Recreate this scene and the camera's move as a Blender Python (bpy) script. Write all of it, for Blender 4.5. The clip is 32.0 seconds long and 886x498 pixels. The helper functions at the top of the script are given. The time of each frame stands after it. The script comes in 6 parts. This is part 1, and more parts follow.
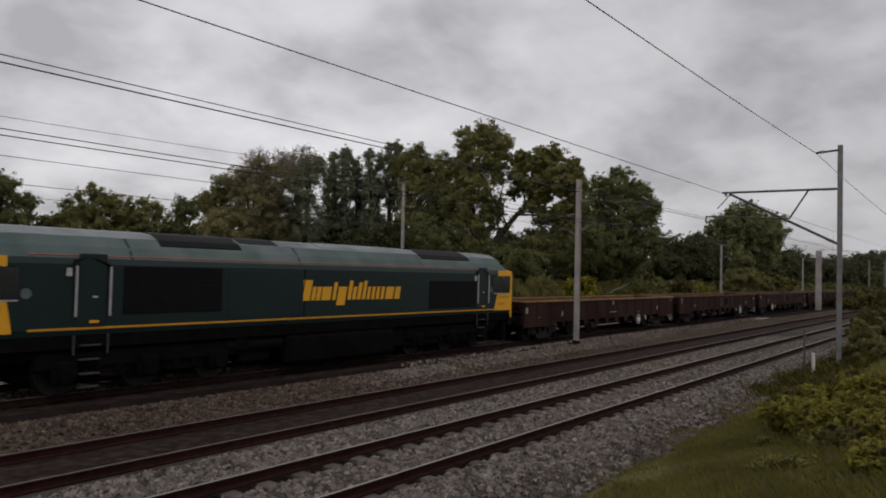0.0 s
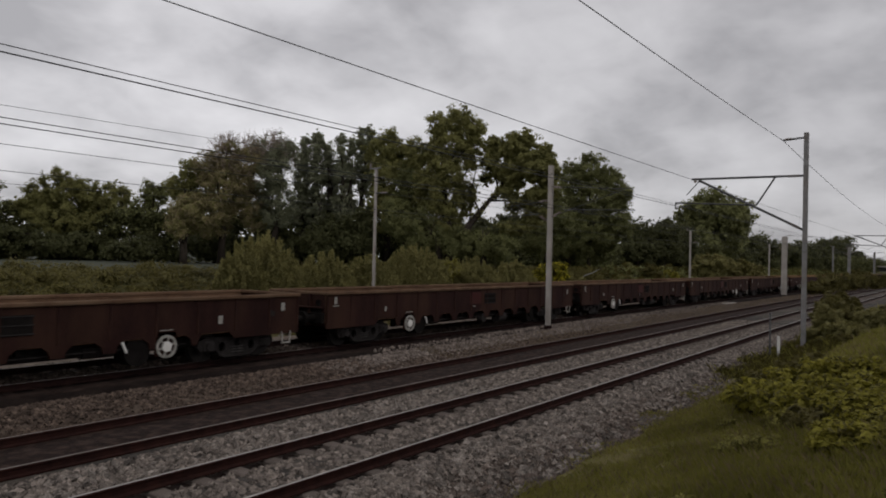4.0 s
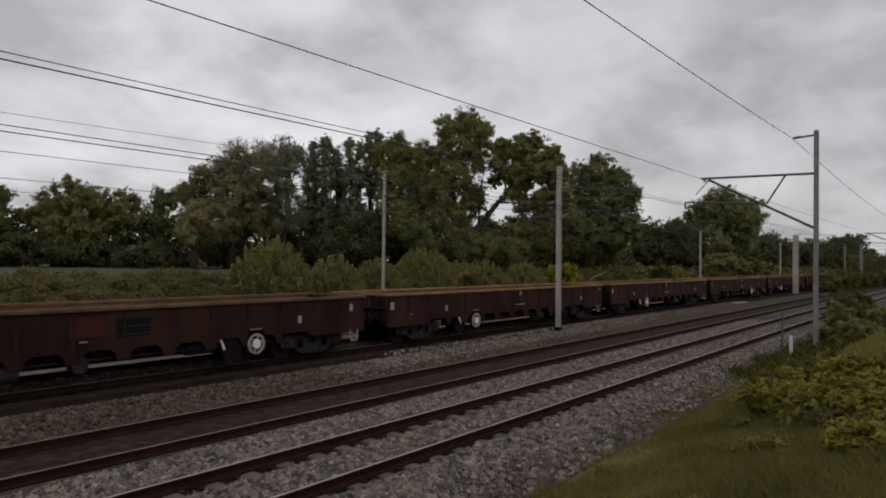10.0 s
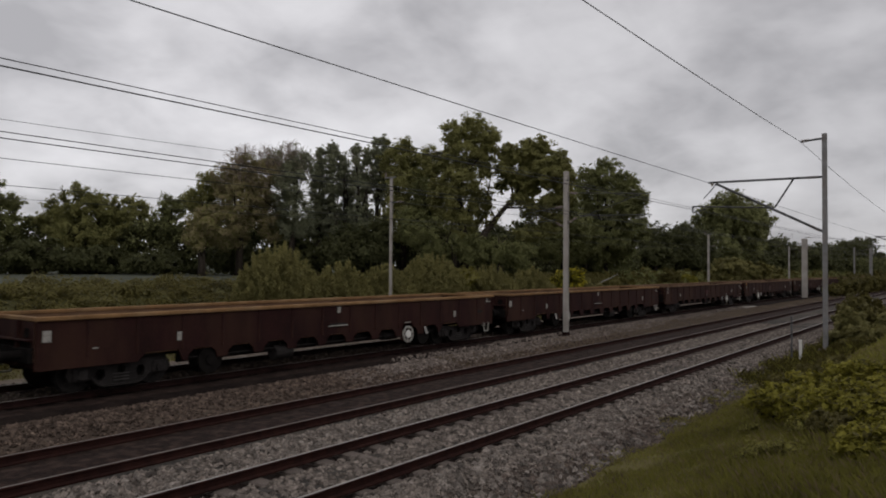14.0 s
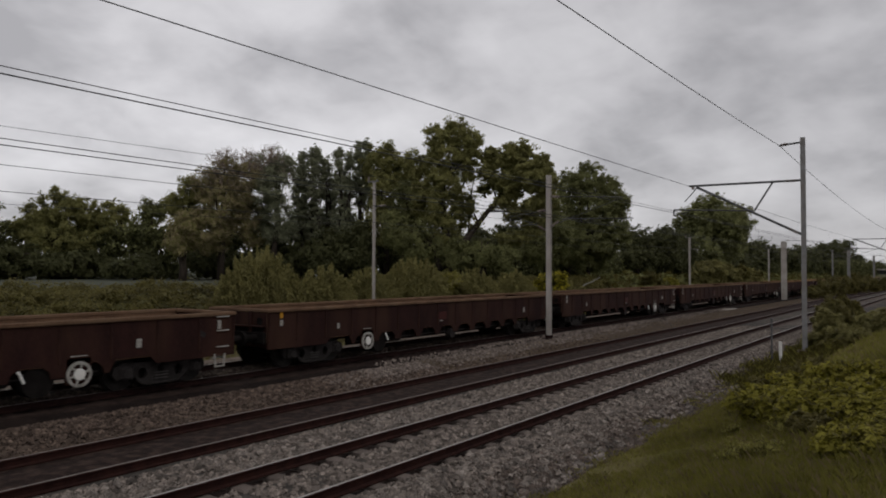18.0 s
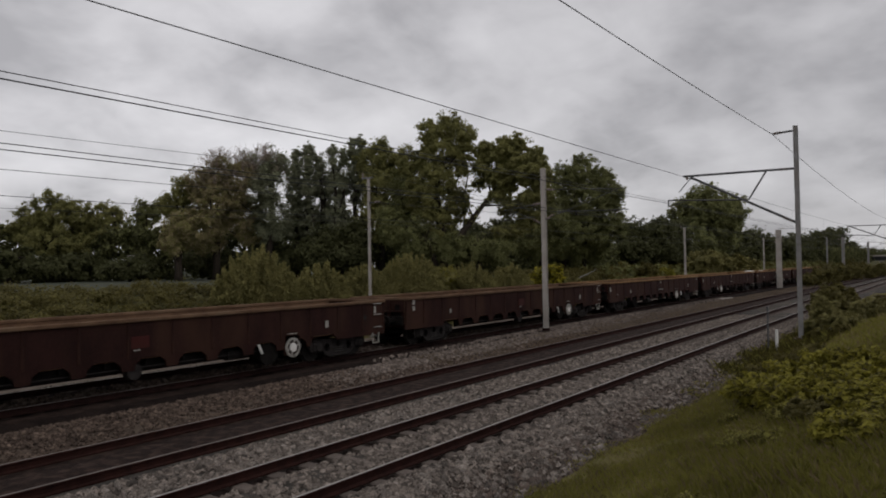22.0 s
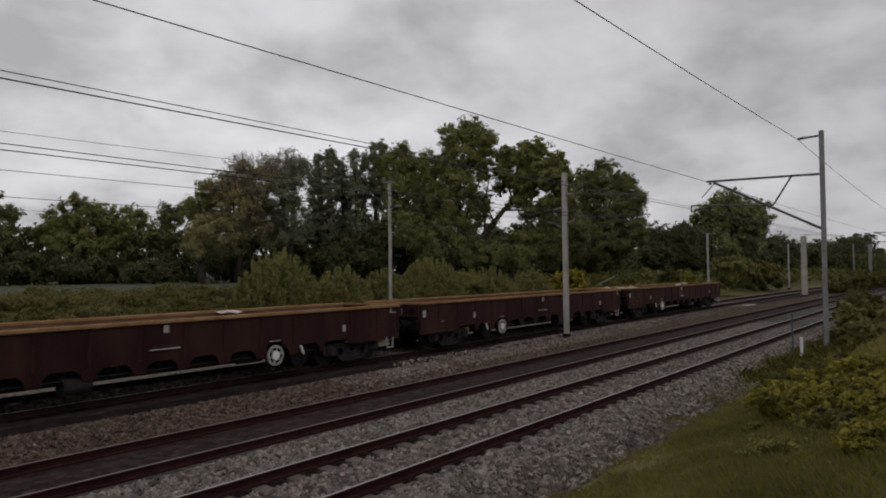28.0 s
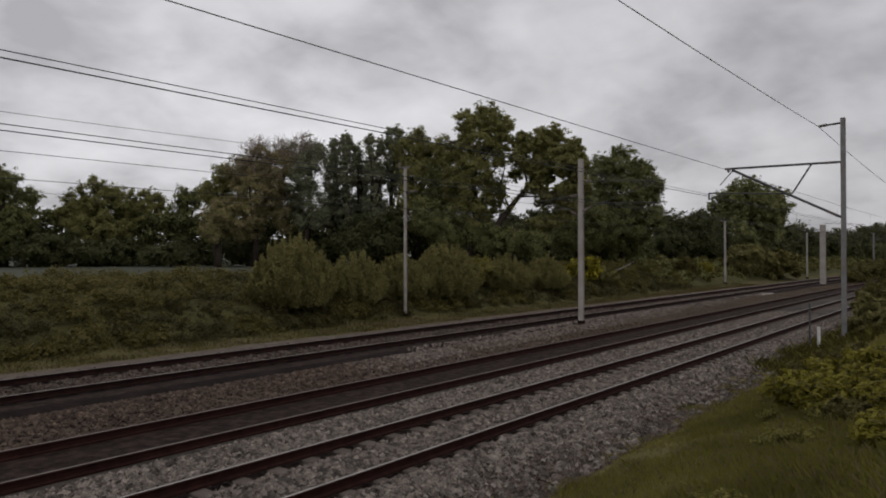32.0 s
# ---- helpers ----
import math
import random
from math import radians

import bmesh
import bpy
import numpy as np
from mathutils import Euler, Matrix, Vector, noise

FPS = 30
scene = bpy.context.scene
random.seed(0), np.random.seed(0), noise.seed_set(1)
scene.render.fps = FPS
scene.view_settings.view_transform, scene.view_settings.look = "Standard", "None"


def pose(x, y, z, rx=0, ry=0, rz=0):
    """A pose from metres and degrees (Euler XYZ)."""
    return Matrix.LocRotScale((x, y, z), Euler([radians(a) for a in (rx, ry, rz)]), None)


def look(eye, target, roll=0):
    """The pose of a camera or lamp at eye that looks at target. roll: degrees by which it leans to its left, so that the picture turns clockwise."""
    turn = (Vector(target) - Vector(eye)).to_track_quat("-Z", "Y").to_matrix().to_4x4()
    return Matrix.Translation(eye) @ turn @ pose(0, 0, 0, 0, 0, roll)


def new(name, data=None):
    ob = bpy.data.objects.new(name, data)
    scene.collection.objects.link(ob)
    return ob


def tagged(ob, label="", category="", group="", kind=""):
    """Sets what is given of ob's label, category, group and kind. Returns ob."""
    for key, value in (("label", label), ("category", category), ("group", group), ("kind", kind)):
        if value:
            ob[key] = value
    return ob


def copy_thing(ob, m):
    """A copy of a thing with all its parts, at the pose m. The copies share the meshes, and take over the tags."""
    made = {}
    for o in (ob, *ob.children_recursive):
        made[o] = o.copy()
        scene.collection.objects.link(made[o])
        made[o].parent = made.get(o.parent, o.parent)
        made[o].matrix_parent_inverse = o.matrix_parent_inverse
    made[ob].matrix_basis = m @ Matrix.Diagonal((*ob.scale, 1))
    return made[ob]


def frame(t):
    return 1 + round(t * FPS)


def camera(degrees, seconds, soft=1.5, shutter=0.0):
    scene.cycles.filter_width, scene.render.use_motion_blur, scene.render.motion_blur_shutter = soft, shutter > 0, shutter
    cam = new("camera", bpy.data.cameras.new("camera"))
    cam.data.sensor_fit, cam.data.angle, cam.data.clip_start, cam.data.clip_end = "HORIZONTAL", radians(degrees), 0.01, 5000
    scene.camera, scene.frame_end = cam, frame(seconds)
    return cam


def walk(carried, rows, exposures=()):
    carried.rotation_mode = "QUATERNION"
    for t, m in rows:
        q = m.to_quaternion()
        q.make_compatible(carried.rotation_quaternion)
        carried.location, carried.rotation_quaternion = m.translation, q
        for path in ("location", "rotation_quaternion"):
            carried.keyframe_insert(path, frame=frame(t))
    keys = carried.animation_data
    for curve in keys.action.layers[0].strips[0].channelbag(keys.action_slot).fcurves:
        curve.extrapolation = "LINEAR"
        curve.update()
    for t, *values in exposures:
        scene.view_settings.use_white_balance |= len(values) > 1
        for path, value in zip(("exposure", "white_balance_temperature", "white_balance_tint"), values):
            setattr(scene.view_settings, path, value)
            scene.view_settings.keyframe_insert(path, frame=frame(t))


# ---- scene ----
# The camera stands on a grassy bank beside three electrified tracks.
# x runs along the tracks, y away across them, z up from the near rail of the far track.
EYE = (0.0, 0.0, 3.03)
cam = camera(62.58, 32.0, soft=1.87, shutter=0.12)
walk(cam, [
    (0.0, pose(*EYE, 91.851, -1.389, -52.781)),
    (0.5, pose(*EYE, 91.939, -1.892, -52.837)),
    (1.0, pose(*EYE, 91.280, -1.708, -54.025)),
    (1.5, pose(*EYE, 91.109, -1.750, -54.856)),
    (2.0, pose(*EYE, 91.145, -1.590, -55.068)),
    (2.5, pose(*EYE, 91.069, -1.429, -55.063)),
    (3.0, pose(*EYE, 90.982, -1.418, -55.138)),
    (3.5, pose(*EYE, 90.900, -1.378, -55.046)),
    (5.5, pose(*EYE, 90.296, -1.368, -54.502)),
    (6.0, pose(*EYE, 90.141, -1.353, -54.254)),
    (6.5, pose(*EYE, 90.147, -1.024, -54.062)),
    (7.0, pose(*EYE, 90.402, -0.789, -53.998)),
    (7.5, pose(*EYE, 90.617, -0.727, -53.947)),
    (8.0, pose(*EYE, 90.739, -0.855, -54.014)),
    (8.5, pose(*EYE, 90.840, -0.859, -54.207)),
    (9.0, pose(*EYE, 90.911, -0.854, -54.308)),
    (9.5, pose(*EYE, 90.959, -0.767, -54.333)),
    (10.0, pose(*EYE, 90.979, -0.649, -54.208)),
    (10.5, pose(*EYE, 90.885, -0.606, -53.978)),
    (11.0, pose(*EYE, 90.851, -0.800, -53.963)),
    (11.5, pose(*EYE, 90.852, -0.857, -53.668)),
    (12.0, pose(*EYE, 90.897, -0.687, -53.431)),
    (12.5, pose(*EYE, 90.899, -0.919, -53.258)),
    (13.0, pose(*EYE, 90.910, -0.836, -53.227)),
    (13.5, pose(*EYE, 90.960, -0.552, -53.196)),
    (14.0, pose(*EYE, 91.401, -0.397, -53.645)),
    (14.5, pose(*EYE, 91.735, -0.284, -54.212)),
    (16.5, pose(*EYE, 91.518, -0.331, -54.136)),
    (17.0, pose(*EYE, 91.645, 0.026, -54.590)),
    (17.5, pose(*EYE, 91.774, 0.063, -54.718)),
    (18.0, pose(*EYE, 91.701, -0.185, -54.962)),
    (18.5, pose(*EYE, 91.515, -0.246, -54.980)),
    (19.0, pose(*EYE, 91.446, -0.056, -54.967)),
    (19.5, pose(*EYE, 91.406, 0.164, -54.784)),
    (20.0, pose(*EYE, 91.461, 0.065, -54.781)),
    (20.5, pose(*EYE, 91.634, 0.247, -55.023)),
    (21.0, pose(*EYE, 91.665, 0.766, -55.330)),
    (21.5, pose(*EYE, 91.461, 0.885, -55.591)),
    (22.0, pose(*EYE, 91.318, 0.990, -55.271)),
    (22.5, pose(*EYE, 91.130, 0.830, -54.888)),
    (23.0, pose(*EYE, 90.949, 0.496, -54.915)),
    (23.5, pose(*EYE, 90.744, 0.283, -54.735)),
    (24.0, pose(*EYE, 90.628, 0.301, -54.325)),
    (24.5, pose(*EYE, 90.697, 0.490, -54.044)),
    (25.0, pose(*EYE, 90.886, 0.591, -53.976)),
    (25.5, pose(*EYE, 91.325, 0.500, -54.048)),
    (27.5, pose(*EYE, 91.703, 0.756, -53.825)),
    (28.0, pose(*EYE, 91.686, 0.619, -53.671)),
    (28.5, pose(*EYE, 91.316, 0.447, -52.960)),
    (29.0, pose(*EYE, 91.102, 0.289, -52.434)),
    (29.5, pose(*EYE, 90.960, 0.285, -52.139)),
    (30.0, pose(*EYE, 90.867, 0.292, -52.093)),
    (30.5, pose(*EYE, 90.863, 0.347, -52.249)),
    (31.0, pose(*EYE, 90.914, 0.229, -52.403)),
    (31.5, pose(*EYE, 90.765, 0.099, -52.525)),
    (32.0, pose(*EYE, 90.574, 0.102, -52.498)),
], exposures=[(0, 0.01), (3.5, -0.01), (6, 0.03), (8, 0.07), (14, 0.06), (17, -0.02), (24, -0.02), (28, -0.01), (32, 0.01)])

# ---- daylight: a bright overcast sky ----
world = bpy.data.worlds.new("overcast_sky")
scene.world = world
world.use_nodes = True
wn, wl = world.node_tree.nodes, world.node_tree.links
wn.clear()


def wnode(kind, **settings):
    n = wn.new(kind)
    for key, value in settings.items():
        n.inputs[key].default_value = value
    return n


sky = wn.new("ShaderNodeTexSky")
sky.sky_type, sky.sun_disc = "NISHITA", False
sky.sun_elevation, sky.sun_rotation = radians(50), radians(200)
coord = wn.new("ShaderNodeTexCoord")
CLOUD_DRIFT = (4.7, 2.1, 0.0)
split = wn.new("ShaderNodeSeparateXYZ")
wl.new(coord.outputs["Generated"], split.inputs[0])
lift = wn.new("ShaderNodeMath")
lift.operation = "ADD"
lift.inputs[1].default_value = 0.42
wl.new(split.outputs["Z"], lift.inputs[0])
hold = wn.new("ShaderNodeMath")
hold.operation = "MAXIMUM"
hold.inputs[1].default_value = 0.2
wl.new(lift.outputs[0], hold.inputs[0])
flat = wn.new("ShaderNodeVectorMath")
flat.operation = "DIVIDE"
wl.new(coord.outputs["Generated"], flat.inputs[0])
join = wn.new("ShaderNodeCombineXYZ")
for i in range(3):
    wl.new(hold.outputs[0], join.inputs[i])
wl.new(join.outputs[0], flat.inputs[1])
big = wnode("ShaderNodeTexNoise", Scale=2.0, Detail=5.0, Roughness=0.44, Distortion=0.25)
small = wnode("ShaderNodeTexNoise", Scale=6.0, Detail=4.0, Roughness=0.5, Distortion=0.2)
drift = wn.new("ShaderNodeVectorMath")
drift.operation = "ADD"
drift.inputs[1].default_value = CLOUD_DRIFT
wl.new(flat.outputs[0], drift.inputs[0])
wl.new(drift.outputs[0], big.inputs["Vector"])
wl.new(drift.outputs[0], small.inputs["Vector"])
mixn = wn.new("ShaderNodeMix")
mixn.inputs["Factor"].default_value = 0.38
wl.new(big.outputs["Fac"], mixn.inputs["A"])
wl.new(small.outputs["Fac"], mixn.inputs["B"])
ramp = wn.new("ShaderNodeValToRGB")
ramp.color_ramp.elements[0].position, ramp.color_ramp.elements[0].color = 0.36, (0.41, 0.402, 0.420, 1)
ramp.color_ramp.elements[1].position, ramp.color_ramp.elements[1].color = 0.63, (0.76, 0.748, 0.772, 1)
mid = ramp.color_ramp.elements.new(0.5)
mid.color = (0.618, 0.606, 0.628, 1)
wl.new(mixn.outputs["Result"], ramp.inputs[0])
cloud = wnode("ShaderNodeBackground", Strength=1.0)
# the overcast is brighter towards the veiled sun than away from it
veil = wn.new("ShaderNodeMath")
veil.operation, veil.inputs[1].default_value, veil.inputs[2].default_value = "MULTIPLY_ADD", -0.74, 1.555
wl.new(split.outputs["X"], veil.inputs[0])
most = wn.new("ShaderNodeMath")
most.operation, most.inputs[1].default_value = "MINIMUM", 1.07
wl.new(veil.outputs[0], most.inputs[0])
wl.new(most.outputs[0], cloud.inputs["Strength"])
wl.new(ramp.outputs[0], cloud.inputs["Color"])
clear = wnode("ShaderNodeBackground", Strength=0.08)
wl.new(sky.outputs[0], clear.inputs["Color"])
cover = wn.new("ShaderNodeMixShader")
cover.inputs[0].default_value = 0.95
wl.new(clear.outputs[0], cover.inputs[1])
wl.new(cloud.outputs[0], cover.inputs[2])
wout = wn.new("ShaderNodeOutputWorld")
wl.new(cover.outputs[0], wout.inputs[0])

sun = new("sun", bpy.data.lights.new("sun", "SUN"))
sun.data.energy, sun.data.angle, sun.data.color = 0.5, radians(25), (1.0, 0.97, 0.93)
sun.matrix_world = look((0, 0, 50), (14, 38, 0))


# ---- materials ----
def material(name, low, high, scale=4.0, rough=0.85, metal=0.0, bump=0.15, fine=40.0, vary=0.0, stain=None, stain_scale=0.6, stain_amount=0.5, stretch=(1, 1, 1), gloss=0.1):
    """Colour between low and high by a coarse and a fine grain, a stain with a shape of its own, a relief."""
    m = bpy.data.materials.new(name)
    m.use_nodes = True
    n, l = m.node_tree.nodes, m.node_tree.links
    b = n["Principled BSDF"]
    b.inputs["Roughness"].default_value, b.inputs["Metallic"].default_value = rough, metal
    b.inputs["Specular IOR Level"].default_value = gloss
    tc = n.new("ShaderNodeTexCoord")
    mp = n.new("ShaderNodeMapping")
    mp.inputs["Scale"].default_value = stretch
    l.new(tc.outputs["Object"], mp.inputs["Vector"])
    co, fi = n.new("ShaderNodeTexNoise"), n.new("ShaderNodeTexNoise")
    co.inputs["Scale"].default_value, co.inputs["Detail"].default_value = scale, 5
    fi.inputs["Scale"].default_value, fi.inputs["Detail"].default_value = fine, 3
    l.new(mp.outputs[0], co.inputs["Vector"])
    l.new(mp.outputs[0], fi.inputs["Vector"])
    mx = n.new("ShaderNodeMix")
    mx.inputs["Factor"].default_value = 0.45
    l.new(co.outputs["Fac"], mx.inputs["A"])
    l.new(fi.outputs["Fac"], mx.inputs["B"])
    r = n.new("ShaderNodeValToRGB")
    r.color_ramp.elements[0].position, r.color_ramp.elements[0].color = 0.36, (*low, 1)
    r.color_ramp.elements[1].position, r.color_ramp.elements[1].color = 0.64, (*high, 1)
    l.new(mx.outputs["Result"], r.inputs[0])
    colour = r.outputs[0]
    if stain:
        st = n.new("ShaderNodeTexNoise")
        st.inputs["Scale"].default_value, st.inputs["Detail"].default_value = stain_scale, 6
        l.new(mp.outputs[0], st.inputs["Vector"])
        sr = n.new("ShaderNodeValToRGB")
        sr.color_ramp.elements[0].position, sr.color_ramp.elements[0].color = 0.45, (0, 0, 0, 1)
        sr.color_ramp.elements[1].position, sr.color_ramp.elements[1].color = 0.68, (stain_amount,) * 3 + (1,)
        l.new(st.outputs["Fac"], sr.inputs[0])
        sm = n.new("ShaderNodeMix")
        sm.data_type = "RGBA"
        l.new(sr.outputs[0], sm.inputs["Factor"])
        l.new(colour, sm.inputs["A"])
        sm.inputs["B"].default_value = (*stain, 1)
        colour = sm.outputs["Result"]
    if vary:
        geo, ob = n.new("ShaderNodeNewGeometry"), n.new("ShaderNodeObjectInfo")
        add = n.new("ShaderNodeMath")
        add.operation = "ADD"
        l.new(geo.outputs["Random Per Island"], add.inputs[0])
        l.new(ob.outputs["Random"], add.inputs[1])
        ran = n.new("ShaderNodeMapRange")
        ran.inputs["From Max"].default_value = 2.0
        ran.inputs["To Min"].default_value, ran.inputs["To Max"].default_value = 1 - vary, 1 + vary
        l.new(add.outputs[0], ran.inputs["Value"])
        hsv = n.new("ShaderNodeHueSaturation")
        l.new(ran.outputs[0], hsv.inputs["Value"])
        l.new(colour, hsv.inputs["Color"])
        colour = hsv.outputs[0]
    l.new(colour, b.inputs["Base Color"])
    if bump:
        bp = n.new("ShaderNodeBump")
        bp.inputs["Strength"].default_value, bp.inputs["Distance"].default_value = bump, 0.02
        l.new(fi.outputs["Fac"], bp.inputs["Height"])
        l.new(bp.outputs[0], b.inputs["Normal"])
    return m


def leaf_material(name, low, high, vary=0.12):
    mid_tone = [(a + b) / 2 for a, b in zip(low, high)]
    low, high = [c * 0.78 for c in mid_tone], [c * 1.22 for c in mid_tone]
    m = material(name, low, high, scale=0.7, fine=9.0, rough=0.6, bump=0, vary=vary)
    b = m.node_tree.nodes["Principled BSDF"]
    b.inputs["Specular IOR Level"].default_value = 0.12
    n, l = m.node_tree.nodes, m.node_tree.links
    tr, mix = n.new("ShaderNodeBsdfTranslucent"), n.new("ShaderNodeMixShader")
    mix.inputs[0].default_value = 0.45
    l.new(b.inputs["Base Color"].links[0].from_socket, tr.inputs["Color"])
    l.new(b.outputs[0], mix.inputs[1])
    l.new(tr.outputs[0], mix.inputs[2])
    l.new(mix.outputs[0], n["Material Output"].inputs["Surface"])
    return m


GRASS = material("grass_turf", (0.0660, 0.0625, 0.0205), (0.1390, 0.1260, 0.0435), scale=0.8, fine=25, rough=0.95, bump=0.6, stain=(0.0952, 0.0694, 0.0381), stain_scale=0.5, stain_amount=0.6)
VERGE = material("verge_turf", (0.050, 0.046, 0.0165), (0.094, 0.084, 0.031), scale=0.9, fine=22, rough=0.95, bump=0.6, stain=(0.0936, 0.0741, 0.0468), stain_scale=0.35, stain_amount=0.7)
FIELD = material("field_grass", (0.042, 0.046, 0.034), (0.068, 0.072, 0.053), scale=0.15, fine=4, rough=0.95, bump=0.3)
SOIL = material("bank_soil", (0.035, 0.034, 0.0125), (0.072, 0.067, 0.025), scale=0.6, fine=12, rough=0.95, bump=0.7)
# sheets darker than the loose stones: the shade in the gaps is coloured in
BALLAST_GREY = material("grey_ballast", (0.0180, 0.0155, 0.0135), (0.0702, 0.0621, 0.0549), scale=5, fine=26, rough=0.95, bump=1.0, stain=(0.0945, 0.0765, 0.0612), stain_scale=0.35, stain_amount=0.6)
BALLAST_BROWN = material("brown_ballast", (0.0270, 0.0192, 0.0148), (0.0880, 0.0660, 0.0510), scale=5, fine=26, rough=0.95, bump=1.0, stain=(0.0900, 0.0690, 0.0530), stain_scale=0.4, stain_amount=0.6)
# dark oily bed; its strips along the rails also paint the rails' shade
BALLAST_DARK = material("oil_and_shade_dark_ballast", (0.0075, 0.0043, 0.0034), (0.022, 0.0132, 0.0107), scale=7, fine=30, rough=0.95, bump=1.0, stain=(0.050, 0.033, 0.026), stain_scale=4.5, stain_amount=0.75)
CESS = material("dusty_cess", (0.066, 0.050, 0.041), (0.142, 0.114, 0.094), scale=2.5, fine=22, rough=0.95, bump=0.9, stain=(0.0792, 0.0616, 0.0484), stain_scale=0.4, stain_amount=0.5)
# oily ballast whose black also paints the wagons' shadow beside the far track
OIL_SHADE = material("oily_shadowed_ballast", (0.0045, 0.0028, 0.0023), (0.0135, 0.0085, 0.007), scale=5, fine=26, rough=0.95, bump=1.0, stain=(0.03, 0.021, 0.017), stain_scale=1.5, stain_amount=0.4)
STONE = material("ballast_stone", (0.048, 0.0395, 0.034), (0.207, 0.175, 0.151), scale=6, fine=40, rough=0.95, bump=0.2, vary=0.95)
STONE_PALE = material("pale_ballast_stone", (0.036, 0.029, 0.025), (0.225, 0.196, 0.172), scale=5, fine=40, rough=0.95, bump=0.2, vary=1.0)
STONE_BROWN = material("brown_ballast_stone", (0.034, 0.026, 0.021), (0.140, 0.111, 0.094), scale=6, fine=40, rough=0.95, bump=0.2, vary=0.8)
STONE_DUSTY = material("pale_dusty_stone", (0.040, 0.032, 0.027), (0.200, 0.165, 0.142), scale=6, fine=40, rough=0.95, bump=0.2, vary=0.8)
STONE_STRIP = material("dusty_strip_stone", (0.022, 0.0152, 0.0118), (0.122, 0.090, 0.071), scale=6, fine=40, rough=0.95, bump=0.2, vary=0.9)
RAIL_SIDE = material("rusty_rail_side", (0.0112, 0.0043, 0.0036), (0.030, 0.0116, 0.0088), scale=6, fine=60, rough=0.9, bump=0.2)
# worn steel; low metal, with the head's glint put into the diffuse colour
RAIL_HEAD = material("worn_glinting_rail_head", (0.1850, 0.1680, 0.1530), (0.2900, 0.2680, 0.2480), scale=3, fine=50, rough=0.4, metal=0.35, bump=0.03)
RAIL_DULL = material("dull_brown_rail_head", (0.10, 0.084, 0.074), (0.165, 0.142, 0.128), scale=3, fine=50, rough=0.5, metal=0.25, bump=0.03)
# oily rail steel, darker than RAIL_SIDE to include the train's shade
RAIL_OIL_SHADE = material("oily_shaded_rail_side", (0.0085, 0.0037, 0.0033), (0.023, 0.0098, 0.0082), scale=6, fine=60, rough=0.85, bump=0.2)
SLEEPER = material("stained_concrete", (0.072, 0.059, 0.051), (0.130, 0.107, 0.093), scale=4, fine=40, rough=0.9, bump=0.3, vary=0.25)
TIMBER = material("dark_timber_sleeper", (0.0139, 0.0090, 0.0075), (0.0376, 0.0253, 0.0216), scale=3, fine=30, rough=0.9, bump=0.4, vary=0.3, stretch=(8, 1, 8))
MAST = material("galvanised_steel_mast", (0.15, 0.148, 0.146), (0.25, 0.247, 0.243), scale=2.5, fine=30, rough=0.6, metal=0.2, bump=0.06, stain=(0.17, 0.13, 0.10), stain_scale=1.3, stain_amount=0.5)
MAST_PALE = material("weathered_concrete_mast", (0.28, 0.255, 0.23), (0.42, 0.39, 0.36), scale=2.0, fine=30, rough=0.85, bump=0.1, stain=(0.2, 0.17, 0.14), stain_scale=1.0, stain_amount=0.5)
ARM = material("dull_steel_arm", (0.06, 0.06, 0.06), (0.12, 0.12, 0.12), scale=3, fine=40, rough=0.6, metal=0.3, bump=0.05)
WIRE = material("dark_copper_wire", (0.035, 0.035, 0.035), (0.07, 0.07, 0.068), scale=3, fine=30, rough=0.6, metal=0.3, bump=0)
INSULATOR = material("brown_porcelain", (0.16, 0.12, 0.10), (0.25, 0.21, 0.19), scale=3, fine=20, rough=0.3, bump=0)
CONCRETE = material("old_concrete", (0.22, 0.20, 0.18), (0.36, 0.33, 0.30), scale=2, fine=30, rough=0.9, bump=0.3)
WHITE = material("white_paint", (0.50, 0.49, 0.46), (0.70, 0.69, 0.66), scale=5, fine=30, rough=0.55, bump=0.03, stain=(0.4, 0.35, 0.3), stain_scale=3, stain_amount=0.4)
BARK = material("grey_brown_bark", (0.018, 0.014, 0.011), (0.05, 0.04, 0.031), scale=3, fine=18, rough=0.95, bump=0.8, stretch=(3, 3, 0.6))
TWIG = material("pale_brown_twigs", (0.16, 0.125, 0.10), (0.28, 0.225, 0.185), scale=2, fine=12, rough=0.9, bump=0)
LEAF_OAK = leaf_material("oak_leaves", (0.130, 0.130, 0.044), (0.275, 0.260, 0.096))
LEAF_MID = leaf_material("broad_leaves", (0.103, 0.109, 0.042), (0.220, 0.222, 0.089))
# dark leaves for far trees; on the understorey the colour holds canopy shade
LEAF_FAR_SHADE = leaf_material("far_and_shaded_leaves", (0.050, 0.053, 0.023), (0.104, 0.107, 0.044))
LEAF_BLUE = leaf_material("poplar_leaves", (0.136, 0.145, 0.089), (0.250, 0.258, 0.162))
LEAF_BROWN = leaf_material("bronze_willow_leaves", (0.190, 0.153, 0.081), (0.345, 0.286, 0.160))
LEAF_WILLOW = leaf_material("grey_willow_leaves", (0.152, 0.140, 0.053), (0.264, 0.238, 0.090))
LEAF_SCRUB = leaf_material("bramble_leaves", (0.068, 0.061, 0.016), (0.140, 0.118, 0.036))
LEAF_BANK = leaf_material("olive_bank_leaves", (0.094, 0.083, 0.0265), (0.165, 0.143, 0.047))
LEAF_FOOT = leaf_material("dark_olive_leaves", (0.041, 0.037, 0.0135), (0.082, 0.072, 0.026))
LEAF_BUSH = leaf_material("olive_yellow_leaves", (0.170, 0.156, 0.0240), (0.295, 0.264, 0.042))
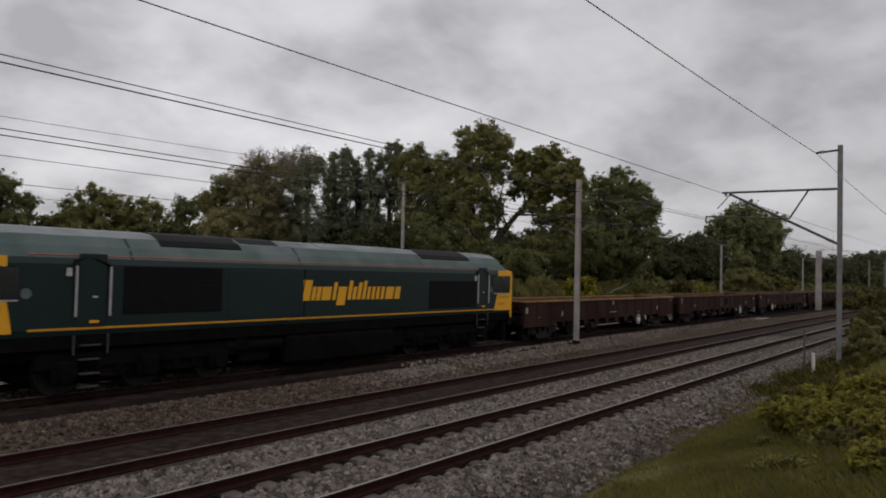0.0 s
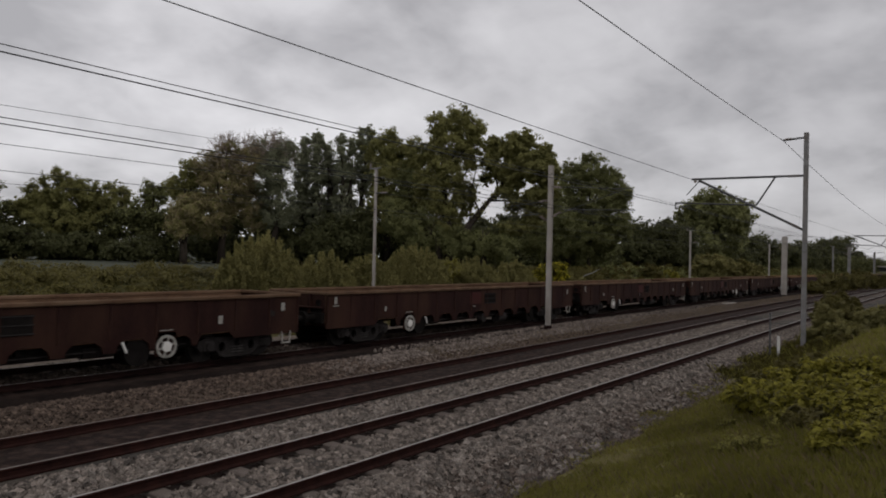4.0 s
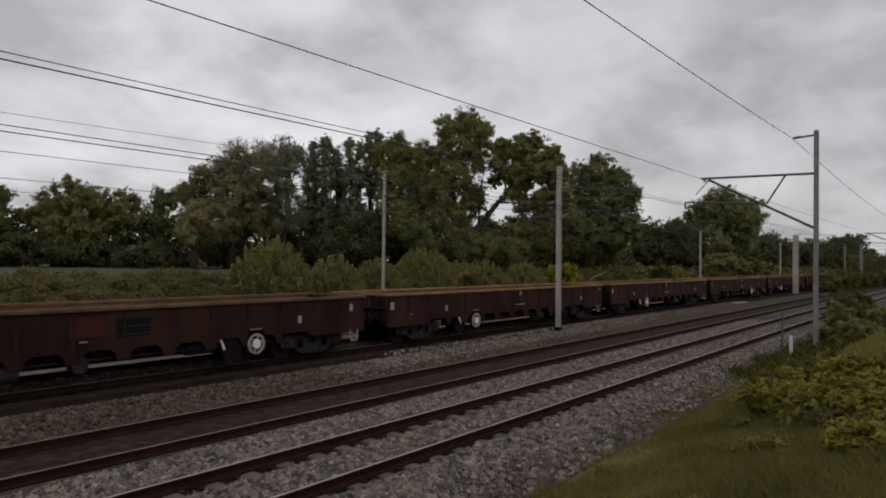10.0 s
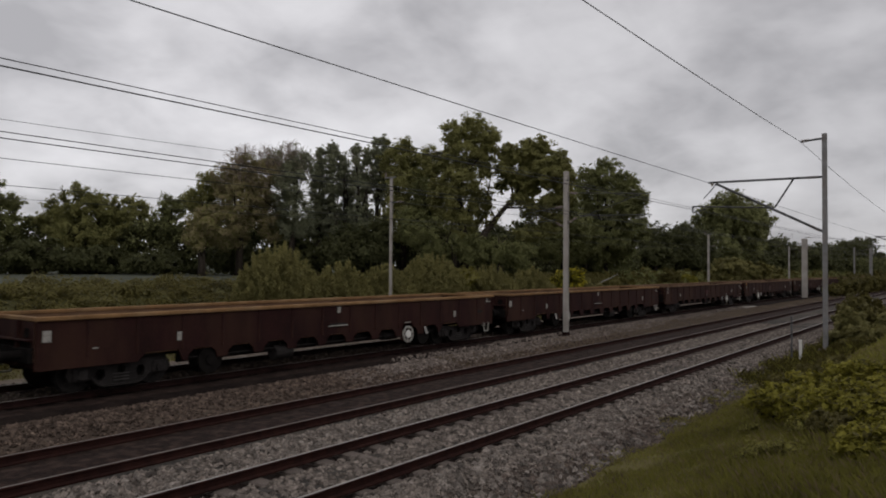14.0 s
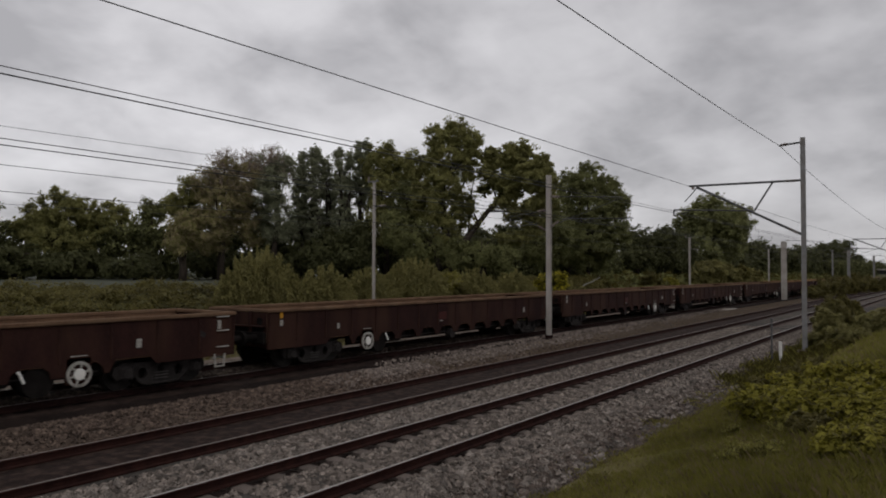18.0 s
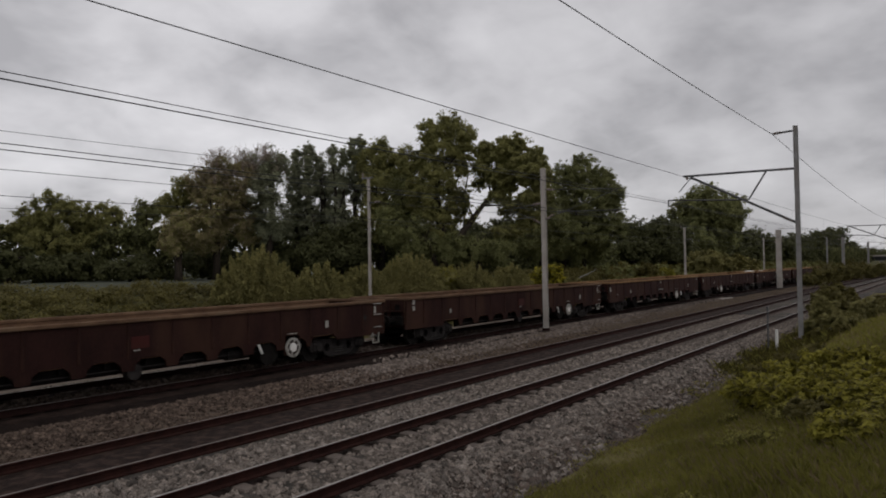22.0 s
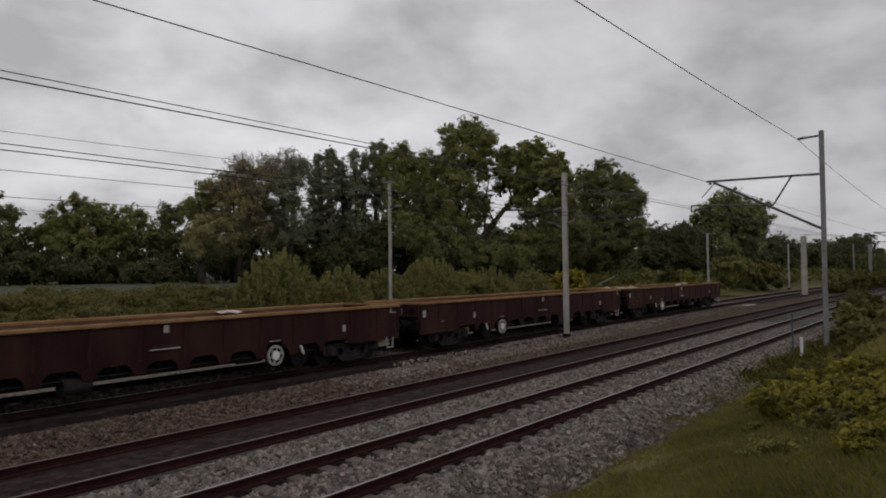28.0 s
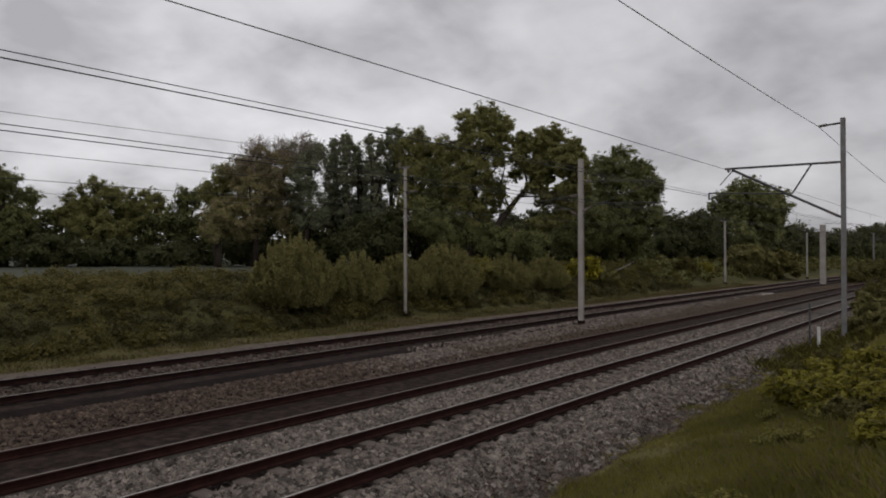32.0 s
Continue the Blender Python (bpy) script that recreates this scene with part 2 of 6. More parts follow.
LEAF_FRESH = leaf_material("fresh_yellow_green_leaves", (0.185, 0.172, 0.024), (0.335, 0.298, 0.048))
GORSE = leaf_material("yellow_gorse_flowers", (0.42, 0.36, 0.03), (0.66, 0.58, 0.05))
BLADE = leaf_material("grass_blades", (0.1780, 0.1720, 0.0370), (0.3380, 0.3110, 0.0860))
STRAW = leaf_material("dry_grass_stems", (0.20, 0.155, 0.08), (0.36, 0.29, 0.17))
DEAD_WEED = leaf_material("dead_brown_weeds", (0.105, 0.079, 0.052), (0.205, 0.158, 0.106))
PLASTIC_DARK = material("black_rubber", (0.012, 0.012, 0.012), (0.03, 0.03, 0.03), scale=3, fine=30, rough=0.7, bump=0.05)


# ---- mesh helpers ----
def part(name, bm, mat, parent=None, label="", at=None, smooth=False):
    """Link a bmesh as one mesh object, under a thing if one is given."""
    me = bpy.data.meshes.new(name)
    bm.to_mesh(me)
    bm.free()
    for m in (mat if isinstance(mat, (list, tuple)) else [mat]):
        me.materials.append(m)
    if smooth:
        for p in me.polygons:
            p.use_smooth = True
    ob = new(name, me)
    if parent is not None:
        ob.parent = parent
    if at is not None:
        ob.matrix_local = at
    if label:
        ob["label"] = label
    return ob


def raw(name, verts, faces, mat, parent=None, label="", mats_index=None, smooth=False):
    me = bpy.data.meshes.new(name)
    me.from_pydata([tuple(v) for v in verts], [], faces)
    for m in (mat if isinstance(mat, (list, tuple)) else [mat]):
        me.materials.append(m)
    if mats_index is not None:
        me.polygons.foreach_set("material_index", mats_index)
    if smooth:
        me.polygons.foreach_set("use_smooth", [True] * len(me.polygons))
    me.update()
    ob = new(name, me)
    if parent is not None:
        ob.parent = parent
    if label:
        ob["label"] = label
    return ob


def thing(name, at, label, category, group="", kind=""):
    ob = new(name)
    ob.empty_display_size = 0.2
    ob.matrix_world = at
    return tagged(ob, label, category, group, kind)


def box(bm, c, s, turn=None, bevel=0.0):
    """A block of size s about c; turn: a rotation about its own centre."""
    m = Matrix.Translation(c) @ (turn.to_4x4() if turn is not None else Matrix()) @ Matrix.Diagonal((*s, 1))
    made = bmesh.ops.create_cube(bm, size=1, matrix=m)["verts"]
    if bevel:
        edges = list({e for v in made for e in v.link_edges})
        bmesh.ops.bevel(bm, geom=edges, offset=bevel, segments=1, affect="EDGES", profile=0.6)
    return bm


def rod(bm, a, b, r, n=8, r2=None):
    """A round bar from a to b."""
    a, b = Vector(a), Vector(b)
    d = b - a
    m = Matrix.Translation((a + b) / 2) @ d.to_track_quat("Z", "Y").to_matrix().to_4x4()
    bmesh.ops.create_cone(bm, cap_ends=True, segments=n, radius1=r, radius2=r if r2 is None else r2, depth=d.length, matrix=m)
    return bm


def sweep(points, r, n=5):
    """A thin tube along points: verts and faces."""
    verts, faces = [], []
    pts = [Vector(p) for p in points]
    for i, p in enumerate(pts):
        d = (pts[min(i + 1, len(pts) - 1)] - pts[max(i - 1, 0)]).normalized()
        u = d.cross(Vector((0, 0, 1)))
        u = u.normalized() if u.length > 1e-4 else Vector((1, 0, 0))
        w = u.cross(d)
        rr = r[i] if isinstance(r, (list, tuple)) else r
        for k in range(n):
            a = 2 * math.pi * k / n
            verts.append(p + (u * math.cos(a) + w * math.sin(a)) * rr)
    for i in range(len(pts) - 1):
        for k in range(n):
            j = (k + 1) % n
            faces.append((i * n + k, i * n + j, i * n + n + j, i * n + n + k))
    faces.append(tuple(range(n - 1, -1, -1)))
    faces.append(tuple(range((len(pts) - 1) * n, len(pts) * n)))
    return verts, faces


def extrude_x(profile, stations, close=True):
    """Loft a closed profile of (y, z) along stations of (x, scale_y, shift_z_fn)."""
    n = len(profile)
    verts, faces = [], []
    for x, fn in stations:
        for y, z in profile:
            yy, zz = fn(y, z)
            verts.append((x, yy, zz))
    for i in range(len(stations) - 1):
        for k in range(n):
            j = (k + 1) % n
            faces.append((i * n + k, i * n + n + k, i * n + n + j, i * n + j))
    if close:
        faces.append(tuple(range(n)))
        faces.append(tuple(range(len(stations) * n - 1, (len(stations) - 1) * n - 1, -1)))
    return verts, faces


def empty_bm():
    return bmesh.new()


# ---- the line of the tracks: straight, then a slow bend to the right ----
BEND, BEND_FROM = 1.1754e-4, 35.0


def bend(x):
    if x <= BEND_FROM:
        return 0.0
    if x < 300:
        return BEND * (x - BEND_FROM) ** 2
    return BEND * 265 ** 2 + 2 * BEND * 265 * (x - 300)


def heading(x):
    return -2 * BEND * (min(x, 300) - BEND_FROM) if x > BEND_FROM else 0.0


# (near rail's distance, its height, cant) of the three tracks
TRACK_C, TRACK_B, TRACK_A = (7.225, -0.015, 0.05), (10.93, -0.07, 0.065), (17.25, 0.0, 0.13)
GAUGE = 1.505
MID_A = TRACK_A[0] + GAUGE / 2

# ---- the ground: one sheet from behind the camera to the horizon ----
# distance across the tracks, height, material of the strip that follows
NEAR_BANK = [(-3000, 1.5, 0), (-60, 1.5, 0), (-10, 1.5, 0), (-2, 1.45, 0), (0.2, 1.28, 0), (1.2, 0.98, 0), (2.4, 0.54, 0), (3.4, 0.16, 0), (4.3, -0.14, 0)]
NEAR_TRACKS = [(5.15, -0.33, 1), (5.9, -0.3, 1), (6.35, -0.2, 1), (6.9, -0.2, 3), (7.07, -0.245, 3), (7.4, -0.245, 1), (7.6, -0.17, 1), (8.35, -0.15, 3), (8.55, -0.21, 3), (8.9, -0.2, 1), (9.25, -0.15, 1), (9.7, -0.26, 1), (10.2, -0.24, 1), (10.85, -0.235, 3), (11.1, -0.225, 3), (11.7, -0.19, 3), (12.35, -0.165, 3)]
MIDDLE_STRIP = [(12.6, -0.17, 2), (13.1, -0.19, 2), (13.6, -0.3, 2), (14.3, -0.2, 2), (14.9, -0.12, 2), (15.3, -0.15, 2), (15.75, -0.26, 8), (16.25, -0.15, 3), (16.85, -0.15, 8), (17.15, -0.19, 8), (17.4, -0.2, 2)]
FAR_TRACK = [(17.6, -0.11, 2), (18.4, -0.05, 3), (18.65, -0.09, 3), (18.9, -0.09, 2), (19.4, -0.12, 2), (20.2, -0.26, 2), (21.4, -0.29, 4), (22.5, -0.31, 5), (23.2, -0.34, 5), (24.3, -0.31, 5)]
FAR_BANK = [(25.2, -0.2, 6), (26.4, 0.42, 6), (28.5, 1.25, 6), (30.5, 1.85, 6), (32, 2, 7), (45, 2.1, 7), (70, 2.1, 7), (140, 2.1, 7), (600, 2.5, 7), (3000, 3, 7)]
PROFILE = NEAR_BANK + NEAR_TRACKS + MIDDLE_STRIP + FAR_TRACK + FAR_BANK


def ground_height(x, y):
    d = y + bend(x)
    for (d0, z0, _), (d1, z1, _) in zip(PROFILE, PROFILE[1:]):
        if d0 <= d <= d1:
            return z0 + (z1 - z0) * (d - d0) / (d1 - d0)
    return 2.0


def build_ground():
    stations = [-3000, -800, -200, -60, -30, -15] + [-8 + 1.0 * i for i in range(80)] + [72 + 4 * i for i in range(20)] + [155 + 15 * i for i in range(12)] + [350, 420, 600, 1000, 3000]
    cross = []
    for (d0, z0, m0), (d1, z1, _) in zip(PROFILE, PROFILE[1:]):
        n = 3 if 1 < d0 < 31 and d1 - d0 > 0.4 else 1
        for k in range(n):
            cross.append((d0 + (d1 - d0) * k / n, z0 + (z1 - z0) * k / n, m0))
    cross.append(PROFILE[-1])
    verts, faces, idx = [], [], []
    for x in stations:
        for d, z, m in cross:
            rough = {0: 0.06, 5: 0.05, 6: 0.16, 7: 0.02}.get(m, 0.008)
            if abs(d) > 50 or abs(x) > 300:
                rough = 0
            bump = noise.noise(Vector((x * 0.8, d * 0.8, 3.1))) * rough + noise.noise(Vector((x * 0.23, d * 0.3, 8.1))) * rough
            verts.append((x, d - bend(x), z + bump))
    n = len(cross)
    for i in range(len(stations) - 1):
        for k in range(n - 1):
            faces.append((i * n + k, i * n + n + k, i * n + n + k + 1, i * n + k + 1))
            idx.append(cross[k][2])
    g = raw("ground", verts, faces, [GRASS, BALLAST_GREY, BALLAST_BROWN, BALLAST_DARK, CESS, VERGE, SOIL, FIELD, OIL_SHADE], mats_index=idx, smooth=True)
    tagged(g, "railway formation of stone ballast between grassy banks and fields", "ground", kind="structure")


build_ground()


# ---- tracks ----
def rail_mesh(d, z):
    prof = [(-0.07, -0.155), (-0.07, -0.135), (-0.012, -0.115), (-0.012, -0.045), (-0.035, -0.03), (-0.035, -0.008), (-0.026, 0.0), (0.026, 0.0), (0.035, -0.008), (0.035, -0.03), (0.012, -0.045), (0.012, -0.115), (0.07, -0.135), (0.07, -0.155)]
    xs = [-80 + 8 * i for i in range(15)] + [35 + 5 * i for i in range(1, 54)] + [320, 360, 420, 500]
    verts, faces, idx = [], [], []
    n = len(prof)
    for x in xs:
        for py, pz in prof:
            verts.append((x, d - bend(x) + py, z + pz))
    for i in range(len(xs) - 1):
        for k in range(n):
            j = (k + 1) % n
            faces.append((i * n + k, i * n + n + k, i * n + n + j, i * n + j))
            idx.append(1 if k == 6 else 0)
    return verts, faces, idx


def build_track(spec, label, sleeper_mat, side_mat, head_mat):
    d, z, cant = spec
    t = thing("railway_track", pose(0, 0, 0), label, "railway track", "parallel tracks", "structure")
    for dd, zz in ((d, z), (d + GAUGE, z + cant)):
        v, f, i = rail_mesh(dd, zz)
        raw("rail", v, f, [side_mat, head_mat], t, "rusty steel rail with a worn head", i)
    bm = box(empty_bm(), (0, 0, -0.1), (0.25, 2.55, 0.2), bevel=0.02)
    me = bpy.data.meshes.new("sleeper")
    bm.to_mesh(me)
    bm.free()
    me.materials.append(sleeper_mat)
    tilt = math.atan2(cant, GAUGE)
    verts, faces = [], []
    for i in range(-110, 330):
        x = i * 0.65 + random.uniform(-0.02, 0.02)
        at = Matrix.Translation((x, d + GAUGE / 2 - bend(x), z + cant / 2 - 0.158 - random.uniform(0, 0.02))) @ Matrix.Rotation(heading(x), 4, "Z") @ Matrix.Rotation(tilt, 4, "X")
        if 0 <= i < 100:
            s = new("sleeper", me)
            s.parent = t
            s.matrix_local = at
        else:
            k = len(verts)
            verts += [at @ v.co for v in me.vertices]
            faces += [tuple(q + k for q in p.vertices) for p in me.polygons]
    far = raw("distant_sleepers", verts, faces, sleeper_mat, t)
    far["kind"] = "stuff"
    return t


build_track(TRACK_C, "electrified track with worn rails on pale grey ballast", SLEEPER, RAIL_SIDE, RAIL_HEAD)
build_track(TRACK_B, "electrified track with rusty rails on dark brown ballast", TIMBER, RAIL_SIDE, RAIL_DULL)
build_track(TRACK_A, "electrified track carrying the freight train on brown ballast", TIMBER, RAIL_OIL_SHADE, RAIL_HEAD)


# ---- loose ballast stones ----
def stones(name, label, spans, mat, seed, least=0.024, most=0.066):
    """spans: (d from, d to, height above the sheet, x from, x to, stones per square metre)."""
    rng = np.random.default_rng(seed)
    base = np.array([(1, 0, -.3), (-.5, .87, -.3), (-.5, -.87, -.3), (.5, .8, .45), (-1, 0, .45), (.5, -.8, .45), (0, 0, 1.0)])
    tri = np.array([(0, 1, 3), (1, 4, 3), (1, 2, 4), (2, 5, 4), (2, 0, 5), (0, 3, 5), (3, 4, 6), (4, 5, 6), (5, 3, 6)])
    vs, fs, k = [], [], 0
    for d0, d1, up, x0, x1, per in spans:
        n = int((d1 - d0) * (x1 - x0) * per)
        x, d = rng.uniform(x0, x1, n), rng.uniform(d0, d1, n)
        s = rng.uniform(least, most, n)
        for i in range(n):
            z = ground_height(x[i], d[i] - bend(x[i])) + up
            q = base * (s[i] * rng.uniform(0.7, 1.3, 3)) + rng.normal(0, 0.16 * s[i], base.shape)
            a = rng.uniform(0, 6.28)
            c, sn = math.cos(a), math.sin(a)
            q = q @ np.array([(c, sn, 0), (-sn, c, 0), (0, 0, 1)])
            vs.append(q + (x[i], d[i] - bend(x[i]), z + 0.008))
            fs.append(tri + k)
            k += 7
    v, f = np.concatenate(vs), np.concatenate(fs)
    o = raw(name, v.tolist(), f.tolist(), mat)
    return tagged(o, label, "ballast", kind="stuff")


stones("ballast_stones", "loose grey crushed stone ballast round the near track", [(5.0, 7.0, 0.0, -14, 5, 60), (7.4, 8.6, 0.0, -14, 5, 60), (8.9, 10.6, 0.0, -14, 3, 60), (7.4, 8.6, -0.014, 5, 18, 160), (7.4, 8.6, -0.014, 18, 42, 80), (5.7, 7.0, 0.0, 5, 18, 320), (5.7, 7.0, 0.0, 18, 46, 160), (8.9, 10.6, 0.0, 3, 20, 270), (8.9, 10.6, 0.0, 20, 46, 120)], STONE, 1)
stones("brown_ballast_stones", "loose brown crushed stone ballast between the tracks", [(4.9, 6.1, 0.0, 5, 16, 300), (4.9, 6.1, 0.0, 16, 46, 150), (17.5, 18.5, 0.0, 5, 40, 90), (19.0, 21.3, 0.0, 5, 40, 90)], STONE_BROWN, 2)
stones("strip_stones", "coarse brown-grey stones heaped between two tracks", [(12.6, 14.2, 0.0, 3, 17, 130), (14.2, 15.55, 0.0, 3, 17, 240), (12.6, 14.2, 0.0, 17, 26, 110), (12.6, 14.2, 0.0, 26, 34, 45)], STONE_STRIP, 4, 0.024, 0.062)
stones("dusty_stones", "pale dusty stones heaped between two tracks", [(12.6, 14.2, 0.0, 15, 26, 35), (14.2, 15.55, 0.0, 15, 26, 200), (14.3, 15.55, 0.0, 26, 33, 130), (14.4, 15.55, 0.0, 33, 40, 70), (14.5, 15.55, 0.0, 40, 52, 25), (15.55, 16.3, 0.0, 19, 26, 90), (15.55, 16.5, 0.0, 26, 46, 130), (15.55, 16.4, 0.0, 46, 66, 60)], STONE_DUSTY, 5, 0.024, 0.062)
stones("shoulder_stones", "larger loose stones on the ballast shoulder", [(5.0, 6.9, 0.012, 5, 14, 50), (5.0, 6.9, 0.012, 14, 26, 24), (9.0, 10.5, 0.01, 3, 16, 35)], STONE_PALE, 3, 0.045, 0.085)


# ---- overhead line ----
def h_column(bm, h, w=0.25, d=0.25, t=0.025):
    """An upright H section: two flanges and a web."""
    a, b, c = d / 2, w / 2, t / 2
    ring_xy = [(-a, -b), (-a + t, -b), (-a + t, -c), (a - t, -c), (a - t, -b), (a, -b), (a, b), (a - t, b), (a - t, c), (-a + t, c), (-a + t, b), (-a, b)]
    low, high = [bm.verts.new((x, y, 0)) for x, y in ring_xy], [bm.verts.new((x, y, h)) for x, y in ring_xy]
    bm.faces.new(low[::-1])
    bm.faces.new(high)
    for k in range(12):
        bm.faces.new((low[k - 1], low[k], high[k], high[k - 1]))
    return bm


def insulator(parent, a, b):
    bm = empty_bm()
    a, b = Vector(a), Vector(b)
    rod(bm, a, b, 0.022, 8)
    for k in range(5):
        p = a + (b - a) * (0.2 + 0.15 * k)
        q = (b - a).normalized() * 0.012
        rod(bm, p - q, p + q, 0.06, 8)
    part("insulator", bm, INSULATOR, parent)


def near_mast(x, y, z0, top, label):
    """A steel mast on the near bank with a long braced bracket over the tracks and a small feeder bracket on top."""
    t = thing("overhead_line_mast", pose(x, y, z0), label, "mast", "overhead line masts")
    part("column", h_column(empty_bm(), top - z0, 0.165, 0.17, 0.025), MAST, t)
    part("footing", box(empty_bm(), (0, 0, -0.05), (0.5, 0.5, 0.3), bevel=0.04), CESS, t)
    L = lambda yy, zz: (0, yy - y, zz - z0)
    part("top_tube", rod(empty_bm(), L(y, 6.62), L(9.2, 6.66), 0.045), ARM, t)
    part("strut", rod(empty_bm(), L(y, 4.46), L(8.9, 6.6), 0.05), ARM, t)
    part("brace", rod(empty_bm(), L(5.9, 6.62), L(6.6, 5.5), 0.035), ARM, t)
    part("registration_tube", rod(empty_bm(), L(6.65, 5.5), L(9.85, 5.68), 0.03), ARM, t)
    part("drop_bracket", rod(rod(empty_bm(), L(9.85, 5.7), L(9.87, 5.42), 0.03), L(9.87, 5.43), L(9.2, 5.58), 0.018), ARM, t)
    part("tie", rod(empty_bm(), L(8.9, 6.55), L(9.4, 6.0), 0.02), ARM, t)
    insulator(t, L(y + 0.15, 6.62), L(y + 0.7, 6.62))
    insulator(t, L(y + 0.12, 4.5), L(y + 0.6, 4.77))
    insulator(t, L(9.05, 6.64), L(9.05, 6.5))
    part("feeder_bracket", rod(empty_bm(), L(y, top - 0.18), L(y + 0.85, top - 0.24), 0.04), ARM, t)
    insulator(t, L(y + 0.5, top - 0.2), L(y + 0.84, top - 0.24))
    return t


def mid_mast(x, y, z0, top, label, mat, w):
    """A mast between two tracks with back-to-back brackets."""
    t = thing("overhead_line_mast", pose(x, y, z0), label, "mast", "overhead line masts")
    bm = h_column(empty_bm(), top - z0, w, w * 0.9, 0.035)
    part("column", bm, mat, t)
    part("footing", box(empty_bm(), (0, 0, -0.04), (0.95, 0.95, 0.3), bevel=0.05), CESS, t)
    bm = empty_bm()
    for sx in (-1, 1):
        for sy in (-1, 1):
            rod(bm, (sx * 0.3, sy * 0.3, 0.12), (sx * 0.3, sy * 0.3, 0.22), 0.025, 6)
    box(bm, (0, 0, 0.13), (w + 0.5, w + 0.5, 0.05), bevel=0.01)
    box(bm, (0, 0, 0.2), (w + 0.06, w + 0.06, 0.16), bevel=0.01)
    part("base_plate", bm, RAIL_OIL_SHADE, t, "rusty black base plate")
    for s, reach, zc, zw in ((-1, 4.1, 6.25, 5.05), (1, 2.2, 5.6, 4.85)):
        part("top_tube", rod(empty_bm(), (0, 0, zc + 0.35 - z0), (0, s * reach, zc + 0.1 - z0), 0.016), ARM, t)
        part("strut", rod(empty_bm(), (0, 0, zw + 0.1 - z0), (0, s * (reach - 0.4), zc + 0.1 - z0), 0.014), ARM, t)
        part("registration_tube", rod(empty_bm(), (0, s * 0.6, zw + 0.45 - z0), (0, s * (reach + 0.1), zw + 0.35 - z0), 0.018), ARM, t)
        insulator(t, (0, s * w / 2, zc + 0.35 - z0), (0, s * 0.6, zc + 0.3 - z0))
        insulator(t, (0, s * w / 2, zw + 0.1 - z0), (0, s * 0.55, zw + 0.35 - z0))
    return t


def side_mast(x, y, z0, top, label, mat, w=0.22, arms=True):
    """A slim mast beside the line with two stub arms."""
    t = thing("overhead_line_mast", pose(x, y, z0), label, "mast", "overhead line masts")
    part("column", h_column(empty_bm(), top - z0, w, w, 0.03), mat, t)
    part("footing", box(empty_bm(), (0, 0, 0.06), (w + 0.14, w + 0.14, 0.36), bevel=0.03), RAIL_OIL_SHADE, t, "dark stained footing")
    if arms:
        part("top_arm", rod(empty_bm(), (0, -0.3, top - z0 + 0.05), (0, 0.45, top - z0 + 0.05), 0.04, 6), MAST, t)
        part("stub_arm", rod(empty_bm(), (0, 0, top - z0 - 1.3), (0, -0.75, top - z0 - 1.28), 0.04, 6), ARM, t)
        insulator(t, (0, -0.35, top - z0 - 1.28), (0, -0.8, top - z0 - 1.28))
        insulator(t, (0, 0.4, top - z0 + 0.05), (0, 0.4, top - z0 + 0.35))
    return t


near_mast(31.4, 4.8, -0.12, 8.30, "grey steel overhead line mast with a braced bracket arm")
near_mast(92, 3.9, 0.1, 8.2, "grey steel overhead line mast with a bracket, farther along the bank")
near_mast(150, 3.4, 0.1, 8.2, "distant grey steel overhead line mast on the bank")
mid_mast(31.43, 15.86, -0.30, 7.62, "pale grey steel overhead line mast standing between two tracks", MAST_PALE, 0.21)
mid_mast(89.3, 15.7, -0.4, 6.44, "thick pale concrete overhead line mast between two tracks", MAST_PALE, 0.54)
mid_mast(121, 12.6, -0.3, 6.2, "distant grey overhead line mast between two tracks", MAST, 0.4)
mid_mast(185, 14.4, -0.3, 6.6, "distant grey overhead line mast between two tracks", MAST, 0.4)
side_mast(29.7, 25.33, -0.25, 7.74, "slim pale overhead line mast at the foot of the bank", MAST_PALE, 0.12)
side_mast(84.9, 24.9, -0.2, 6.88, "slim pale overhead line mast beside the far track", MAST_PALE, 0.2)
side_mast(116.7, 22.6, -0.3, 6.4, "slim pale overhead line mast beside the far track", MAST_PALE, 0.19, arms=False)
side_mast(168, 20.4, 0.4, 7.4, "distant slim overhead line mast beside the far track", MAST, 0.3)

SUPPORTS = [-88, -28, 31.4, 92, 150, 210, 270]


def hung(xs, d, heights, sag, r, name, label):
    """A wire from support to support, each span sagging in the middle."""
    pts = []
    for (x0, z0), (x1, z1) in zip(zip(xs, heights), zip(xs[1:], heights[1:])):
        for k in range(12):
            u = k / 12
            x = x0 + (x1 - x0) * u
            pts.append((x, d - bend(x), z0 + (z1 - z0) * u - sag * 4 * u * (1 - u)))
    x = xs[-1]
    pts.append((x, d - bend(x), heights[-1]))
    v, f = sweep(pts, r)
    return tagged(raw(name, v, f, WIRE), label, "wire", "overhead wires"), pts


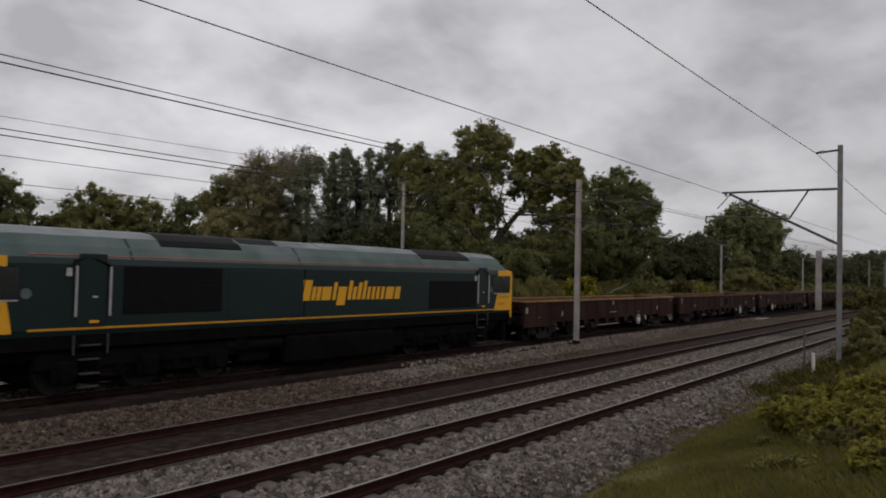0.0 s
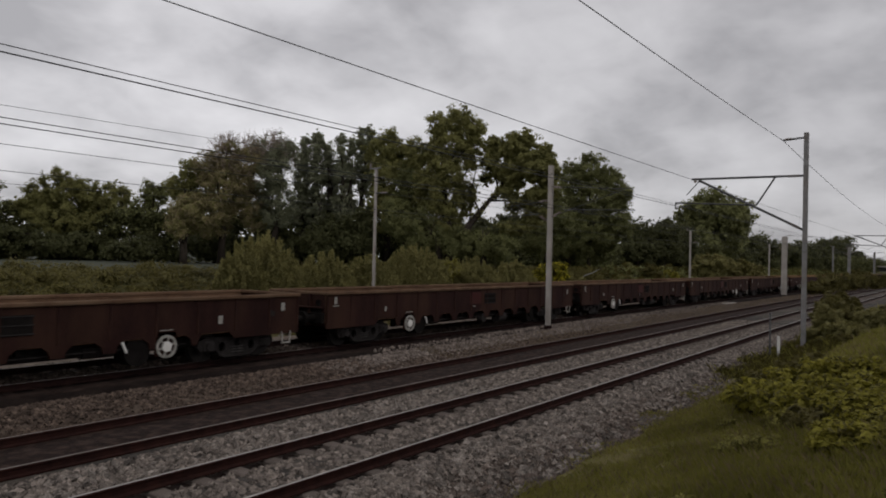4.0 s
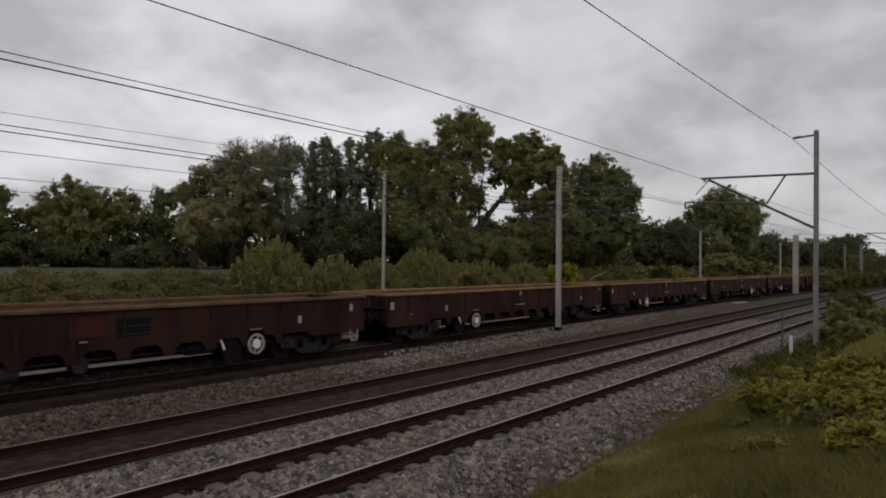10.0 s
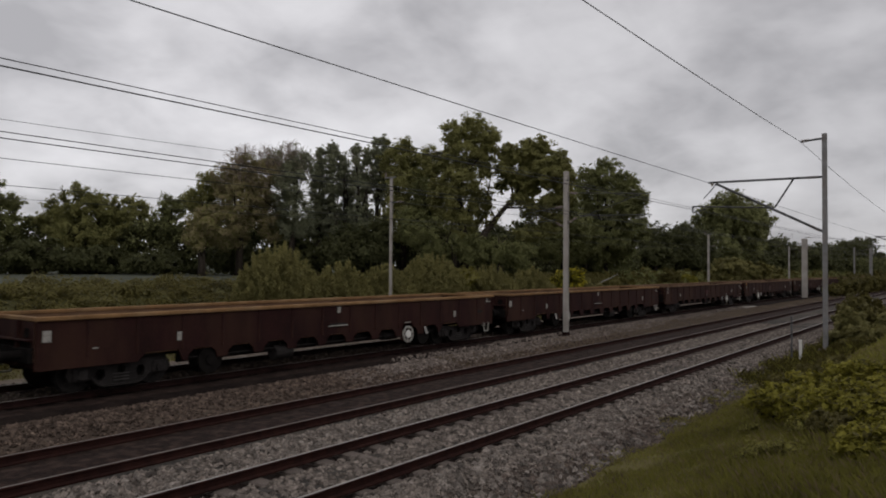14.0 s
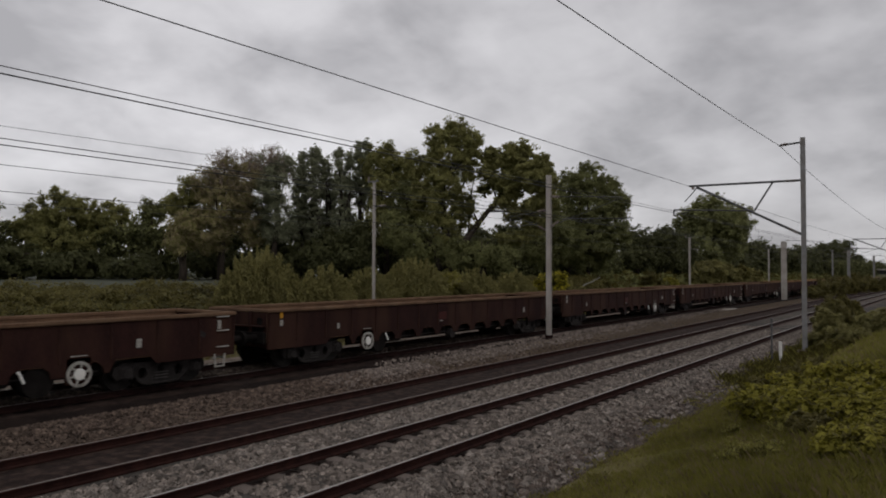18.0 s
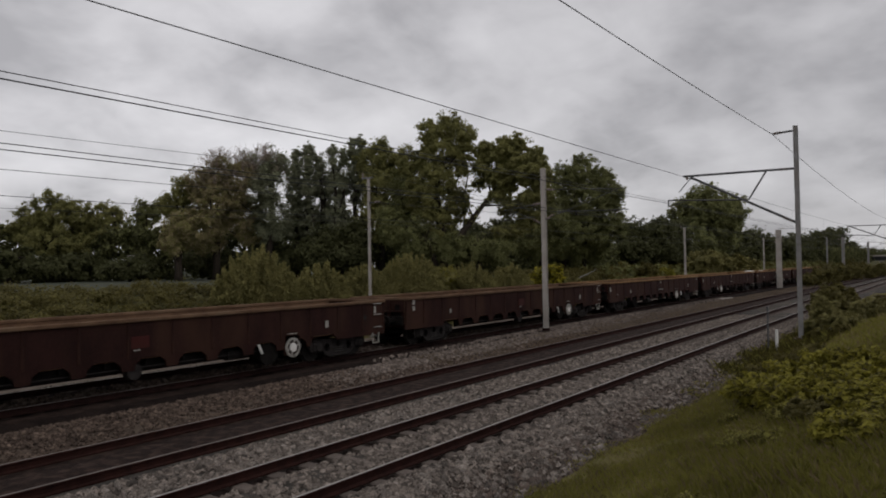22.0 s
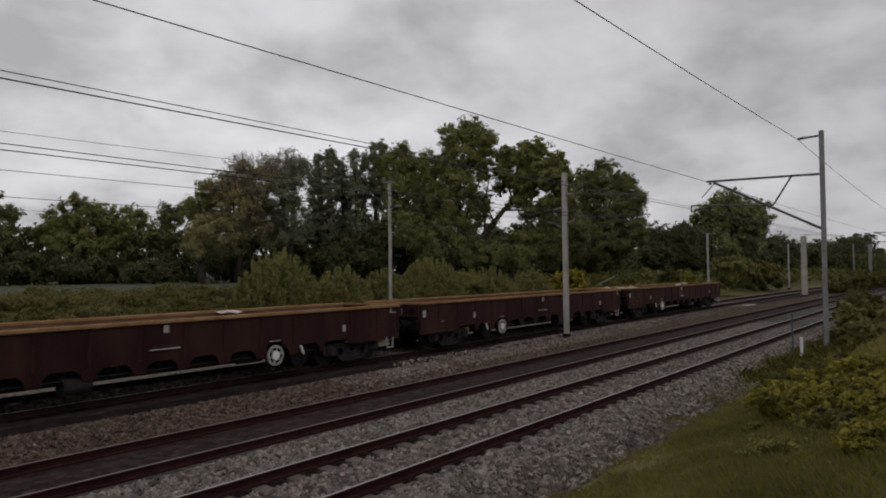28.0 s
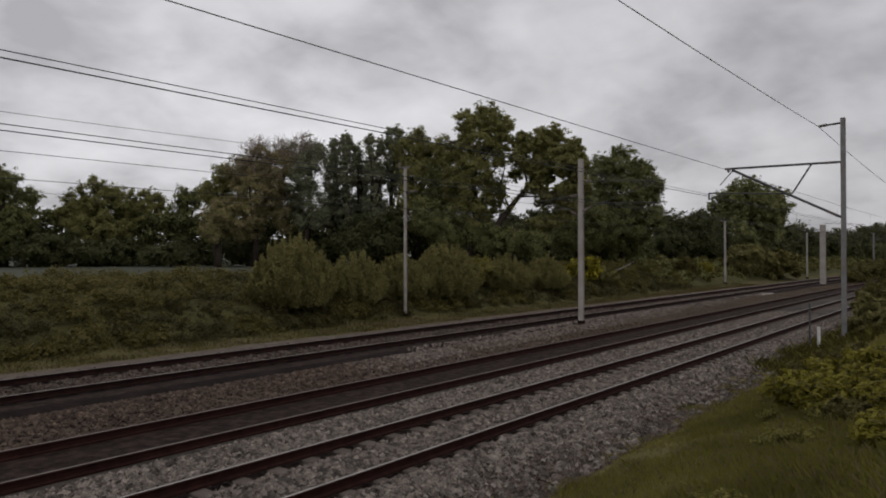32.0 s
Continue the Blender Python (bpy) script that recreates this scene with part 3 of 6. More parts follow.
def catenary(d, zc, zw, sag, label, r=0.010, aux=None):
    n = len(SUPPORTS)
    w, top = hung(SUPPORTS, d[0], [zc] * n, sag, r, "catenary_wire", label + ", carrying the contact wire")
    w2, low = hung(SUPPORTS, d[1], [zw] * n, 0.04, r, "contact_wire", label + ", smooth contact wire")
    if aux:
        hung(SUPPORTS, d[1] + 0.02, [aux] * n, 0.05, r * 0.9, "auxiliary_wire", label + ", auxiliary wire")
    for k, (a, b) in enumerate(zip(top, low)):
        if k % 3 == 2 and 33 < a[0] < 130:
            bm = rod(empty_bm(), (0, 0, 0), (0, b[1] - a[1], b[2] - a[2]), 0.0035, 4)
            p = part("dropper", bm, WIRE, w)
            p.matrix_local = Matrix.Translation(a)


catenary((9.1, 9.1), 6.62, 5.36, 0.06, "dark overhead wire above the near track")
catenary((11.7, 11.7), 6.12, 4.94, 0.03, "dark overhead wire above the middle track", r=0.009, aux=5.05)
catenary((18.0, 18.0), 5.57, 4.87, 0.13, "dark overhead wire above the far track", r=0.008)
hung(SUPPORTS[:4], 5.65, [8.3, 8.2, 8.06, 7.2], 0.35, 0.011, "feeder_wire", "dark feeder wire strung between the mast tops")
hung([-88, -28, 30.3, 87.6, 168, 205], 26.0, [8.2, 8.15, 8.2, 7.3, 6.2, 6.2], 0.42, 0.009, "feeder_wire", "dark feeder wire along the far bank")
hung([-88, -28, 30.3, 87.6, 168, 205], 26.3, [5.4, 5.35, 5.5, 5.3, 5.6, 5.6], 0.25, 0.008, "feeder_wire", "dark lower feeder wire along the far bank")

# ---- small lineside things ----
p = thing("marker_post", pose(28.3, 5.41, -0.32), "slim grey steel marker post at the ballast edge", "post")
part("post", rod(empty_bm(), (0, 0, -0.05), (0, 0, 1.62), 0.034), ARM, p)
part("cap", box(empty_bm(), (0, 0, 1.65), (0.11, 0.08, 0.06), bevel=0.01), ARM, p)
p = thing("white_post", pose(28.45, 5.15, -0.33), "short white painted post in the grass beside the track", "post")
part("post", box(empty_bm(), (0, 0, 0.36), (0.07, 0.1, 0.92), bevel=0.02), WHITE, p)
part("cap", box(empty_bm(), (0, 0, 0.835), (0.08, 0.11, 0.03), bevel=0.008), WHITE, p)
p = thing("wooden_stake", pose(12.6, 1.08, 0.9), "dark weathered fence stake in the grass", "post")
part("stake", box(empty_bm(), (0, 0, 0.2), (0.05, 0.05, 0.56), bevel=0.01), TIMBER, p)
p = thing("cable_trough_lid", pose(65.1, 15.73, -0.26, 0, 0, -9), "pale concrete slab lying between the tracks", "slab")
part("slab", box(empty_bm(), (0, 0, 0.05), (2.3, 0.4, 0.14), bevel=0.02), CONCRETE, p)
v, f = sweep([(60.0, 27.2, 1.5), (61.2, 27.3, 1.82), (62.8, 27.2, 2.1), (64.3, 27.1, 2.5)], [0.03, 0.045, 0.04, 0.02], 6)
tagged(raw("fallen_branch", v, f, MAST), "bleached bare branch lying on the overgrown bank", "branch")
p = thing("line_side_cabinet", pose(110, 3.4, 0.0), "small weathered concrete cabinet beside the track", "cabinet")
part("body", box(empty_bm(), (0, 0, 0.5), (1.4, 0.7, 1.2), bevel=0.03), CONCRETE, p)
part("roof", box(empty_bm(), (0, 0, 1.14), (1.6, 0.9, 0.08), bevel=0.02), CONCRETE, p)


def far_bridge():
    """A low dark road bridge with a pale parapet, far down the line."""
    t = thing("road_bridge", pose(262, 29, 0, 0, 0, 4), "distant dark road bridge with a pale parapet rail", "bridge")
    part("deck", box(empty_bm(), (0, 0, 3.0), (7, 27, 1.2), bevel=0.05), PLASTIC_DARK, t)
    for yy in (-12, -4, 4, 12):
        part("pier", box(empty_bm(), (0, yy, 1.2), (6, 1.2, 2.8), bevel=0.05), CONCRETE, t)
    part("parapet", box(empty_bm(), (-3.4, 0, 3.8), (0.3, 27, 0.45), bevel=0.03), CONCRETE, t)


far_bridge()


# ---- plants ----
def quads(name, centres, sizes, rng, mat, parent=None, label="", aspect=1.5, up=0.0, face=None, pick=None):
    """Many small leaf faces about their centres, each turned its own way; face: the side that each leaf rather shows to the light."""
    n = len(centres)
    u = rng.normal(0, 1, (n, 3))
    if face is not None:
        q = face + rng.normal(0, 0.42, (n, 3))
        q /= np.linalg.norm(q, axis=1, keepdims=True)
        u -= q * (u * q).sum(1, keepdims=True)
    u /= np.linalg.norm(u, axis=1, keepdims=True)
    w = rng.normal(0, 1, (n, 3)) if face is None else np.cross(q, u)
    w[:, 2] += up
    w -= u * (u * w).sum(1, keepdims=True)
    w /= np.linalg.norm(w, axis=1, keepdims=True)
    a, b = u * sizes[:, None] * 0.5, w * sizes[:, None] * 0.5 * aspect
    v = np.empty((n, 4, 3))
    v[:, 0], v[:, 1], v[:, 2], v[:, 3] = centres - b, centres + a * 0.9 - b * 0.1, centres + b, centres - a * 0.9 + b * 0.1
    me = bpy.data.meshes.new(name)
    me.vertices.add(4 * n)
    me.vertices.foreach_set("co", v.ravel())
    me.loops.add(4 * n)
    me.loops.foreach_set("vertex_index", np.arange(4 * n, dtype=np.int32))
    me.polygons.add(n)
    me.polygons.foreach_set("loop_start", np.arange(0, 4 * n, 4, dtype=np.int32))
    for m in (mat if isinstance(mat, (list, tuple)) else [mat]):
        me.materials.append(m)
    if isinstance(mat, (list, tuple)):
        me.polygons.foreach_set("material_index", (rng.integers(0, len(mat), n) if pick is None else pick).astype(np.int32))
    me.update(calc_edges=True)
    ob = new(name, me)
    if parent is not None:
        ob.parent = parent
    if label:
        ob["label"] = label
    return ob


def clumps(rng, centre, radii, count, shell=0.55, low=-1.0):
    """Centres of leaf clumps in an egg-shaped crown, most of them near its skin."""
    out = []
    while len(out) < count:
        p = rng.normal(0, 1, 3)
        p /= np.linalg.norm(p)
        if p[2] < low:
            continue
        out.append(np.array(centre) + p * np.array(radii) * rng.uniform(shell, 1.0) * rng.uniform(0.82, 1.12))
    return np.array(out)


def leaf_cloud(rng, centres, r, per, flat=0.8):
    """Points about the clump centres; r: the clump's radius."""
    n = len(centres) * per
    c = np.repeat(centres, per, axis=0)
    rad = np.repeat(r * rng.uniform(0.6, 1.4, len(centres)), per)

    def ball(k, inner):
        q = rng.normal(0, 1, (k, 3))
        return q / np.linalg.norm(q, axis=1, keepdims=True) * rng.uniform(inner, 1.0, (k, 1)) ** 0.5
    twigs = 7
    sprig = ball(len(centres) * twigs, 0.15).reshape(len(centres), twigs, 3)
    pick = rng.integers(0, twigs, n)
    p = sprig[np.repeat(np.arange(len(centres)), per), pick] * 0.85 + ball(n, 0.0) * 0.42
    return c + p * rad[:, None] * np.array([1, 1, flat])


def tree(name, x, y, top, mat, label, seed, lobes=None, half=4.0, leaf=0.13, fill=1.0, clump=0.5, trunk=0.30, limbs=12):
    """A trunk with limbs and a crown of leaf clumps. lobes: (dx, dy, z, half width, half height) of the crown's masses."""
    rng = np.random.default_rng(seed)
    z0 = ground_height(x, y)
    t = thing(name, pose(x, y, z0 - 0.05), label, "tree", "trees beyond the line")
    h = top - z0
    if lobes is None:
        lobes = [(0, 0, h * 0.66, half * 0.8, h * 0.34), (half * 0.3, 0, h * 0.36, half, h * 0.34), (-half * 0.4, 0.3, h * 0.45, half * 0.7, h * 0.34)]
    cs, rs, outs = [], [], []
    for dx, dy, zz, rx, rz in lobes:
        n = max(8, int(fill * 5.2 * rx * rz / clump ** 2))
        p = rng.normal(0, 1, (n, 3))
        p /= np.linalg.norm(p, axis=1, keepdims=True)
        k = max(0.25, 1 - 0.55 * clump / max(rx, rz))
        p *= rng.uniform(0.25, 1.0, (n, 1)) ** 0.5 * rng.uniform(0.8, 1.1, (n, 1))
        cs.append(np.array([dx, dy, zz]) + p * np.array([rx, rx * 0.85, rz]) * k)
        # wisps that stand off the skin
        m = max(2, n // 5)
        q = rng.normal(0, 1, (m, 3))
        q[:, 2] = np.abs(q[:, 2]) * 0.8
        q /= np.linalg.norm(q, axis=1, keepdims=True)
        cs.append(np.array([dx, dy, zz]) + q * np.array([rx, rx * 0.85, rz]) * rng.uniform(0.88, 1.05, (m, 1)))
        rs += [clump] * n + [clump * 0.45] * m
        outs += [p / np.linalg.norm(p, axis=1, keepdims=True), q]
    cs, rs, outs = np.concatenate(cs), np.array(rs), np.concatenate(outs)
    per = int(6.6 * (clump / leaf) ** 2)
    rad = rs * rng.uniform(0.65, 1.35, len(cs))
    each = np.maximum(14, (per * (rs / clump) ** 2 * rng.uniform(0.75, 1.2, len(cs))).astype(int))
    twigs = 6
    sprig = rng.normal(0, 1, (len(cs), twigs, 3))
    sprig /= np.linalg.norm(sprig, axis=2, keepdims=True)
    sprig *= rng.uniform(0.2, 0.9, (len(cs), twigs, 1))
    which = np.repeat(np.arange(len(cs)), each)
    loose = rng.normal(0, 0.27, (len(which), 3))
    spot = (sprig[which, rng.integers(0, twigs, len(which))] * 0.8 + loose) * np.array([1, 1, 0.85])
    pts = cs[which] + spot * rad[which, None]
    face = spot * 0.7 + outs[which] * 0.5 + (0, 0, 0.45)
    keep = pts[:, 2] > 0.3
    pts, face = pts[keep], face[keep]
    quads("crown", pts, leaf * rng.uniform(0.55, 1.35, len(pts)), rng, mat, t, face=face)
    mid = np.array([lobes[0][0] * 0.5, lobes[0][1] * 0.5, h * 0.62])
    stem = [(0, 0, -0.3), (rng.normal(0, 0.1), rng.normal(0, 0.1), h * 0.22), (mid[0] * 0.5, mid[1] * 0.5 + rng.normal(0, 0.2), h * 0.45), tuple(mid), (lobes[0][0], lobes[0][1], h * 0.86)]
    v, f = sweep(stem, [trunk * 1.3, trunk, trunk * 0.75, trunk * 0.5, trunk * 0.15], 7)
    raw("trunk", v, f, BARK, t, smooth=True)
    v, f = [], []
    for k in range(limbs):
        e = cs[rng.integers(len(cs))]
        s = np.array(stem[1]) + (np.array(stem[3]) - np.array(stem[1])) * rng.uniform(0.15, 1.0)
        m = (s + e) / 2 + np.array([0, 0, 0.35]) + rng.normal(0, 0.25, 3)
        v, f = sweep([s, m, e], [trunk * 0.36, trunk * 0.22, trunk * 0.05], 5)
        raw("limb", v, f, BARK, t, smooth=True)
    return t


def twig_spray(t, centre, radii, n, seed):
    """A haze of thin leafless twigs through the skin of a crown."""
    rng = np.random.default_rng(seed)
    verts, faces = [], []
    for k in range(n):
        a, b = rng.uniform(0, 6.283), rng.uniform(0.0, 1.75)
        d = np.array([math.cos(a) * math.sin(b), math.sin(a) * math.sin(b), math.cos(b)])
        s = np.array(centre) + d * radii * rng.uniform(0.45, 0.95)
        w = d * 0.7 + rng.normal(0, 0.5, 3)
        e = s + w / np.linalg.norm(w) * rng.uniform(0.35, 0.95)
        v, f = sweep([s, (s + e) / 2 + rng.normal(0, 0.08, 3), e], [0.020, 0.014, 0.007], 3)
        faces += [tuple(i + len(verts) for i in q) for q in f]
        verts += v
    raw("twig_spray", verts, faces, TWIG, t, "thin pale leafless twigs")["kind"] = "stuff"


def sapling_bush(name, x, y, top, half, mat, label, seed, shoots=260, leaf=0.055, group="bushes on the bank"):
    """A bush of many slender shoots that fan up and out, leafy along their upper part."""
    rng = np.random.default_rng(seed)
    z0 = ground_height(x, y)
    t = thing(name, pose(x, y, z0 - 0.05), label, "bush", group)
    h = top - z0
    a, r = rng.uniform(0, 6.283, shoots), half * np.sqrt(rng.uniform(0, 1, shoots))
    tip = np.stack([r * np.cos(a), 0.82 * r * np.sin(a), h * (1.02 - 0.62 * (r / half) ** 2) * rng.uniform(0.72, 1.06, shoots)], 1)
    foot = np.stack([tip[:, 0] * 0.45, tip[:, 1] * 0.45, np.zeros(shoots)], 1) + rng.normal(0, 0.08, (shoots, 3)) * (1, 1, 0)
    n = int(150 * max(1.0, h / 2.2))
    which = np.repeat(np.arange(shoots), n)
    u = rng.uniform(0.12, 1.0, len(which)) ** 0.8
    out = (1 - u) * u * 0.6
    p = foot[which] * (1 - u)[:, None] + tip[which] * u[:, None]
    p[:, :2] += tip[which][:, :2] * out[:, None] * 0.6
    p += rng.normal(0, 1, p.shape) * (0.13 * (1.12 - u))[:, None] + rng.normal(0, 0.02, p.shape)
    p = p[p[:, 2] > 0.02]
    quads("foliage", p, leaf * rng.uniform(0.6, 1.4, len(p)), rng, mat, t, aspect=3.2, up=1.6)
    for k in range(6):
        j = rng.integers(shoots)
        v, f = sweep([foot[j] - (0, 0, 0.1), (foot[j] + tip[j]) / 2 + tip[j] * (0.1, 0.1, 0), tip[j] * 0.97], [0.03, 0.02, 0.006], 5)
        raw("stem", v, f, BARK, t)
    return t


def shrub(name, x, y, top, half, mat, label, seed, depth=None, per=420, leaf=0.075, count=44, group="bushes on the bank", flat=1.1, tight=0.27):
    """A bush: a few stems and a low crown of leaf clumps that reaches the ground."""
    rng = np.random.default_rng(seed)
    z0 = ground_height(x, y)
    t = thing(name, pose(x, y, z0 - 0.05), label, "bush", group)
    h = top - z0
    cs = clumps(rng, (0, 0, h * 0.42), (half * 0.85, (depth or half) * 0.85, h * 0.5), count, 0.35, -0.75)
    size = tight * min(half, h * 0.6) + 0.1 * tight / 0.27
    pts = leaf_cloud(rng, cs, size, per, flat)
    face = (pts - np.repeat(cs, per, axis=0)) / size * 0.7 + (0, 0, 0.8)
    face, pts = face[pts[:, 2] > 0.0], pts[pts[:, 2] > 0.0]
    quads("foliage", pts, leaf * rng.uniform(0.6, 1.4, len(pts)), rng, mat, t, aspect=2.2, face=face)
    for k in range(5 if h > 0.6 else 0):
        e = cs[rng.integers(len(cs))]
        v, f = sweep([(rng.normal(0, 0.15), rng.normal(0, 0.15), -0.1), e * 0.5 + rng.normal(0, 0.1, 3), e], [0.05, 0.035, 0.01], 5)
        raw("stem", v, f, BARK, t)
    return t


# the wood beyond the field edge
tree("oak_tree", 28.1, 71.5, 11.2, LEAF_MID, "broad dark green tree at the field's far edge", 11, trunk=0.42,
     lobes=[(-0.4, -0.6, 7.4, 1.9, 2.1), (-2.1, 0.3, 7.2, 2.7, 2.4), (2.1, -0.3, 6.6, 1.4, 1.0), (0.5, -0.1, 4.6, 3.0, 1.8), (-1.8, -0.1, 3.2, 3.6, 2.4)])
tree("oak_tree", 35.7, 70.0, 10.6, LEAF_OAK, "rounded green field tree with a dense crown", 12, trunk=0.42,
     lobes=[(0.0, -0.1, 6.7, 2.1, 2.3), (-1.6, 0.8, 5.8, 1.7, 1.8), (1.7, -1.6, 6.5, 1.7, 1.8), (-2.4, 1.7, 4.7, 1.2, 1.5), (0.1, -0.8, 3.9, 3.7, 2.4), (3.3, -1.9, 5.4, 1.2, 1.6)])
tree("ash_tree", 43.2, 73.0, 10.1, LEAF_OAK, "smaller rounded green tree in the far hedge", 13,
     lobes=[(0.1, -0.0, 6.8, 2.0, 1.8), (-0.6, 0.2, 4.8, 2.6, 2.4)])
tree("ash_tree", 43.4, 66.5, 9.9, LEAF_MID, "dark green upright tree in the far hedge", 14,
     lobes=[(-0.2, 0.3, 6.9, 1.1, 1.5), (0.9, -0.1, 6.9, 1.0, 1.4), (-0.0, 1.0, 4.4, 2.5, 2.5)])
tree("ash_tree", 40.4, 57.0, 11.4, LEAF_OAK, "green tree beside the bronze willow", 15,
     lobes=[(0.2, -0.6, 8.2, 1.4, 1.6), (-0.5, 0.7, 6.9, 1.2, 1.5), (0.4, 0.1, 5.4, 1.9, 2.7)])
w = tree("willow_tree", 41.4, 53.0, 13.6, [LEAF_BROWN, LEAF_BROWN, LEAF_OAK], "tall bronze-tinged willow with a thin airy crown", 16, leaf=0.12, fill=0.8, clump=0.6,
     lobes=[(-0.0, -0.4, 9.4, 1.6, 1.8), (1.0, -1.9, 8.9, 1.5, 2.2), (-0.3, 1.3, 8.3, 2.1, 2.1), (-0.2, -0.3, 6.5, 3.1, 2.4), (-1.2, 0.5, 4.2, 3.6, 2.3), (2.4, -1.0, 5.6, 2.1, 3.1)])
twig_spray(w, (0.1, -0.4, 8.6), (2.4, 2.4, 3.1), 620, 161)
twig_spray(w, (1.2, -2.0, 8.4), (1.9, 1.9, 3.2), 420, 162)
tree("willow_tree", 38.0, 53.6, 7.8, [LEAF_BROWN, LEAF_OAK], "bronze-leaved low willow at the wood's edge", 17, leaf=0.12, fill=0.8, clump=0.6,
     lobes=[(0.5, -0.1, 4.4, 2.0, 1.8), (-0.4, 0.2, 3.2, 1.5, 1.5)])
w = tree("willow_tree", 45.0, 50.3, 13.7, LEAF_BLUE, "grey-green willow with bare upper limbs", 18, leaf=0.12, fill=0.8, clump=0.6,
     lobes=[(0.9, -0.1, 10.5, 1.5, 1.7), (-0.7, -0.5, 8.3, 1.8, 2.6), (0.4, 0.1, 5.6, 2.1, 2.9), (-0.7, 0.9, 10.2, 1.4, 1.7)])
twig_spray(w, (-0.1, 0.2, 9.4), (1.9, 1.9, 2.8), 620, 181)
tree("poplar_tree", 49.9, 51.9, 14.6, LEAF_BLUE, "slender grey-green poplar in the wood", 19, leaf=0.13, fill=1.1, clump=0.42,
     lobes=[(0.0, -0.3, 11.2, 0.7, 1.8), (-0.5, -0.5, 8.3, 1.0, 2.8), (0.1, 0.3, 5.0, 1.3, 2.8)])
tree("poplar_tree", 49.8, 50.0, 14.9, LEAF_BLUE, "slender grey-green poplar in the wood", 20, leaf=0.13, fill=1.1, clump=0.42,
     lobes=[(0.6, 0.5, 12.0, 0.7, 1.4), (-0.3, -0.5, 9.3, 1.0, 2.7), (0.2, 0.2, 5.5, 1.3, 2.7)])
tree("poplar_tree", 51.6, 49.6, 14.2, LEAF_BLUE, "shorter grey-green poplar in the wood", 21, leaf=0.13, fill=1.1, clump=0.42,
     lobes=[(-0.6, 0.1, 11.0, 0.6, 1.6), (0.3, 0.3, 8.4, 0.9, 2.6), (0.3, 0.3, 5.0, 1.4, 2.5)])
tree("poplar_tree", 50.7, 47.0, 14.5, LEAF_BLUE, "slender grey-green poplar at the wood's edge", 22, leaf=0.13, fill=1.1, clump=0.42,
     lobes=[(-0.7, -0.0, 11.4, 0.6, 1.5), (0.7, 0.1, 11.5, 0.5, 1.4), (0.2, 0.2, 8.7, 1.2, 2.7), (0.2, 0.2, 5.2, 1.5, 2.7)])
tree("poplar_tree", 52.2, 46.2, 15.4, LEAF_BLUE, "tall grey-green poplar at the wood's edge", 23, leaf=0.13, fill=1.1, clump=0.42,
     lobes=[(0.3, 0.5, 12.3, 0.6, 1.5), (0.3, -0.6, 12.4, 0.6, 1.4), (0.4, 0.2, 9.3, 1.3, 3.0)])
tree("ash_tree", 52.0, 42.9, 14.6, LEAF_OAK, "tall mid-green ash in the wood", 24,
     lobes=[(-0.2, 1.4, 10.9, 1.3, 2.1), (-0.5, -0.5, 11.3, 1.3, 1.7), (1.4, -0.7, 10.4, 1.5, 1.8), (-0.1, -0.2, 8.2, 2.4, 2.6), (-0.1, 0.1, 5.1, 2.7, 2.6)])
tree("ash_tree", 51.5, 40.4, 11.9, LEAF_MID, "dark green understorey tree in the wood", 25,
     lobes=[(-0.2, -0.8, 7.7, 1.7, 2.5), (0.4, 0.0, 4.5, 2.2, 2.3)])
tree("oak_tree", 52.7, 36.3, 16.3, LEAF_OAK, "tall dark oak with an uneven open crown", 26, trunk=0.42,
     lobes=[(-1.0, 0.8, 12.7, 1.3, 1.5), (0.9, -0.1, 13.3, 1.6, 1.6), (0.8, -1.9, 12.4, 1.3, 1.4), (0.1, 0.0, 11.2, 2.3, 1.7), (-0.9, 1.0, 10.1, 1.6, 1.9), (1.2, -1.3, 10.9, 1.8, 1.3), (-0.6, -0.1, 8.5, 1.7, 2.0), (-1.5, 1.2, 7.1, 1.7, 2.4), (0.1, 0.6, 4.9, 1.9, 2.2), (2.5, -2.8, 11.0, 1.0, 0.9), (-1.3, 2.1, 9.9, 0.6, 0.8), (-1.7, 2.6, 10.2, 1.3, 1.8), (-1.2, 1.9, 7.0, 1.5, 2.0), (0.9, -1.4, 9.4, 0.9, 1.0), (0.5, -0.8, 6.4, 0.9, 2.0)])
tree("round_tree", 72.1, 31.7, 14.7, LEAF_MID, "broad round dark green tree by the line", 27, trunk=0.4,
     lobes=[(0.7, 0.3, 10.5, 2.8, 2.7), (-1.4, 1.8, 9.9, 1.8, 2.2), (1.5, -1.8, 9.4, 1.8, 2.1), (0.8, -3.4, 8.4, 1.2, 1.2), (0.9, 0.0, 7.7, 3.8, 2.7), (0.2, 0.1, 4.4, 4.0, 3.2), (1.0, -2.3, 5.8, 2.3, 3.2), (-1.1, 2.4, 6.0, 2.6, 3.0), (1.2, -2.9, 7.8, 1.5, 1.8)])
tree("oak_tree", 22.0, 74.0, 11.0, LEAF_MID, "broad dark green tree at the field's far edge", 9, half=5.0, trunk=0.42)


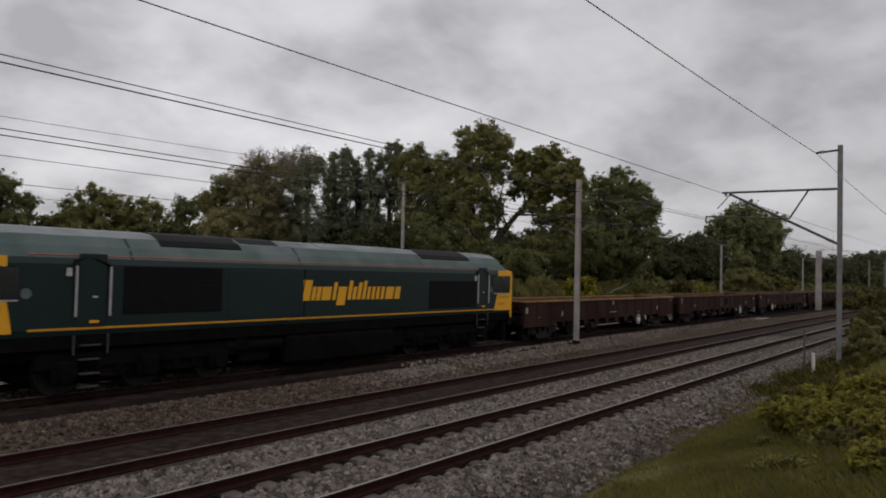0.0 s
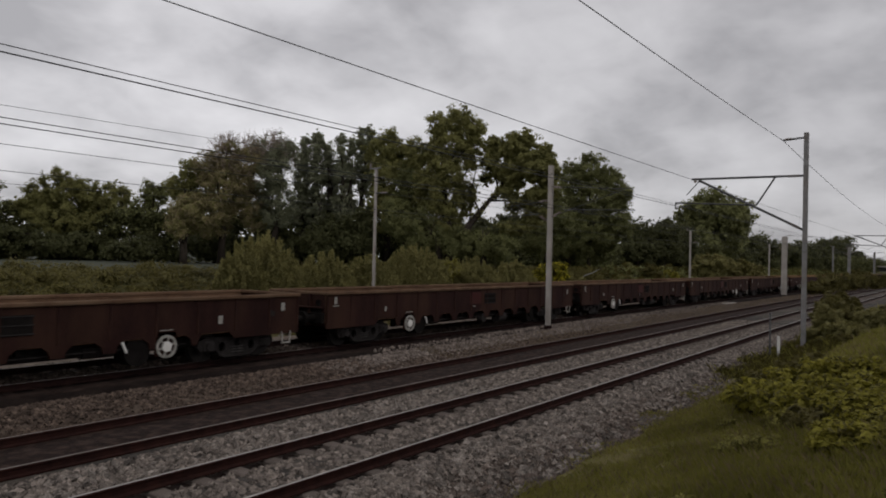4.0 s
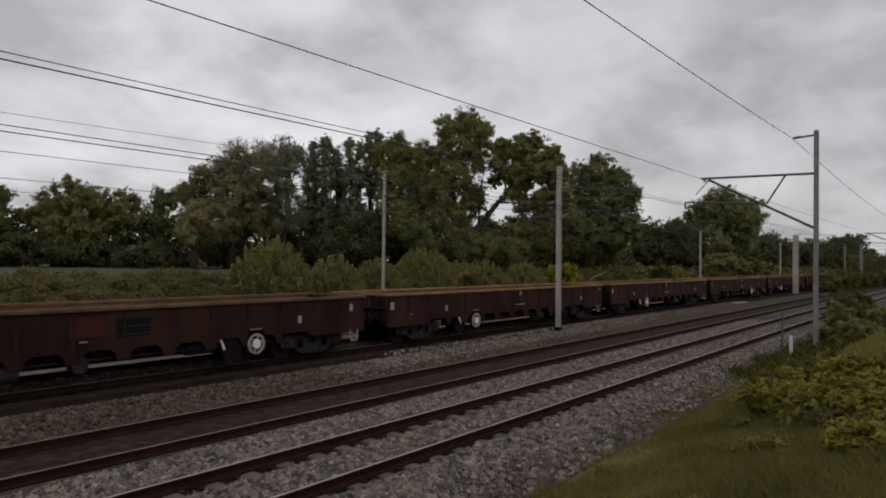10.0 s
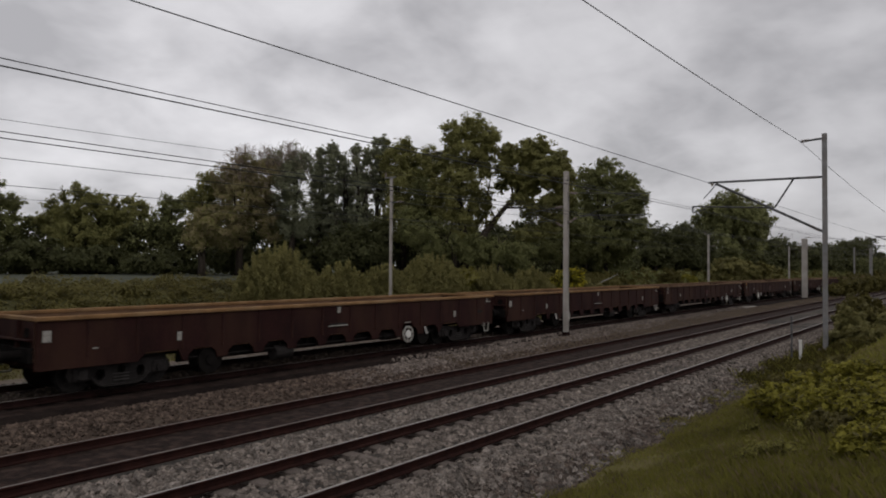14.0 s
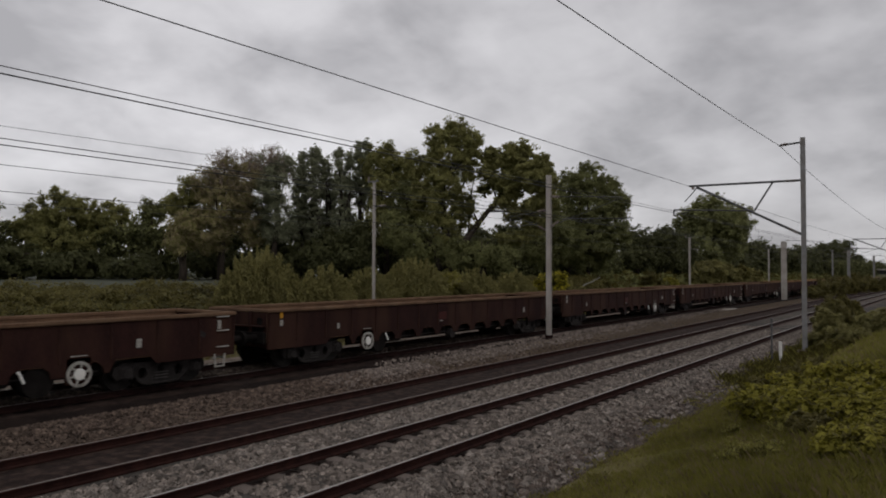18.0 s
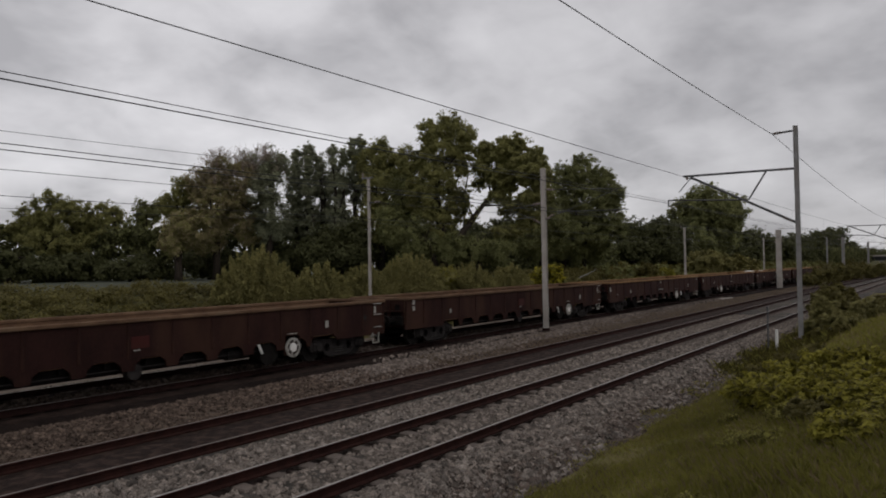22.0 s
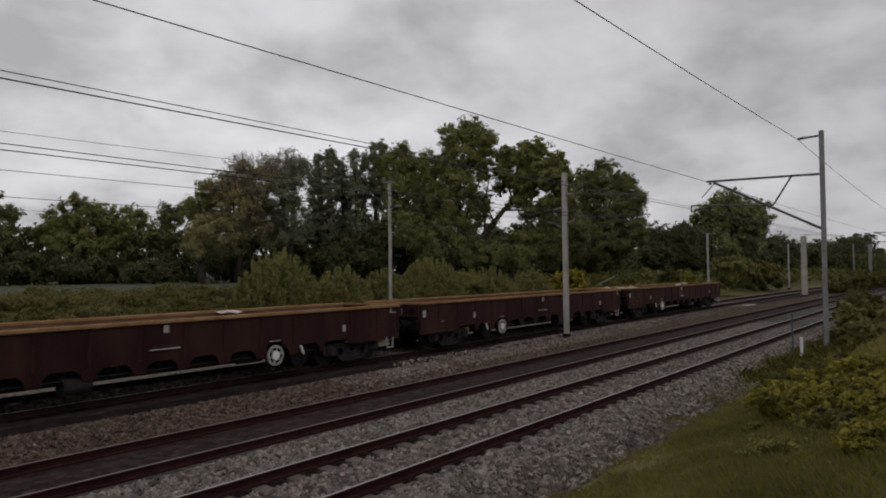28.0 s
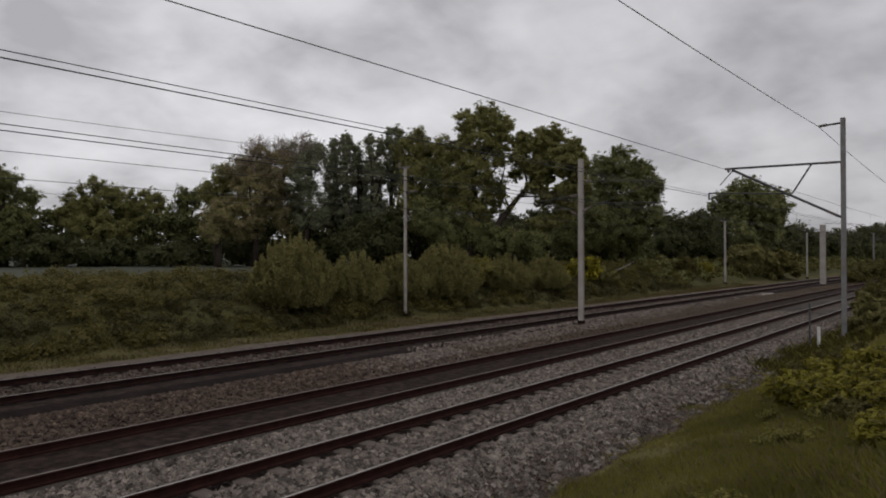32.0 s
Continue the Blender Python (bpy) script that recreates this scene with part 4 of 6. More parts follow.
def leaning_oak():
    """An oak whose trunk leans and arches over an open gap."""
    rng = np.random.default_rng(25)
    x, y = 53.3, 33.5
    z0 = ground_height(x, y)
    t = thing("leaning_oak_tree", pose(x, y, z0 - 0.05), "leaning oak with an arched bare trunk and open crown", "tree", "trees beyond the line")
    masses = [(1.5, -2.1, 10.8, 1.6, 1.7), (2.6, -2.6, 11.5, 1.1, 1.7), (0.9, -0.9, 10.7, 1.3, 1.2), (3.2, -4.1, 10.3, 1.4, 1.3), (1.7, -4.3, 8.8, 1.8, 1.2), (1.2, -2.4, 9.1, 1.7, 0.9), (2.3, -5.1, 8.3, 1.1, 1.4), (2.0, -4.1, 6.7, 1.3, 0.8), (-0.1, -0.6, 9.6, 1.0, 0.6), (2.4, -5.0, 6.9, 1.2, 1.2), (1.6, -3.0, 10.0, 1.5, 1.2), (2.9, -4.8, 9.2, 1.3, 1.2), (1.0, -1.7, 7.0, 0.9, 0.6), (1.8, -2.9, 6.2, 1.5, 0.9), (2.5, -4.0, 5.0, 1.5, 1.3), (1.4, -2.3, 3.8, 1.9, 0.8), (1.4, -2.3, 8.1, 1.7, 0.9), (0.8, -1.3, 8.7, 1.1, 0.7)]
    cs = np.concatenate([clumps(rng, (a, b, c), (r * 0.85, r * 0.8, q * 0.85), int(5.5 * r * q / 0.36) + 6, 0.2) for a, b, c, r, q in masses])
    pts = leaf_cloud(rng, cs, 0.6, 165)
    main = [(-1.1, 1.6, -0.3), (-0.9, 1.3, 2.6), (-0.4, 0.9, 4.1), (0.1, 0.2, 5.2), (0.5, -0.5, 6.2), (0.9, -1.2, 6.9), (1.6, -2.4, 7.6)]
    # thin leaf lace in the open arch, and ivy along the trunk
    ivy = np.concatenate([np.array(a) + (np.array(b) - np.array(a)) * rng.uniform(0, 1, (9, 1)) + rng.normal(0, 0.14, (9, 3)) for a, b in zip(main[2:], main[3:])])
    lace = np.concatenate([leaf_cloud(rng, clumps(rng, (-0.35, 0.9, 6.5), (0.7, 0.8, 2.6), 190, 0.1), 0.22, 22), leaf_cloud(rng, clumps(rng, (1.7, -2.6, 5.7), (1.0, 1.5, 0.9), 120, 0.1), 0.22, 22), leaf_cloud(rng, clumps(rng, (0.4, -0.3, 8.2), (0.8, 1.0, 0.9), 80, 0.1), 0.22, 22), leaf_cloud(rng, ivy, 0.26, 26)])
    face = (pts - np.repeat(cs, 165, axis=0)) / 0.6 + (0, 0, 0.5)
    pts, face = np.concatenate([pts, lace]), np.concatenate([face, lace - lace.mean(0)])
    quads("crown", pts, 0.15 * rng.uniform(0.6, 1.35, len(pts)), rng, LEAF_OAK, t, face=face)
    v, f = sweep(main, [0.42, 0.36, 0.29, 0.23, 0.19, 0.15, 0.09], 8)
    raw("trunk", v, f, BARK, t, smooth=True)
    for a, b, c in ((main[6], (2.1, -3.4, 8.0), (2.7, -4.4, 7.8)), (main[5], (1.2, -1.8, 9.2), (1.5, -2.1, 11.0)), (main[2], (-0.4, 0.9, 6.5), (-0.3, 0.4, 9.0)), (main[4], (1.2, -2.0, 6.2), (1.9, -3.6, 5.4)), (main[5], (0.6, -0.8, 9.0), (0.5, -0.6, 10.4)), (main[5], (1.4, -2.1, 6.6), (2.3, -3.7, 5.5)), (main[3], (-0.2, 0.8, 6.6), (-0.5, 1.2, 7.8))):
        v, f = sweep([a, b, c], [0.10, 0.065, 0.025], 6)
        raw("limb", v, f, BARK, t, smooth=True)


leaning_oak()
tree("ash_tree", 63.0, 32.0, 12.0, LEAF_MID, "dark green ash between the oak and the round tree", 27, clump=0.7, lobes=[(0, 0, 7.6, 1.6, 2.3), (0.6, -0.6, 4.6, 2.4, 2.6), (-0.8, 0.9, 3.2, 2.2, 2.0)])
tree("hawthorn_tree", 52.2, 32.6, 6.2, LEAF_MID, "dark hawthorn hiding the foot of the leaning oak", 281, clump=0.6, lobes=[(0, 0, 2.6, 1.7, 1.5), (-1.0, 1.4, 2.4, 1.6, 1.6), (1.0, -1.5, 2.2, 1.6, 1.3)])
tree("hawthorn_tree", 51.6, 36.6, 8.0, LEAF_MID, "dark hawthorn filling the foot of the oak", 28, clump=0.7, lobes=[(-1.4, 1.6, 3.6, 2.0, 2.4), (0.6, 0.4, 3.0, 2.0, 2.2), (-2.6, 2.8, 4.6, 1.6, 2.2)])
tree("hawthorn_tree", 71.0, 33.5, 7.5, LEAF_MID, "dark hawthorn at the foot of the round tree", 29, clump=0.8, lobes=[(-2.6, 1.5, 3.2, 2.4, 2.6), (3.2, -1.6, 3.4, 3.0, 2.8), (0, 0, 3.6, 3.0, 2.8)])
tree("hedge_tree", 78.2, 44.6, 9.5, LEAF_FAR_SHADE, "low dark hedge tree beyond the oak", 30, half=4.2, leaf=0.24, clump=0.85)
tree("hedge_tree", 82.0, 40.0, 9.1, LEAF_FAR_SHADE, "low dark hedge tree beyond the oak", 31, half=4.2, leaf=0.24, clump=0.85)
tree("hedge_tree", 74.0, 46.2, 8.9, LEAF_FAR_SHADE, "low dark hedge tree beyond the oak", 37, half=3.2, leaf=0.24, clump=0.85)
tree("hedge_tree", 70.0, 47.6, 7.6, LEAF_FAR_SHADE, "low dark hedge tree behind the wood", 32, half=4.0, leaf=0.24, clump=0.85)
tree("hedge_tree", 94, 34.4, 9.2, LEAF_FAR_SHADE, "low dark tree along the line", 33, half=3.6, leaf=0.24, clump=0.85)
tree("hedge_tree", 99.7, 32.8, 10.0, LEAF_FAR_SHADE, "low green tree along the line", 34, half=3.4, leaf=0.24, clump=0.85)
tree("hedge_tree", 106.5, 32.6, 9.8, LEAF_FAR_SHADE, "low dark tree along the line", 36, half=3.4, leaf=0.24, clump=0.85)
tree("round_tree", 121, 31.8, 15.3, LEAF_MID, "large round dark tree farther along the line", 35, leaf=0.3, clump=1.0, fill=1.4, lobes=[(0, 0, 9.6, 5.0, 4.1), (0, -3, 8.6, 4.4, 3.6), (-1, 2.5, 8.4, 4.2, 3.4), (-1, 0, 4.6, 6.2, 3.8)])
for k, (x, y, top, half, m) in enumerate([(104, 38, 8, 4, LEAF_FAR_SHADE), (112, 40, 9, 4, LEAF_FAR_SHADE), (136, 33, 8.6, 5, LEAF_FAR_SHADE), (150, 34, 9.4, 6, LEAF_FAR_SHADE), (163, 33, 9.6, 6, LEAF_FAR_SHADE), (178, 31, 9.4, 6, LEAF_FAR_SHADE), (196, 29, 9.6, 7, LEAF_FAR_SHADE), (277, 35, 13.6, 9, LEAF_FAR_SHADE), (294, 33, 15.0, 7.5, LEAF_FAR_SHADE), (312, 30, 10.0, 6, LEAF_FAR_SHADE), (325, 26, 7.2, 7, LEAF_FAR_SHADE), (360, 24, 7.0, 9, LEAF_FAR_SHADE), (377, 18, 6.9, 10, LEAF_FAR_SHADE), (390, 3, 6.9, 11, LEAF_FAR_SHADE)]):
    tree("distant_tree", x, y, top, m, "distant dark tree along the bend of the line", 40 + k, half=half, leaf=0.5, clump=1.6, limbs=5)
# understorey trees: the shade beneath the canopy is put into their leaf colour
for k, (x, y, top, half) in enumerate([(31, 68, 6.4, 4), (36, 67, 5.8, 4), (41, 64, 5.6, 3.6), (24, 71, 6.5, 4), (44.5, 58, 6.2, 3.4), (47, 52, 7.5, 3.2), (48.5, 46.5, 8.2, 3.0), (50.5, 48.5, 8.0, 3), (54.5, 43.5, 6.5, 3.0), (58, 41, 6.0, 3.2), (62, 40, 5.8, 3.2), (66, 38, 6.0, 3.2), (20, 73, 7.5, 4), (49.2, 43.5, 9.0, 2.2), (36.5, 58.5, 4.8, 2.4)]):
    tree("undergrowth_tree", x, y, top * 0.85, LEAF_FAR_SHADE, "dark understorey tree at the wood's edge", 60 + k, half=half, leaf=0.2, clump=0.8, limbs=6)


def undergrowth():
    """Dense low growth along the foot of the wood."""
    rng = np.random.default_rng(77)
    edge = [(10, 81, 8.3), (22, 77, 8.3), (37, 71, 7.4), (46, 61, 7), (51, 53, 8), (53, 47, 8.5), (53, 42, 6), (57, 38, 4.4), (64, 35.5, 4.4), (74, 35, 5), (90, 36, 5), (110, 36, 5), (140, 34, 5), (190, 30, 6), (260, 20, 6)]
    cs = []
    for (x0, y0, h0), (x1, y1, h1) in zip(edge, edge[1:]):
        n = int(math.hypot(x1 - x0, y1 - y0) * (21 if x0 < 52 else 8))
        for k in range(n):
            u = rng.uniform()
            cs.append((x0 + (x1 - x0) * u + rng.normal(0, 0.8), y0 + (y1 - y0) * u + rng.uniform(-1.0, 3.0), 2.0 + rng.uniform(0, 1) * (h0 + (h1 - h0) * u - 2.2)))
    pts = leaf_cloud(rng, np.array(cs), 0.95, 80, 0.9)
    face = (pts - np.repeat(np.array(cs), 80, axis=0)) * 0.7 + (0, 0, 0.4)
    face, pts = face[pts[:, 2] > 1.9], pts[pts[:, 2] > 1.9]
    # mostly the darkened leaves, standing for the shade under the wood
    o = quads("wood_undergrowth", pts, 0.22 * rng.uniform(0.6, 1.4, len(pts)), rng, [LEAF_FAR_SHADE, LEAF_FAR_SHADE, LEAF_MID], face=face)
    tagged(o, "dense dark undergrowth along the foot of the wood", "undergrowth", kind="stuff")


undergrowth()
FRESH_MIX = [LEAF_BUSH, LEAF_BUSH, LEAF_BUSH, LEAF_SCRUB]
# bushes along the far bank
sapling_bush("willow_bush", 23.3, 26.9, 4.1, 2.3, LEAF_WILLOW, "grey-green willow bush at the foot of the bank", 81, shoots=380)
sapling_bush("willow_bush", 27.6, 26.9, 3.3, 1.9, LEAF_WILLOW, "low grey-green willow bush on the bank", 82)
sapling_bush("willow_bush", 35.2, 26.8, 3.8, 2.6, LEAF_WILLOW, "spreading grey-green willow bush on the bank", 83, shoots=420)
sapling_bush("willow_bush", 31.4, 27.2, 3.1, 2.1, LEAF_WILLOW, "grey-green willow bush on the bank", 84)
sapling_bush("willow_bush", 42.3, 27.2, 3.2, 2.3, LEAF_WILLOW, "green willow bush on the bank", 85)
shrub("bramble_bush", 39.2, 28.4, 3.3, 2.0, [LEAF_BUSH, LEAF_WILLOW, LEAF_WILLOW], "fresh green bush on the bank", 851)
shrub("gorse_bush", 56.0, 28.0, 3.2, 1.9, [GORSE, LEAF_BUSH, LEAF_SCRUB], "gorse bush covered in yellow flowers", 86, leaf=0.14)
shrub("bramble_bush", 41.6, 28.2, 3.2, 0.8, [LEAF_FRESH, LEAF_WILLOW], "fresh green bush on the bank", 861)
sapling_bush("willow_bush", 47.5, 27.0, 3.1, 2.3, LEAF_WILLOW, "green willow bush on the bank", 87)
shrub("bramble_bush", 57.5, 27.8, 2.3, 2.2, LEAF_WILLOW, "dull green bush on the bank", 88)
shrub("bramble_bush", 80.4, 28, 3.0, 1.5, LEAF_SCRUB, "dark rounded bush on the bank", 90)
shrub("bramble_bush", 84.5, 27.0, 2.4, 1.1, LEAF_BUSH, "fresh green bush on the bank", 901)
shrub("bramble_thicket", 100, 26.2, 4.8, 6.5, [LEAF_WILLOW], "large green mound of scrub beside the line", 91, depth=3, count=110, per=500, leaf=0.17)
shrub("bramble_thicket", 108, 24.5, 4.2, 5.5, [LEAF_WILLOW, LEAF_SCRUB], "green scrub thicket beside the line", 92, depth=3, count=50, leaf=0.3)
for k, (x, y, top, half) in enumerate([(97, 14.0, 1.5, 1.5), (101, 13.6, 2.1, 2.0), (106, 13.4, 2.2, 2.2), (112, 13.0, 2.3, 2.6), (119, 12.5, 2.4, 3.0), (127, 11.8, 2.5, 3.4), (137, 10.8, 2.5, 3.8), (148, 9.6, 2.6, 4.2), (161, 8.0, 2.7, 4.8), (176, 6.0, 2.8, 5.4)]):
    shrub("bramble_thicket", x, y, top, half, [LEAF_SCRUB, LEAF_BANK, LEAF_BANK], "brown and green scrub between two tracks", 940 + k, depth=1.3, group="scrub between the tracks", leaf=0.13, per=170, count=40)
for k, (x, y, top, half, m) in enumerate([(37.0, 4.7, 1.5, 0.7, LEAF_WILLOW), (39.0, 4.6, 1.8, 0.9, LEAF_BANK), (41.5, 4.8, 1.9, 1.0, LEAF_BANK), (44.5, 4.9, 1.9, 1.1, LEAF_SCRUB), (38.5, 3.1, 0.9, 1.2, LEAF_SCRUB), (41.8, 3.0, 1.0, 1.4, LEAF_SCRUB), (45, 2.6, 1.0, 1.4, LEAF_SCRUB), (50, 2.4, 0.9, 1.6, [LEAF_SCRUB, DEAD_WEED]), (36.0, 2.6, 1.3, 1.2, LEAF_WILLOW), (33.6, 3.5, 0.9, 1.1, LEAF_WILLOW), (30.6, 3.6, 0.55, 0.9, LEAF_SCRUB), (34.6, 4.6, 0.5, 0.9, LEAF_WILLOW), (60, 0.6, 1.6, 1.6, LEAF_SCRUB), (130, 16, 2.6, 2.5, LEAF_SCRUB), (150, 14, 2.6, 3, LEAF_SCRUB), (170, 16, 3, 3, LEAF_SCRUB)]):
    shrub("scrub_bush", x, y, top, half, m, "green scrub bush beside the line", 100 + k, group="bushes beside the line", leaf=0.085, per=480)
for k, (x, y, top, half, m) in enumerate([(13.6, 2.5, 1.15, 0.8, FRESH_MIX), (14.9, 2.1, 1.35, 0.9, FRESH_MIX), (15.8, 3.0, 1.0, 0.8, LEAF_SCRUB), (14.3, 1.4, 1.5, 0.9, FRESH_MIX), (11.6, 1.05, 1.35, 0.7, FRESH_MIX), (9.8, 0.55, 1.4, 0.55, FRESH_MIX), (12.4, 1.9, 1.25, 0.7, FRESH_MIX), (12.3, 1.1, 1.45, 0.75, FRESH_MIX), (10.9, 1.45, 1.15, 0.5, LEAF_SCRUB), (10.6, 0.7, 1.5, 0.6, FRESH_MIX), (17.6, 2.6, 1.15, 0.9, LEAF_SCRUB), (19.5, 2.6, 1.0, 0.9, LEAF_SCRUB), (8.9, 0.8, 1.42, 0.55, FRESH_MIX)]):
    shrub("yellow_green_bush", x, y, top, half, m, "low yellow-green leafy bush on the near bank", 120 + k, group="bushes on the near bank", leaf=0.042, per=200, count=115, flat=0.9, tight=0.23)


# bramble and nettle cover of the far bank
def bank_cover():
    rng = np.random.default_rng(5)
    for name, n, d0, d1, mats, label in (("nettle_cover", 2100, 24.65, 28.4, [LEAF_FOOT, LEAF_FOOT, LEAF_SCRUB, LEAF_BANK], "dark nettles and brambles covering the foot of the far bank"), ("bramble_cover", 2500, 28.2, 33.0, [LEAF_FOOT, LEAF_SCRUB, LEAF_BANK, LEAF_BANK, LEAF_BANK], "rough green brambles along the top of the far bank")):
        x = rng.uniform(-14, 75, n)
        dd = d0 + 0.6 * np.clip((x - 16) / 12, 0, 1) + (d1 - d0 - 0.6 * np.clip((x - 16) / 12, 0, 1)) * rng.uniform(0, 1, n)
        # low rounded humps, each clump of one leaf colour: darker in hollows, lighter on humps
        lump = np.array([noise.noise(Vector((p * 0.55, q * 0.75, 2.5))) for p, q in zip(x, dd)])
        c = np.array([(p, q - bend(p), ground_height(p, q - bend(p)) - 0.05 + 0.45 * max(0.0, h + 0.25) + rng.uniform(0, 0.1)) for p, q, h in zip(x, dd, lump)])
        per = 110
        pts = leaf_cloud(rng, c, 0.5, per, 0.7)
        face = (pts - np.repeat(c, per, axis=0)) / 0.5 * 0.7 + (0, 0, 0.7)
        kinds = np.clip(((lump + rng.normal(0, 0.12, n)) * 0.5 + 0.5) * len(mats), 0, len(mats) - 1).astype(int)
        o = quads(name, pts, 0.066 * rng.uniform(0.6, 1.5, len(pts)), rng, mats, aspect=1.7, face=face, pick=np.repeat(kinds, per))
        tagged(o, label, "brambles", kind="stuff")
    n = 700
    x = rng.uniform(70, 260, n)
    d = rng.uniform(25.9, 33.0, n)
    c = np.array([(a, b - bend(a), ground_height(a, b - bend(a)) + rng.uniform(0.0, 0.5)) for a, b in zip(x, d)])
    pts = leaf_cloud(rng, c, 0.8, 40, 0.75)
    o = quads("distant_scrub", pts, 0.32 * rng.uniform(0.6, 1.5, len(pts)), rng, [LEAF_SCRUB, LEAF_MID], aspect=1.7)
    tagged(o, "rough green scrub on the bank farther along", "scrub", kind="stuff")


bank_cover()


def blades(name, label, n, xr, dr, height, width, mats, seed, power=1.0):
    """Upright bent grass blades."""
    rng = np.random.default_rng(seed)
    x = xr[0] + (xr[1] - xr[0]) * rng.uniform(0, 1, n) ** power
    d = rng.uniform(dr[0], dr[1], n)
    keep = d < 5.12 + np.clip((x - 13) * 0.05, 0, 0.55) + 0.25 * np.sin(x * 1.7) + 0.2 * np.sin(x * 4.1) + rng.normal(0, 0.12, n) if dr[1] < 8 else np.ones(n, bool)
    x, d = x[keep], d[keep]
    n = len(x)
    z = np.array([ground_height(a, b - bend(a)) for a, b in zip(x, d)])
    base = np.stack([x, d - np.array([bend(a) for a in x]), z - 0.02], 1)
    tuft = 0.55 + 0.9 * np.array([noise.noise(Vector((a * 1.1, b * 1.1, 4))) * 0.5 + 0.5 for a, b in zip(x, d)])
    h = height * rng.uniform(0.5, 1.25, n) * tuft * np.clip(1.3 - 0.13 * d, 0.6, 1.2) if dr[1] < 8 else height * rng.uniform(0.5, 1.25, n) * tuft
    a = rng.uniform(0, 6.283, n)
    side = np.stack([np.cos(a), np.sin(a), 0 * a], 1) * (width * rng.uniform(0.6, 1.3, n))[:, None]
    lean = np.stack([np.cos(a + 1.6), np.sin(a + 1.6), 0 * a], 1) * (h * rng.uniform(0.1, 0.75, n))[:, None]
    up = np.array([0, 0, 1.0]) * h[:, None]
    v = np.stack([base - side, base + side, base + side * 0.6 + lean * 0.35 + up * 0.6, base + lean + up, base - side * 0.6 + lean * 0.35 + up * 0.6], 1)
    me = bpy.data.meshes.new(name)
    me.vertices.add(5 * n)
    me.vertices.foreach_set("co", v.ravel())
    me.loops.add(5 * n)
    me.loops.foreach_set("vertex_index", np.arange(5 * n, dtype=np.int32))
    me.polygons.add(n)
    me.polygons.foreach_set("loop_start", np.arange(0, 5 * n, 5, dtype=np.int32))
    for m in mats:
        me.materials.append(m)
    me.polygons.foreach_set("material_index", np.where(rng.uniform(0, 1, n) < 0.22, 1, 0).astype(np.int32))
    me.update(calc_edges=True)
    return tagged(new(name, me), label, "grass", kind="stuff")


blades("long_grass", "green grass with dry stems on the near bank", 200000, (2.5, 22), (-1.5, 6.1), 0.14, 0.0038, [BLADE, STRAW], 7, 1.3)
blades("rough_grass", "rough green grass on the top of the near bank", 26000, (-14, 4.5), (-7, 5.6), 0.10, 0.006, [BLADE, STRAW], 72, 1.0)
blades("side_grass", "rough green grass along the top of the near bank", 26000, (2.5, 24), (-8, -1.2), 0.11, 0.007, [BLADE, STRAW], 73, 1.0)
blades("edge_weeds", "tall rough weeds and dry grass along the ballast edge", 30000, (6, 38), (3.4, 6.1), 0.15, 0.005, [BLADE, DEAD_WEED], 71, 1.0)
blades("tall_grass", "tall rough grass round the foot of the near mast", 12000, (22, 38), (3.4, 6.1), 0.42, 0.008, [LEAF_SCRUB, BLADE], 74, 1.0)
blades("bank_grass", "rough green grass on the bank beside the near track", 46000, (20, 80), (-3, 6.1), 0.22, 0.012, [BLADE, STRAW], 8, 1.3)
blades("verge_grass", "short dry grass on the strip beside the far track", 34000, (-14, 90), (22.5, 25.4), 0.12, 0.014, [LEAF_SCRUB, DEAD_WEED], 9, 1.2)
blades("track_weeds", "dry brown weeds in the strip between two tracks", 30000, (20, 130), (12.9, 15.2), 0.09, 0.010, [DEAD_WEED, DEAD_WEED], 10, 1.4)
rng_w = random.Random(41)
for k in range(14):
    x, y = rng_w.uniform(5.5, 16), rng_w.uniform(-0.2, 3.0)
    shrub("weed_tuft", x, y, ground_height(x, y) + rng_w.uniform(0.16, 0.34), rng_w.uniform(0.2, 0.42), [LEAF_SCRUB, BLADE], "dark green tuft of weeds in the rough grass", 300 + k, group="weeds on the near bank", leaf=0.022, per=170, count=16)


# ---- the freight train ----
WAGON_RED = material("faded_maroon_wagon_paint", (0.0112, 0.0040, 0.0038), (0.0285, 0.0098, 0.0086), scale=1.6, fine=30, rough=0.75, bump=0.06, vary=0.12, stain=(0.038, 0.0180, 0.0115), stain_scale=1.1, stain_amount=0.7, stretch=(1, 1, 0.35))
WAGON_BROWN = material("weathered_brown_wagon_paint", (0.0110, 0.0041, 0.0034), (0.0262, 0.0102, 0.0082), scale=1.6, fine=30, rough=0.78, bump=0.06, vary=0.12, stain=(0.039, 0.0190, 0.0118), stain_scale=1.0, stain_amount=0.7, stretch=(1, 1, 0.3))
PATCH = material("fresh_red_repaint", (0.035, 0.0085, 0.0075), (0.05, 0.0125, 0.0105), scale=2, fine=30, rough=0.6, bump=0.02, stain=(0.03, 0.012, 0.009), stain_scale=2, stain_amount=0.5)
RUST = material("orange_rusty_rim", (0.102, 0.056, 0.025), (0.212, 0.120, 0.056), scale=1.5, fine=25, rough=0.9, bump=0.15, vary=0.25, stain=(0.23, 0.158, 0.092), stain_scale=0.7, stain_amount=0.5)
RUST_DARK = material("dull_brown_rim", (0.055, 0.031, 0.019), (0.125, 0.074, 0.045), scale=1.5, fine=25, rough=0.9, bump=0.15, vary=0.25, stain=(0.15, 0.105, 0.068), stain_scale=0.7, stain_amount=0.5)
